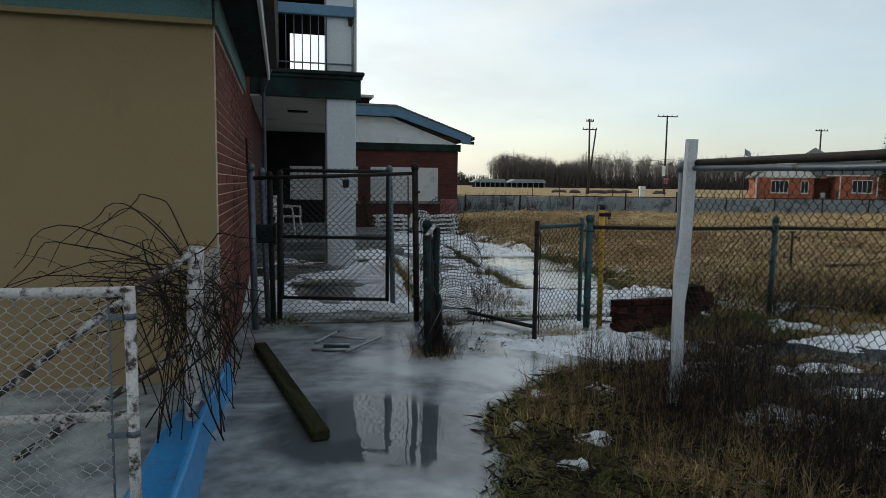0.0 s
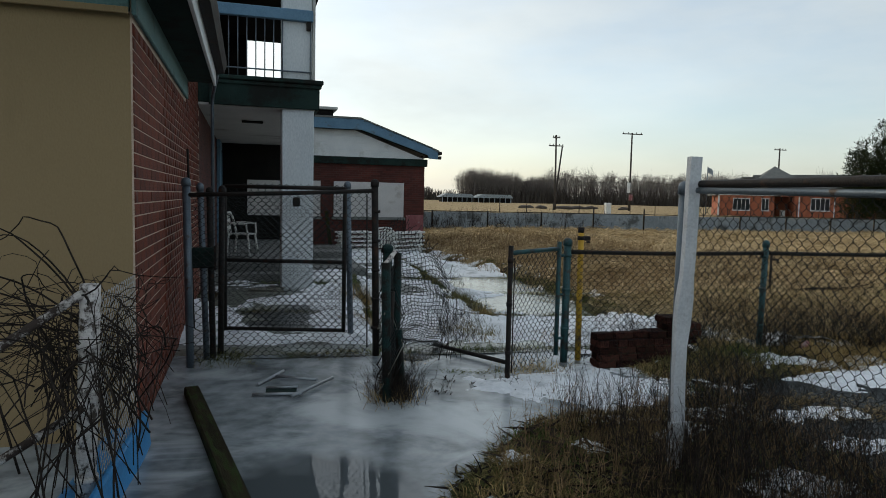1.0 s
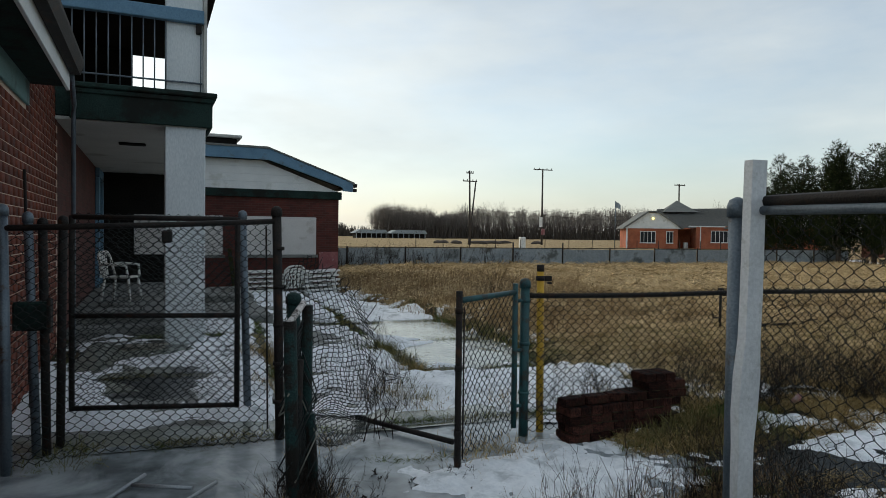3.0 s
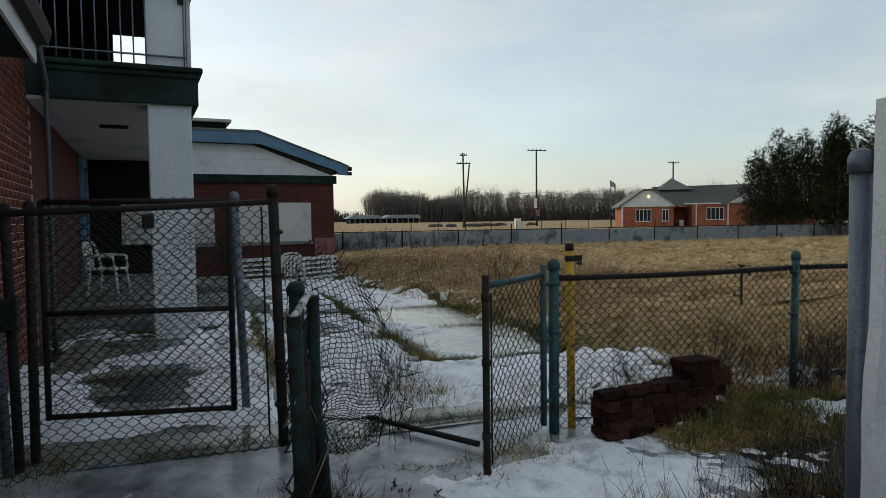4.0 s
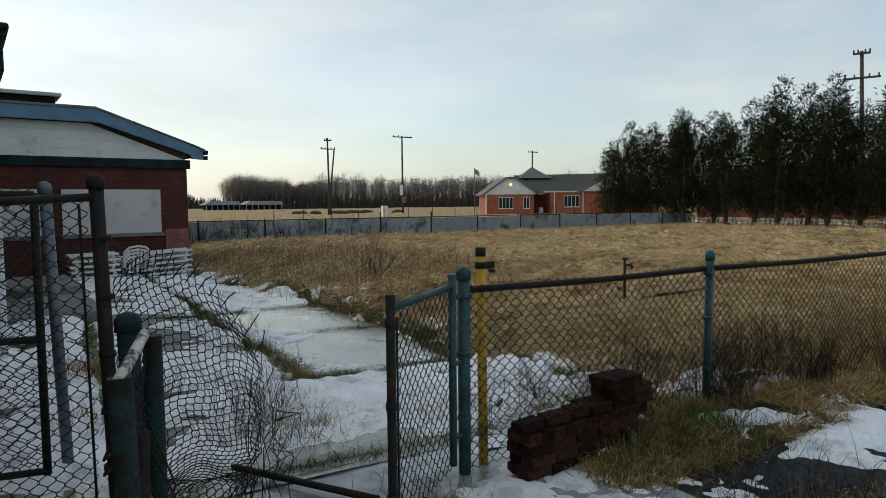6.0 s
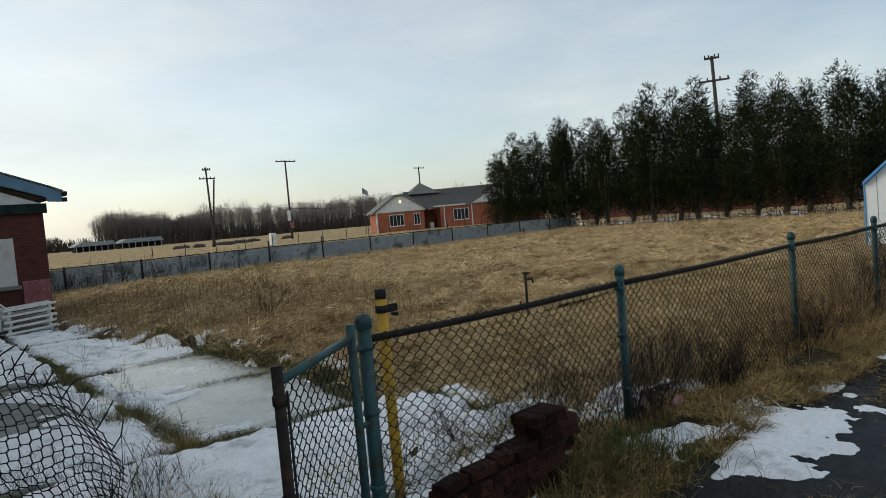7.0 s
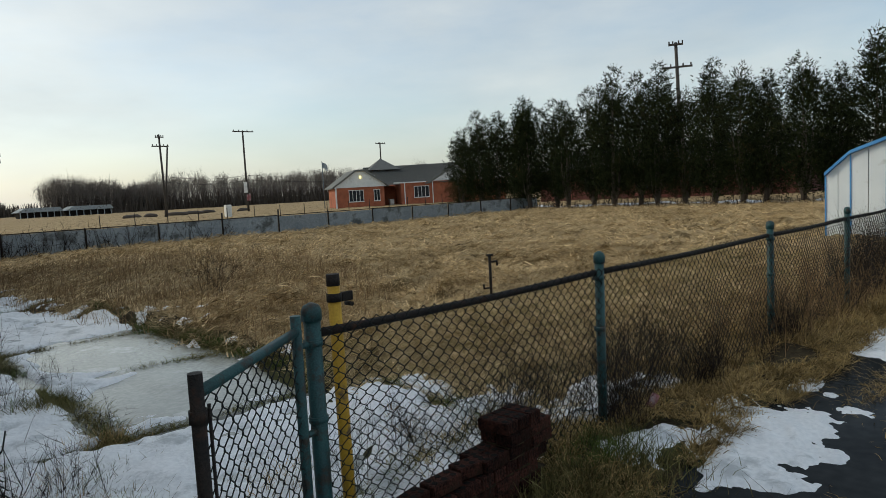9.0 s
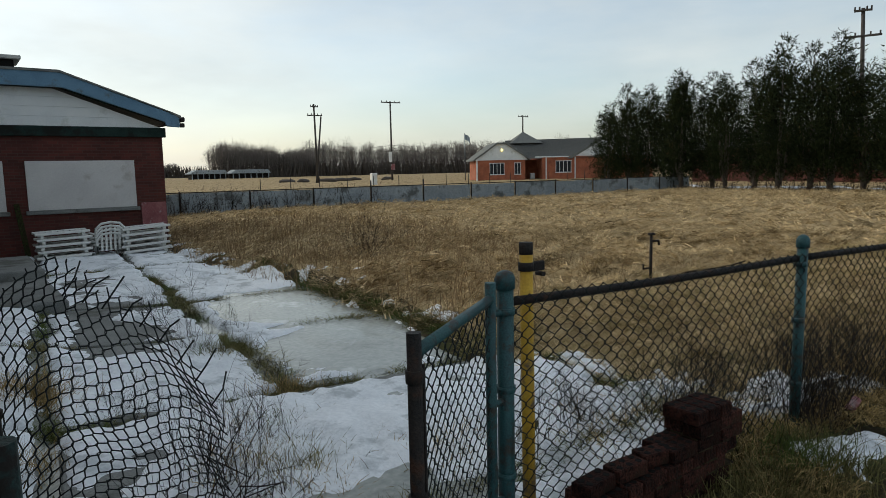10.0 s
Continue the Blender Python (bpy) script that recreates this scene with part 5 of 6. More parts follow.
_p = scatter(12500, 2.0, 6.4, -0.6, 3.7, 30, lambda x, y, r: (paved(x, y) < -0.12) & (x > 2.75 + 0.3 * np.abs(y - 2.0) + 0.4 * fbm(x * 2, y * 2, 103)) & (r < 0.3 + 0.8 * vnoise(x * 1.5, y * 1.5, 99)))
brush("dead_brush", _p, 0.48, M["twig"], "dense dark brush of dead weed stems", 31, 0.0045)
_p = scatter(2600, 2.2, 5.4, -1.0, 3.5, 33, lambda x, y, r: (paved(x, y) < -0.15) & (x > 2.0 + 0.2 * (3 - y)))
brush("dead_brush", _p, 0.35, M["reed"], "thin brown weed stalks", 34)
_p = scatter(2600, 4.2, 9.4, 4.8, 5.9, 35, lambda x, y, r: r < smooth(0.42, 0.75, vnoise(x * 1.7, y * 1.7, 100)) * 0.6)
brush("dead_brush", _p, 0.55, M["twig"], "dark weeds grown through the low fence", 36, 0.005, 7, 0.3)
_p = scatter(1500, 8.2, 20, 4.7, 5.8, 37, lambda x, y, r: r < vnoise(x * 1.3, y * 2, 101) * 1.2)
brush("dead_brush", _p, 0.7, M["reed"], "dead weeds tangled in the fence", 38, 0.006, 7, 0.3)
_p = scatter(2600, 10.5, 21.5, 4.85, 5.35, 41, lambda x, y, r: r < 0.25 + 0.9 * smooth(0.3, 0.7, vnoise(x * 1.1, y * 2, 107)) * smooth(10, 14, x))
brush("dead_brush", _p, 0.95, M["twig"], "dark vines and weeds tangled in the fence", 42, 0.007, 9, 0.25)
for _x in (5.97, 8.97, 7.3):
    _q = np.random.RandomState(int(_x * 10)).normal(0, 1, (100, 2)) * (0.16, 0.07) + (_x + 0.08, 5.0)
    brush("weed_clump", _q, 0.5, M["twig"], "dark dead weeds at a fence post", int(_x * 100), 0.005, 9, 0.3)
_p = scatter(500, 4.6, 12, 8, 22, 39, lambda x, y, r: (paved(x, y) < 0) & (x < 10 - 0.0 * y))
brush("dead_brush", _p, 0.6, M["reed"], "brown weed stalks in the field", 40, 0.008, 6)
for _x, _y, _n, _h in ((2.75, 6.5, 40, 0.32), (2.95, 6.15, 24, 0.24), (2.7, 6.9, 16, 0.55), (2.45, 7.9, 30, 0.3), (3.1, 11.6, 20, 0.5), (4.9, 5.9, 40, 0.35), (3.2, 9.6, 24, 0.85), (3.75, 10.2, 10, 0.5), (2.62, 5.9, 7, 0.7), (2.55, 5.75, 6, 0.6), (3.6, 8.2, 12, 0.3), (3.0, 7.6, 10, 0.3), (7.3, 14.2, 60, 1.3), (3.05, 7.0, 40, 0.4), (1.9, 4.0, 40, 0.3), (2.2, 4.2, 20, 0.16), (2.9, 4.4, 26, 0.14)):
    _q = np.random.RandomState(int(_x * 77 + _y * 13)).normal(0, 0.10, (_n, 2)) + (_x, _y)
    brush("weed_clump", _q, _h, M["twig"], "clump of bare dark weed stems", int(_x * 57 + _y * 3), 0.005, 10, 0.4)


# vines over the white post and the tan wall
vine = thing("vine_tangle", "leafless dark vines tangled over the white post", "vine")
_r = random.Random(9)
for k in range(120):
    a = Vector((0.05 + _r.uniform(-0.25, 0.3), 2.3 + _r.uniform(-0.5, 0.5), _r.uniform(0.0, 0.9)))
    top = Vector((0.05 + _r.gauss(0, 0.3), 2.4 + _r.gauss(0, 0.35), _r.uniform(1.0, 1.45)))
    end = Vector((0.0 + _r.gauss(-0.2, 0.45), 2.4 + _r.gauss(0, 0.4), _r.uniform(0.3, 1.25)))
    if k < 6:
        top = Vector((-0.2 - 0.16 * k, 2.6 - 0.04 * k, 2.1 - 0.17 * k + _r.gauss(0, 0.12)))
        end = Vector((-0.6 - 0.13 * k + _r.gauss(0, 0.15), 2.5 - 0.07 * k, 1.2 - 0.07 * k + _r.gauss(0, 0.1)))
        a = Vector((0.1, 2.4, 0.9))
    ph = [_r.uniform(0, 6.28) for _ in range(6)]
    amp = _r.uniform(0.02, 0.07)
    pts = []
    for q in range(15):
        t = q / 14
        p = a * (1 - t) ** 2 + top * 2 * t * (1 - t) + end * t * t
        pts.append(p + Vector([amp * t * (math.sin(ph[c] + t * 7) + 0.5 * math.sin(ph[c + 3] + t * 17)) for c in range(3)]))
    part("stem", tube(pts, [(0.006 if k < 40 else 0.0035) * (1 - 0.045 * q) for q in range(15)], 4), M["twig"], vine)
    if k % 2:
        o = pts[_r.randint(5, 12)]
        d = Vector((_r.gauss(0, 0.1), _r.gauss(0, 0.1), _r.gauss(0.03, 0.09)))
        part("side_twig", tube([o, o + d * 0.6 + Vector((0, 0, 0.02)), o + d], 0.0025, 3), M["twig"], vine)


# ---- bricks stacked by the fence ----
def cored_brick():
    bm = bmesh.new()
    add_box(bm, (-0.102, -0.0505, 0), (0.102, 0.0505, 0.066), 0.005)
    solid = set(bm.faces)
    # core holes are raised black discs, the shade inside put into their colour
    for x in (-0.064, 0, 0.064):
        for y in (-0.022, 0.022):
            add_tube(bm, [(x, y, 0.055), (x, y, 0.068)], 0.0165, 8)
    for f in set(bm.faces) - solid:
        f.material_index = 1
    me = bpy.data.meshes.new("brick")
    bm.to_mesh(me)
    bm.free()
    me.materials.append(M["old_brick"])
    me.materials.append(M["black"])
    return me


brick_me = cored_brick()
stack = thing("brick_stack", "stepped remnant of dark red cored brickwork", "bricks", at=(0, 0, 0))
_r = random.Random(21)
for k in range(7):
    x_from = 3.95 if k < 4 else (4.52 if k == 4 else 4.70)
    x_to = 5.10 if k < 6 else 5.06
    header = k in (3, 6)
    step = 0.104 if header else 0.209
    n_brick = int((x_to - x_from) / step + 0.3)
    for i in range(n_brick):
        x = x_from + (i + 0.5) * step + (0.02 if k % 2 and not header else 0)
        for row in range(1 if header else 2):
            b = new("brick", brick_me)
            b.parent = stack
            y = 4.80 + 0.11 * (x - 3.95) + (0.052 if header else row * 0.104)
            b.matrix_basis = pose(x + _r.uniform(-0.006, 0.006), y + _r.uniform(-0.008, 0.008), k * 0.0705, _r.uniform(-1.2, 1.2), _r.uniform(-1.2, 1.2), (96 if header else 6) + _r.uniform(-1.5, 1.5))
for i in range(3):
    b = new("brick", brick_me)
    b.parent = stack
    b.matrix_basis = pose(4.02 + 0.23 * i, 4.84 + 0.03 * i, 0.283, 0, 0, 12 - 9 * i)
_j = bmesh.new()
for k in range(1, 6):
    for i in range(7 if k < 4 else 3):
        x = (3.98 if k < 4 else 4.73) + 0.16 * i
        add_box(_j, (x, 4.765 + 0.11 * (x - 3.95), k * 0.0705 - 0.009), (x + 0.13, 4.93 + 0.11 * (x - 3.95), k * 0.0705 + 0.003), 0.0)
part("mortar_bed", _j, M["soil"], stack, "crumbling dark mortar")["kind"] = "stuff"

# standpipe in the field
stand = thing("standpipe", "rusty standpipe with a tap in the field", "pipe")
part("riser", tube([(8.94, 8.83, -0.1), (8.94, 8.83, 0.80)], 0.02, 8), M["dark_pipe"], stand)
part("tap", tube([(8.94, 8.83, 0.72), (9.05, 8.80, 0.72), (9.06, 8.80, 0.66)], 0.016, 8), M["dark_pipe"], stand)
part("tap_handle", box((8.90, 8.80, 0.80), (8.99, 8.86, 0.83), 0.005), M["dark_pipe"], stand)
part("side_valve", tube([(8.94, 8.83, 0.36), (8.80, 8.83, 0.36), (8.80, 8.83, 0.42)], 0.014, 6), M["dark_pipe"], stand)
part("base_slab", box((8.7, 8.6, -0.05), (9.3, 9.1, 0.10), 0.02), M["concrete"], stand)


# ---- white plastic chairs ----
def plastic_chair(name, label, parts_mat):
    c = thing(name, label, "chair", "white plastic chairs")
    part("seat", box((-0.22, -0.21, 0.40), (0.22, 0.21, 0.43), 0.012), parts_mat, c)
    for sx in (-1, 1):
        for sy in (-1, 1):
            part("leg", tube([(sx * 0.25, sy * 0.24, 0), (sx * 0.21, sy * 0.19, 0.41)], 0.022, 6), parts_mat, c)
        part("armrest", tube([(sx * 0.25, -0.20, 0.41), (sx * 0.27, -0.18, 0.62), (sx * 0.27, 0.12, 0.64), (sx * 0.24, 0.24, 0.62)], 0.024, 6), parts_mat, c)
    part("back_frame", tube([(-0.22, 0.20, 0.42), (-0.23, 0.29, 0.75), (-0.15, 0.31, 0.84), (0.15, 0.31, 0.84), (0.23, 0.29, 0.75), (0.22, 0.20, 0.42)], 0.022, 6), parts_mat, c)
    for k in range(5):
        x = -0.14 + 0.07 * k
        part("back_slat", box((x - 0.018, 0.235, 0.43), (x + 0.018, 0.25, 0.84), 0.003, m=pose(0, 0, 0, -6, 0, 0)), parts_mat, c)
    return c


pc = plastic_chair("plastic_chair", "dirty white plastic garden chair on the porch", M["plastic"])
pc.matrix_basis = TURNED @ pose(0.62, 12.7, 0.42, 0, 0, 70)


def low_chair():
    """A low garden chair with an arched, slatted back."""
    c = thing("plastic_chair", "low white plastic chair in a stack", "chair", "white plastic chairs")
    part("seat", box((-0.30, -0.28, 0.16), (0.30, 0.2, 0.19), 0.012), M["plastic"], c)
    for sx in (-1, 1):
        for sy in (-1, 1):
            part("leg", box((sx * 0.31 - 0.03, sy * 0.24 - 0.03, 0), (sx * 0.31 + 0.03, sy * 0.24 + 0.03, 0.3), 0.01), M["plastic"], c)
        part("armrest", box((sx * 0.34 - 0.04, -0.30, 0.30), (sx * 0.34 + 0.04, 0.24, 0.335), 0.012), M["plastic"], c)
    part("back_frame", tube([(-0.33, 0.18, 0.17), (-0.31, 0.26, 0.45), (-0.2, 0.29, 0.56), (0, 0.30, 0.59), (0.2, 0.29, 0.56), (0.31, 0.26, 0.45), (0.33, 0.18, 0.17)], 0.03, 6), M["plastic"], c)
    for k in range(5):
        x = -0.2 + 0.1 * k
        part("back_slat", box((x - 0.024, 0.225, 0.19), (x + 0.024, 0.24, 0.56 - abs(x) * 0.25), 0.003, m=pose(0, 0, 0, -6, 0, 0)), M["plastic"], c)
    return c


lc = low_chair()
lc.matrix_basis = TURNED @ pose(5.0, WY - 1.3, -0.2, 0, 0, 190)
for i in range(3):
    copy_thing(lc, TURNED @ pose(5.0 + 0.02 * i, WY - 1.3, -0.2 + 0.085 * (i + 1), 0, 0, 190 - 3 * i))


# low stacks of loungers on both sides of the chairs
def lounger(gx, k, turn):
    st = thing("sun_lounger", "white slatted plastic sun lounger in a stack", "lounger", "stacked loungers")
    for sy in (-0.3, 0.3):
        part("side_rail", box((-0.56, sy - 0.03, 0.0), (0.56, sy + 0.03, 0.06), 0.012), M["plastic"], st)
    for q in range(9):
        x = -0.5 + 0.125 * q
        part("slat", box((x - 0.045, -0.27, 0.02), (x + 0.045, 0.27, 0.045), 0.004), M["plastic"], st)
    for sx in (-0.42, 0.42):
        part("foot", box((sx - 0.04, -0.29, -0.075), (sx + 0.04, -0.23, 0.0), 0.01), M["plastic"], st)
        part("foot", box((sx - 0.04, 0.23, -0.075), (sx + 0.04, 0.29, 0.0), 0.01), M["plastic"], st)
    st.matrix_basis = TURNED @ pose(gx, WY - 1.35, -0.11 + 0.137 * k, 0, turn, 0)


for k in range(5):
    lounger(4.05 + 0.03 * (k % 2), k, -1.5)
    lounger(5.85 - 0.03 * (k % 2), k, -3.0)

# rope heap on the ice by the column
rope = thing("rope_heap", "tangled heap of dirty rope on the paving", "rope")
_r = random.Random(5)
pts = [(0.45 + 0.3 * math.sin(k * 0.9) * _r.uniform(0.5, 1.1), 9.2 + 0.14 * math.cos(k * 1.1) * _r.uniform(0.5, 1.1), 0.15 + 0.05 * _r.random()) for k in range(60)]
part("coil", tube(pts, 0.016, 5), M["rope"], rope)


# ---- far fence of grey screens ----
gwall = thing("privacy_fence", "weathered grey privacy fence with dark posts", "fence")
GYW = 32.4
_r = random.Random(3)
for i in range(12):
    x0 = 4.2 + i * 2.95
    part("screen_panel", box((x0 + 0.03, GYW, -0.15), (x0 + 2.92, GYW + 0.05, 0.95 + _r.uniform(-0.03, 0.03)), 0.01), M["far_wall"], gwall)
    part("post", tube([(x0, GYW - 0.03, -0.2), (x0, GYW - 0.03, 1.03 + (0.25 if i in (4, 5) else 0))], 0.04, 6), M["dark_pipe"], gwall)
    part("top_rail", tube([(x0, GYW - 0.02, 0.98), (x0 + 2.95, GYW - 0.02, 0.98)], 0.022, 6), M["dark_pipe"], gwall)


# grass and litter along the seam in front of the gate, and round the stub posts
_rs2 = np.random.RandomState(44)
_t = _rs2.uniform(0, 1, 2600)
_q = np.column_stack([1.9 + 1.5 * _t + _rs2.normal(0, 0.03, 2600), 4.95 - 0.25 * _t + 0.08 * np.sin(_t * 9) + _rs2.normal(0, 0.03, 2600)])
_q = _q[vnoise(_q[:, 0] * 3, _q[:, 1] * 3, 105) > 0.3]
grass("seam_grass", _q, 0.10, 0.006, 0.8, M["straw_green"], "short grass in the seam before the gate", 45, 0.4)
_t = _rs2.uniform(0, 1, 1500)
_q = np.column_stack([0.1 + 1.7 * _t, 5.22 + 0.3 * _t + _rs2.normal(0, 0.04, 1500)])
grass("seam_grass", _q[vnoise(_q[:, 0] * 4, _q[:, 1] * 4, 106) > 0.5], 0.10, 0.005, 0.7, M["straw_green"], "short grass under the tall fence panel", 46, 0.4)
_q = _rs2.normal(0, 0.09, (260, 2)) + (1.84, 4.05)
brush("weed_clump", _q, 0.34, M["twig"], "dark dead stems round the gate posts", 47, 0.005, 6, 0.3)
for _x, _y in ((2.25, 4.15), (2.6, 4.32), (2.95, 4.2), (2.4, 4.55), (3.15, 4.45)):
    _q = _rs2.normal(0, 0.05, (26, 2)) + (_x, _y)
    brush("leaf_litter", _q, 0.07, M["twig"], "dark clot of wet leaves on ice", int(_x * 91), 0.02, 4, 0.9)
for _x, _y in ((8.2, 3.95), (7.5, 3.5), (8.9, 3.45), (9.6, 3.9), (10.4, 3.6), (8.6, 3.0), (7.0, 3.1), (11.5, 3.8), (5.2, 3.6), (5.6, 3.2)):
    _q = _rs2.normal(0, 1, (700, 2)) * (0.32, 0.09) + (_x, _y)
    grass("grass_tuft", _q, 0.16, 0.006, 0.8, M["tuft"], "golden grass clump on the frozen path", int(_x * 131), 0.5)
# fallen leaves and dead stalks in the near grass
_q = scatter(5200, 1.4, 4.4, -0.6, 3.6, 48, off_paving(0.0))
_n = len(_q)
tagged(strips("leaf_litter", np.column_stack([_q, ground_z(_q[:, 0], _q[:, 1]) + 0.03]), unit(np.column_stack([_rs2.normal(0, 1, (_n, 2)), _rs2.uniform(-0.1, 0.5, _n)])), _rs2.uniform(0.03, 0.16, _n), _rs2.uniform(0.006, 0.03, _n), M["twig"], 0.1, seed=49), "dark dead leaves and stalks in the grass", "litter", kind="stuff")
# ivy stems on the far screens
_q = np.column_stack([_rs2.uniform(4.5, 17, 420), np.full(420, 32.28)])
brush("screen_vines", _q[_rs2.uniform(size=420) < np.interp(_q[:, 0], [4.5, 10, 17], [1, 0.7, 0.15])], 1.0, M["twig"], "dead vines climbing the far screens", 53, 0.02, 8, 0.35)
branch = thing("fallen_branch", "dark dead branch lying in the straw field", "branch")
part("stem", tube([(9.5, 9.0, 0.16), (9.9, 8.9, 0.2), (10.5, 8.95, 0.19), (11.1, 8.8, 0.24)], [0.03, 0.03, 0.022, 0.012], 6), M["twig"], branch)
part("side_twig", tube([(10.3, 8.92, 0.2), (10.6, 8.75, 0.26), (10.8, 8.7, 0.3)], 0.012, 5), M["twig"], branch)
can = thing("drink_can", "crushed red drink can in the weeds", "can")
part("body", tube([(6.42, 4.98, 0.10), (6.50, 4.97, 0.17)], [0.033, 0.03], 10), M["graffiti"], can)
# ---- blue and white steel shed behind the fence ----
shed = thing("garden_shed", "white ribbed steel shed with a blue roof", "shed")
SHX, SHY0, SHYM, SHY1 = 20.5, 5.45, 6.75, 8.05


def shed_profile(k):
    """Roof height over the shed's width: a barn shape."""
    return 1.6 + (0.77 if k == 2 else 0.5 if k in (1, 3) else 0.0)


_ys = [SHY0, SHY0 + 0.55, SHYM, SHY1 - 0.55, SHY1]
for k in range(4):
    n = 2
    for q in range(n):
        t0, t1 = q / n, (q + 1) / n
        y0, y1 = _ys[k] + (_ys[k + 1] - _ys[k]) * t0 + 0.008, _ys[k] + (_ys[k + 1] - _ys[k]) * t1 - 0.008
        h0 = shed_profile(k) + (shed_profile(k + 1) - shed_profile(k)) * t0
        h1 = shed_profile(k) + (shed_profile(k + 1) - shed_profile(k)) * t1
        bm = bmesh.new()
        a = [bm.verts.new((SHX, *p)) for p in ((y0, -0.1), (y1, -0.1), (y1, h1), (y0, h0))]
        b = [bm.verts.new((SHX + 0.05, *p)) for p in ((y0, -0.1), (y1, -0.1), (y1, h1), (y0, h0))]
        bm.faces.new(a), bm.faces.new(b[::-1])
        for m in range(4):
            bm.faces.new((a[m], b[m], b[(m + 1) % 4], a[(m + 1) % 4]))
        bmesh.ops.recalc_face_normals(bm, faces=bm.faces)
        part("wall_panel", bm, M["shed_white"], shed)
for k in range(5):
    part("seam", box((SHX - 0.02, _ys[k] - 0.018, -0.1), (SHX - 0.002, _ys[k] + 0.018, shed_profile(k)), 0.003), M["shed_blue"], shed, "blue seam strip")
for k in range(4):
    y0, y1, h0, h1 = _ys[k], _ys[k + 1], shed_profile(k), shed_profile(k + 1)
    bm = bmesh.new()
    v = [bm.verts.new(p) for p in ((SHX - 0.12, y0, h0 + 0.01), (SHX - 0.12, y1, h1 + 0.01), (SHX + 3.1, y1, h1 + 0.01), (SHX + 3.1, y0, h0 + 0.01))]
    w = [bm.verts.new(p) for p in ((SHX - 0.12, y0, h0 + 0.09), (SHX - 0.12, y1, h1 + 0.09), (SHX + 3.1, y1, h1 + 0.09), (SHX + 3.1, y0, h0 + 0.09))]
    bm.faces.new(v[::-1]), bm.faces.new(w)
    for m in range(4):
        bm.faces.new((v[m], v[(m + 1) % 4], w[(m + 1) % 4], w[m]))
    bmesh.ops.recalc_face_normals(bm, faces=bm.faces)
    part("roof_panel", bm, M["shed_blue"], shed)
for y in (SHY0, SHY1):
    part("side_wall", box((SHX + 0.05, y - 0.02, -0.1), (SHX + 3.0, y + 0.02, 1.6), 0.005), M["shed_white"], shed)


# ---- evergreen row ----
def evergreen(seed, h, w):
    """Sprays on several upright leaders, thinning towards ragged tops."""
    rs = np.random.RandomState(seed)
    n, leaders = 15000, 6
    lead = rs.randint(0, leaders, n)
    lx, ly = rs.normal(0, 0.45, leaders), rs.normal(0, 0.45, leaders)
    lh = rs.uniform(0.70, 0.95, leaders)
    lx[0], ly[0], lh[0] = 0, 0, 1.0
    t = rs.uniform(0, 1, n) ** 1.05
    prof = np.interp(t, [0, 0.08, 0.3, 0.6, 0.82, 0.94, 1.0], [0.6, 0.9, 1.0, 0.88, 0.62, 0.40, 0.14])
    az = rs.uniform(0, 2 * np.pi, n)
    lump = 0.55 + 0.8 * vnoise(az * 1.9 + seed + lead * 7, t * 15 + lead * 3, seed)
    r = w / 2 * prof * lump * np.sqrt(rs.uniform(0.03, 1.1, n)) * np.where(lead > 0, 0.66, 0.82)
    bottom = 0.6 + 1.5 * vnoise(az * 1.5, lead * 1.0, seed + 3) ** 1.5
    top = h * lh[lead]
    z = bottom + t * (top - bottom) + rs.normal(0, 0.13, n)
    c = np.column_stack([lx[lead] * (0.4 + 0.6 * t) + r * np.cos(az), ly[lead] * (0.4 + 0.6 * t) + r * np.sin(az), z])
    keep = vnoise(c[:, 0] * 2.6 + 11, c[:, 2] * 2.6 + c[:, 1] * 2.1, seed + 9) > np.interp(t, [0, 0.5, 1], [0.24, 0.22, 0.30])
    up = unit(np.column_stack([np.cos(az) * 0.7, np.sin(az) * 0.7, np.ones(n) * 0.8]) + rs.normal(0, 0.5, (n, 3)))
    return c[keep], up[keep], rs.uniform(0.10, 0.25, n)[keep], rs.uniform(0.035, 0.085, n)[keep]


evergreens = []
for v in range(5):
    _h = (7.8, 8.2, 7.9, 8.4, 8.1)[v]
    t = thing("evergreen_tree", "tall dark green arborvitae with browned patches", "tree", "evergreen row")
    c, up, L, W = evergreen(100 + v, _h, (4.3, 3.7, 4.0, 3.6, 3.9)[v])
    crown = strips("crown", c, up, L, W, M["leaf"], 0.1, t, 1, 200 + v)
    rs = random.Random(v)
    bm = tube([(0, 0, -0.2), (0.05, 0.02, 1.2), (0, 0, _h * 0.55), (0, 0, _h * 0.92)], [0.17, 0.14, 0.07, 0.02], 7)
    part("trunk", bm, M["bark"], t)
    for k in range(5):
        a = rs.uniform(0, 6.28)
        part("limb", tube([(0, 0, 0.2 + 0.15 * k), (0.35 * math.cos(a), 0.35 * math.sin(a), 1.1 + 0.3 * k), (0.5 * math.cos(a), 0.5 * math.sin(a), 3.2 + 0.4 * k)], [0.09, 0.06, 0.02], 5), M["bark"], t)
    evergreens.append(t)
_r = random.Random(14)
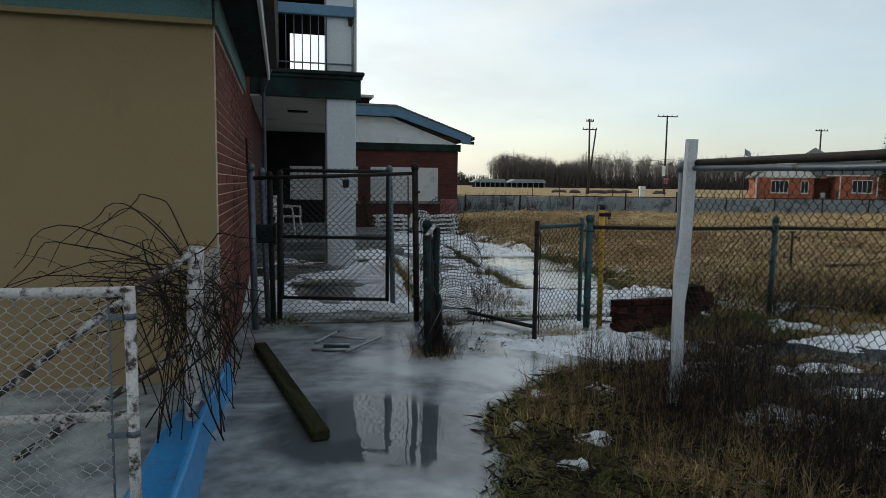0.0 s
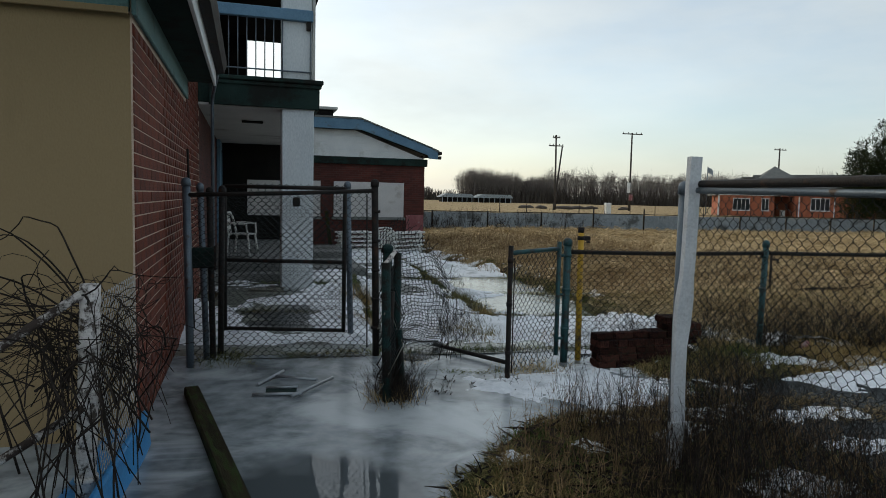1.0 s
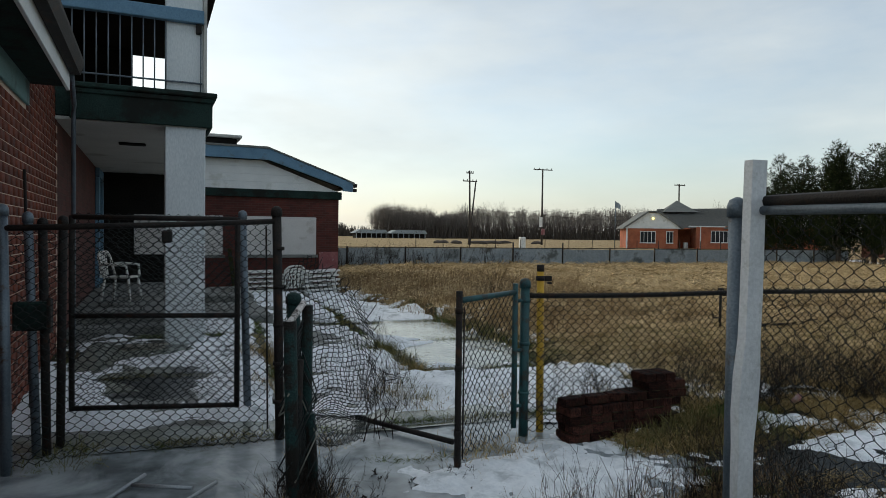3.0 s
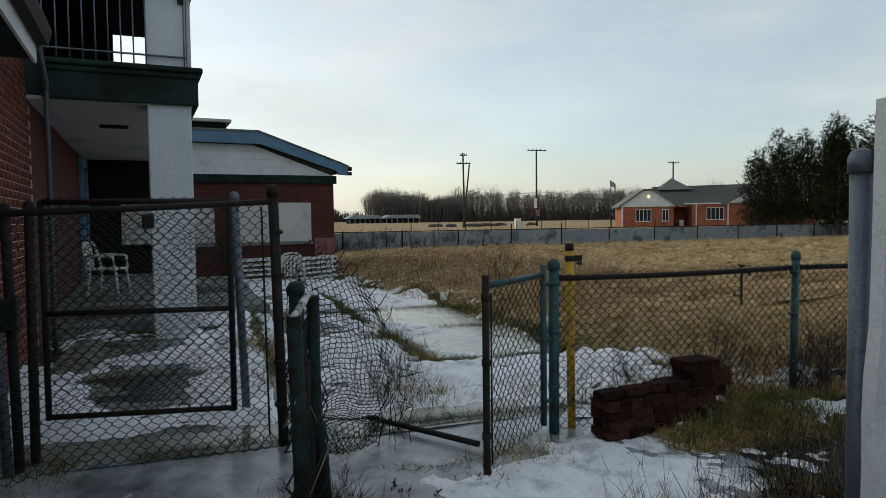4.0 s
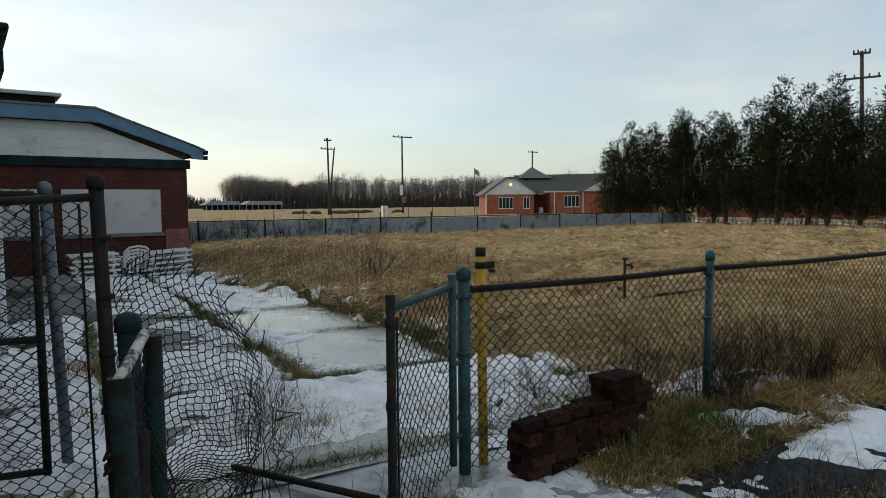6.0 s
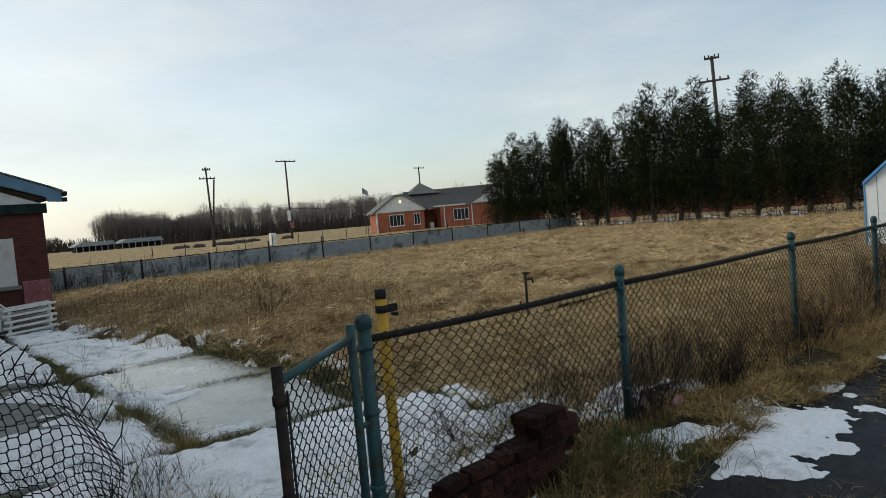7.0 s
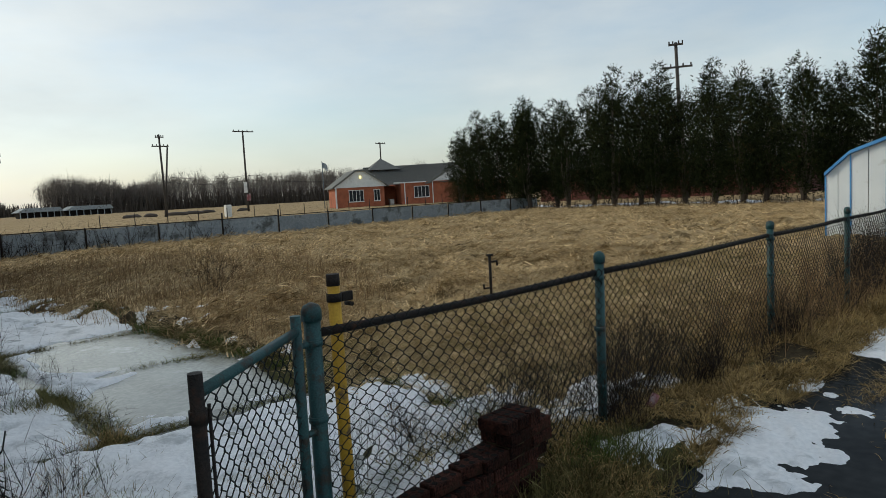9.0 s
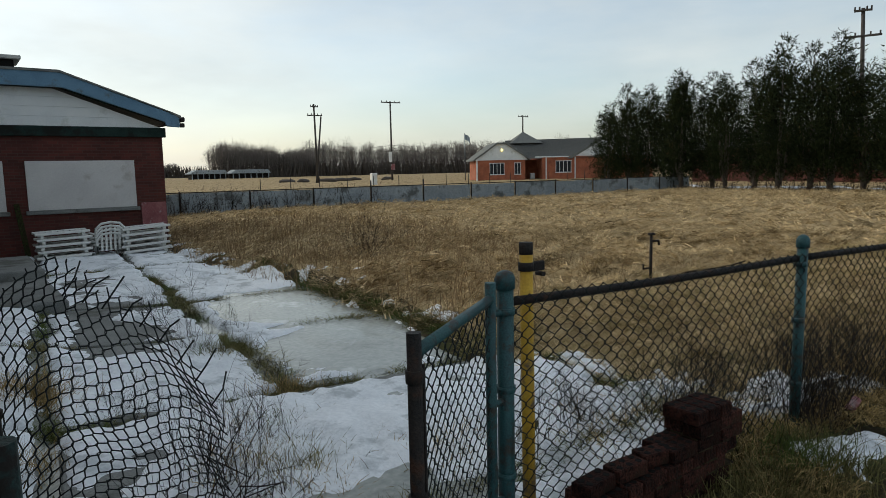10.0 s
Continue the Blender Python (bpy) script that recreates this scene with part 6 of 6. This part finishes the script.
for i in range(25):
    y = 37.6 - 1.53 * i
    x = float(np.interp(y, [0, 10, 31, 38], [39.2, 39.0, 38.4, 37.6])) + _r.uniform(-0.6, 0.7)
    s = float(np.interp(y, [0, 6, 12, 16, 21, 25.5, 27.5, 30, 33, 35.6, 37.6], [1.0, 1.03, 0.98, 0.93, 0.95, 0.99, 0.93, 0.99, 0.93, 0.88, 0.82])) * _r.choice((0.90, 0.96, 1.0, 1.02))
    src = evergreens[(i * 7 + i // 3) % 5]
    m = pose(x, y + _r.uniform(-0.3, 0.3), 0.0, _r.uniform(-1.5, 1.5), _r.uniform(-1.5, 1.5), _r.uniform(0, 360))
    if i < 5:
        src = evergreens[i]
        src.matrix_basis = m
        src.scale = (s, s, s)
    else:
        ob = copy_thing(src, m)
        ob.scale = (s, s, s * _r.uniform(0.97, 1.04))
# low growth under the row
_p = scatter(1500, 37, 40.5, -1, 38, 51)
brush("hedge_brush", _p, 0.5, M["twig"], "dead undergrowth beneath the evergreens", 52, 0.03, 5, 0.3)
snow_strip = tagged(sheet("snow", np.arange(40.2, 44, 0.3), np.arange(0, 36, 0.3), lambda x, y: 0.12 + 0.25 * fbm(x * 0.6, y * 0.6, 71) + 0 * x, M["snow"], lambda x, y, z: z > 0.02), "snow lying behind the evergreens", "snow", kind="stuff")

# red house half hidden behind the evergreens
red_house = thing("red_house", "dark red brick house behind the evergreens", "house")
part("wall", box((56, 20, -0.2), (66, 45, 3.1), 0.02), M["brick_far"], red_house)
part("roof", prism([(55.3, 3.1), (66.7, 3.1), (61, 5.2)], 19.5, 45.5), M["shingle"], red_house)
for y in (23, 28, 33, 38.5):
    w = part("window", box((55.95, y, 1.0), (56.02, y + 1.2, 2.2), 0.01), M["glass"], red_house)

# ---- orange brick building across the road ----
OY = 80.0
lodge = thing("brick_lodge", "low orange brick building with grey roof and white gable", "building")
part("wing_wall", box((53.9, OY, -0.3), (62.0, OY + 9, 2.9), 0.02), M["brick_orange"], lodge)
part("main_wall", box((62.0, OY + 4.0, -0.3), (64.9, OY + 12, 2.9), 0.02), M["brick_orange"], lodge)
part("right_wall", box((64.9, OY, -0.3), (84.0, OY + 12, 3.3), 0.02), M["brick_orange"], lodge)
part("gable", prism([(53.5, 2.9), (62.4, 2.9), (60.4, 4.5), (58.6, 5.1), (57.2, 5.1), (55.6, 4.1)], OY - 0.12, OY - 0.005), M["white"], lodge, "white gable siding")
part("wing_roof", prism([(53.2, 2.82), (53.2, 3.0), (57.2, 5.35), (58.8, 5.35), (62.8, 3.0), (62.8, 2.82), (58.6, 5.15), (57.3, 5.15)], OY - 0.4, OY + 9), M["shingle"], lodge)
part("right_gable", prism([(69.9, 3.3), (84.0, 3.3), (76.9, 6.4)], OY - 0.12, OY - 0.005), M["white"], lodge, "white gable siding")
part("right_rake", prism([(69.0, 2.95), (76.9, 6.75), (76.9, 6.35), (69.8, 2.95)], OY - 0.3, OY - 0.13), M["shingle"], lodge)
bm = bmesh.new()
_q = [bm.verts.new(p) for p in ((58.5, OY + 0.6, 3.0), (77.0, OY - 0.5, 3.1), (82, OY + 7, 6.2), (60, OY + 7, 5.9))]
bm.faces.new(_q)
bmesh.ops.solidify(bm, geom=bm.faces[:], thickness=0.15)
part("main_roof", bm, M["shingle"], lodge)
bm = bmesh.new()
_a = [bm.verts.new(p) for p in ((60.6, OY + 5, 5.4), (66.4, OY + 5, 5.4), (66.4, OY + 10, 5.4), (60.6, OY + 10, 5.4))]
_t = bm.verts.new((63.4, OY + 7.5, 7.2))
for k in range(4):
    bm.faces.new((_a[k], _a[(k + 1) % 4], _t))
part("cupola_roof", bm, M["shingle"], lodge)
for x0, x1, z0, z1 in ((56.0, 58.4, 0.95, 2.45), (60.2, 61.2, 0.95, 2.45), (67.2, 69.8, 1.1, 2.6)):
    w = part("window", box((x0, OY - 0.03, z0), (x1, OY + 0.02, z1), 0.01), M["glass"], lodge)
    part("frame", box((x0 - 0.1, OY - 0.07, z0 - 0.12), (x1 + 0.1, OY - 0.035, z0), 0.01), M["white"], w)
    part("frame", box((x0 - 0.1, OY - 0.07, z1), (x1 + 0.1, OY - 0.035, z1 + 0.08), 0.01), M["white"], w)
    nb = 4 if x1 - x0 > 2 else 2
    for k in range(nb + 1):
        xx = x0 + (x1 - x0) * k / nb
        part("muntin", box((xx - 0.04, OY - 0.06, z0), (xx + 0.04, OY - 0.032, z1), 0.005), M["white"], w)
part("corner_board", box((53.7, OY - 0.1, -0.2), (53.95, OY, 2.9), 0.01), M["white"], lodge)
part("downpipe", box((65.45, OY - 0.12, 0), (65.6, OY - 0.005, 3.2), 0.01), M["white"], lodge)
part("downpipe", box((70.4, OY - 0.12, 0), (70.55, OY - 0.005, 3.2), 0.01), M["white"], lodge)
part("eave_board", box((63.6, OY - 0.3, 3.15), (69.3, OY - 0.15, 3.32), 0.01), M["white"], lodge)
part("flood_lamp", tube([(58.0, OY - 0.25, 4.3), (58.0, OY - 0.14, 4.3)], 0.16, 8), M["lamp"], lodge, "lit yellow lamp on the gable")
LODGE = pose(55.1, OY, 0, 0, 0, -27) @ Matrix.Diagonal((0.84, 1, 1, 1)) @ pose(-54, -OY, 0)
lodge.matrix_basis = LODGE
bin_ = tagged(part("bin", box((63.3, OY + 1.5, -0.1), (64.0, OY + 2.2, 1.0), 0.08), M["plastic"]), "pale bin in the entrance", "bin")
bin_.matrix_basis = LODGE


# ---- utility poles, flag, wires ----
def pole(x, y, h, arms, lean=0.0, label="weathered wooden utility pole with crossarm"):
    p = thing("utility_pole", label, "pole", "utility poles", at=(x, y, 0))
    part("shaft", tube([(0, 0, -0.5), (lean, 0, h)], [0.19, 0.13], 8), M["pole"], p)
    for z, half in arms:
        part("crossarm", box((lean * z / h - half, -0.22, z - 0.08), (lean * z / h + half, -0.10, z + 0.08), 0.01), M["pole"], p)
        for s in (-0.9, -0.4, 0.4, 0.9):
            part("insulator", tube([(lean * z / h + s * half, -0.16, z + 0.08), (lean * z / h + s * half, -0.16, z + 0.30)], 0.06, 6), M["pole"], p)
    return p


pA = pole(39.1, 100.0, 12.0, ((11.6, 0.6), (10.3, 1.2)), -0.2)
part("brace_pole", tube([(-0.2, 0.3, -0.5), (1.0, 0.3, 10.2)], [0.16, 0.12], 8), M["pole"], pA)
pB = pole(53.4, 103.0, 13.2, ((13.0, 1.8),))
part("route_sign", box((-0.35, -0.45, 1.9), (0.35, -0.40, 2.9), 0.02), M["graffiti"], pB, "small red and white sign")
part("banner", box((-0.7, -0.42, 3.2), (-0.1, -0.36, 4.9), 0.02), M["plastic"], pB)
pC = pole(89.2, 113.0, 12.6, ((12.3, 1.3),))
pD = pole(57.1, 30.2, 13.3, ((13.1, 0.6), (11.2, 1.25)), -0.4)
pD.matrix_basis = pose(57.1, 30.2, 0, 0, 0, -64)
wires = tagged(new("overhead_wires"), "thin black overhead wires between poles", "wire", kind="stuff")
for z in (5.2, 6.0):
    bm = bmesh.new()
    for a, b in (((39.1, 99.8), (53.4, 102.8)), ((53.4, 102.8), (92.0, 111.8))):
        zz = min(z, 11.8) if a[0] < 50 else z
        add_tube(bm, [(a[0] + (b[0] - a[0]) * k / 10, a[1] + (b[1] - a[1]) * k / 10, zz - 4 * 0.5 * (k / 10) * (1 - k / 10)) for k in range(11)], 0.025 if z < 10 else 0.012, 3)
    part("wire", bm, M["dark_pipe"], wires)
flag = thing("flagpole", "thin flagpole with a limp grey flag", "flagpole")
part("mast", tube([(55.6, 84, 0), (55.6, 84, 6.9)], 0.06, 6), M["grey_pipe"], flag)
bm = bmesh.new()
_f = [[bm.verts.new((55.66 + 0.9 * u / 5, 84 + 0.12 * math.sin(u * 1.7), 6.8 - 0.8 * v / 4 - 0.5 * (u / 5) ** 1.2)) for u in range(6)] for v in range(5)]
for v in range(4):
    for u in range(5):
        bm.faces.new((_f[v][u], _f[v][u + 1], _f[v + 1][u + 1], _f[v + 1][u]))
part("flag_cloth", bm, M["far_wall"], flag)

# road, far fence line, boulders and cabinets across the road
road = tagged(part("road", box((-300, 66, -0.05), (400, 73, 0.045)), M["concrete"]), "grey road beyond the privacy fence", "road", kind="structure")
_r = random.Random(8)
for i in range(26):
    far_post = tagged(part("far_fence_post", tube([(18 + i * 2.6, 58, -0.1), (18 + i * 2.6, 58, 1.3)], 0.035, 5), M["dark_pipe"]), "thin dark fence post by the road", "post", "roadside posts")
for x, y, w in ((37.5, 110, 1.8), (41.0, 112, 1.3), (44.5, 110, 2.6), (49, 114, 2.2), (52, 116, 2.0), (57, 112, 1.6)):
    bm = bmesh.new()
    bmesh.ops.create_icosphere(bm, subdivisions=2, radius=1)
    for v in bm.verts:
        v.co = Vector((v.co.x * w * 0.8, v.co.y * 0.6, v.co.z * 0.42)) * (1 + 0.3 * (noise.noise(v.co * 2 + Vector((x, y, 0)))))
    ob = tagged(part("cut_log", bm, M["bark"]), "dark cut log lying across the road", "log", "logs by the road")
    ob.location = (x, y, 0.3)
tagged(part("utility_cabinet", box((36.6, 75.5, -0.1), (37.3, 76.1, 1.5), 0.05), M["plastic"]), "pale roadside utility cabinet", "cabinet")

# ---- barns and woods on the skyline ----
for x0, x1 in ((50.0, 63.0), (64.5, 79.0)):
    b = thing("stable", "long low open stable with a pale metal roof", "barn", "far stables")
    # solid near-black block, coloured as the shaded inside of the open front
    part("wall", box((x0 + 0.5, 255.5, -0.2), (x1 - 0.5, 262, 2.0), 0.05), M["black"], b)
    part("roof", prism([(x0 - 0.6, 2.0), (x1 + 0.3, 2.0), (x1 - 0.8, 3.4), (x0 + 2.0, 3.4)], 254.6, 263), M["far_wall"], b)
    for k in range(7):
        xx = x0 + 0.6 + (x1 - x0 - 1.2) * k / 6
        part("post", box((xx - 0.12, 254.9, -0.2), (xx + 0.12, 255.2, 2.0), 0.02), M["far_wall"], b)
_rs = np.random.RandomState(77)


def bare_wood(name, n, x0, x1, y0, y1, hfun, seed, label, width=0.22):
    rs = np.random.RandomState(seed)
    x, y = rs.uniform(x0, x1, n), rs.uniform(y0, y1, n)
    H = hfun(x) * rs.uniform(0.72, 1.05, n)
    base = np.column_stack([x, y, np.zeros(n) - 0.2])
    d = unit(np.column_stack([rs.normal(0, 0.05, (n, 2)), np.ones(n)]))
    B, D, L, W = [base], [d], [H], [np.full(n, width * 1.5)]
    for k in range(36):
        t = rs.uniform(0.2, 0.8, n)
        az = rs.uniform(0, 2 * np.pi, n)
        out = rs.uniform(0.15, 0.75, n)
        dd = unit(np.column_stack([np.cos(az) * out, np.sin(az) * out, np.ones(n)]))
        p = base + d * (H * t)[:, None]
        l = H * (1.02 - t) * rs.uniform(0.55, 1.0, n) * (1 - 0.25 * out)
        B.append(p), D.append(dd), L.append(l), W.append(np.full(n, width * 0.36))
        for q in range(3):
            s = rs.uniform(0.4, 0.95, n)
            B.append(p + dd * (l * s)[:, None]), D.append(unit(dd + rs.normal(0, 0.45, (n, 3)))), L.append(l * rs.uniform(0.18, 0.42, n)), W.append(np.full(n, width * 0.26))
    return tagged(strips(name, np.concatenate(B), np.concatenate(D), np.concatenate(L), np.concatenate(W), M["far_twig"], 0.03, seed=seed + 1, segs=1), label, "woods", kind="stuff")


bare_wood("bare_woods", 320, 66, 112, 278, 305, lambda x: 14.2 + 1.4 * np.sin(x * 0.11), 300, "leafless winter woods on the skyline")
bare_wood("bare_woods", 560, 112, 320, 278, 320, lambda x: 16.6 + 1.0 * np.sin(x * 0.07), 302, "dense leafless winter woods on the skyline")
bare_wood("bare_woods", 300, -80, 78, 420, 470, lambda x: 9.0 + 1.5 * np.sin(x * 0.09), 304, "distant low dark tree line", 0.4)
bare_wood("bare_tree", 2, 84, 88, 96, 99, lambda x: 8.5 + 0 * x, 306, "bare spreading tree behind the brick building", 0.09)
# dark undergrowth in the woods
_p = scatter(9000, 64, 320, 276, 292, 60)
_base = np.column_stack([_p, np.zeros(len(_p))])
tagged(strips("woods_thicket", _base, unit(np.column_stack([_rs.normal(0, 0.2, (len(_p), 2)), np.ones(len(_p))])), _rs.uniform(2.0, 9.5, len(_p)), _rs.uniform(0.25, 0.6, len(_p)), M["bark"], 0.05, seed=61), "dark thicket at the foot of the woods", "woods", kind="stuff")
_p = scatter(2600, -90, 90, 418, 424, 62)
_base = np.column_stack([_p, np.zeros(len(_p))])
tagged(strips("woods_thicket", _base, unit(np.column_stack([_rs.normal(0, 0.2, (len(_p), 2)), np.ones(len(_p))])), _rs.uniform(3.0, 8.0, len(_p)), _rs.uniform(0.6, 1.6, len(_p)), M["bark"], 0.05, seed=63), "dark thicket on the horizon", "woods", kind="stuff")

# ---- brickwork of the side wall: single bricks by the corner, the rest joined ----
COURSE, LEN = 0.083, 0.225


def brick_block(length):
    v = np.array([(x, y, z) for x in (0, 0.017) for y in (0, length - 0.0015) for z in (0, COURSE - 0.009)], float)
    return v


bm = box((0, 0, 0), (0.017, LEN - 0.0015, COURSE - 0.009), 0.002)
brick_face = bpy.data.meshes.new("brick")
bm.to_mesh(brick_face)
bm.free()
brick_face.materials.append(M["brick_each"])
_cf = np.array([(0, 1, 3, 2), (4, 6, 7, 5), (0, 4, 5, 1), (2, 3, 7, 6), (0, 2, 6, 4), (1, 5, 7, 3)])
_vs, _fs, _count = [], [], 0
_r = random.Random(21)
for c in range(-1, 40):
    z = c * COURSE
    for k in range(-1, 29):
        y, length = 3.386 + k * LEN + (c % 2) * LEN / 2, LEN
        if y < 3.38:
            if c % 2 == 0:
                continue
            y, length = 3.386, LEN / 2
        if y > 9.36 or (z > 2.72 and y < 7.2):
            continue
        x = -0.0125 + _r.uniform(-0.0015, 0.0015)
        if 3.38 < y < 4.9 and 0.4 < z < 2.6 and _count < 290 and length == LEN:
            b = new("brick", brick_face)
            b.parent = wall_side
            b.matrix_basis = Matrix.Translation((x, y, z))
            _count += 1
        else:
            _fs.append(_cf + 8 * len(_vs))
            _vs.append(brick_block(length) + (x, y, z))
rest = fast_mesh("brick_courses", np.concatenate(_vs), np.concatenate(_fs), M["brick"], wall_side)
rest["kind"] = "stuff"
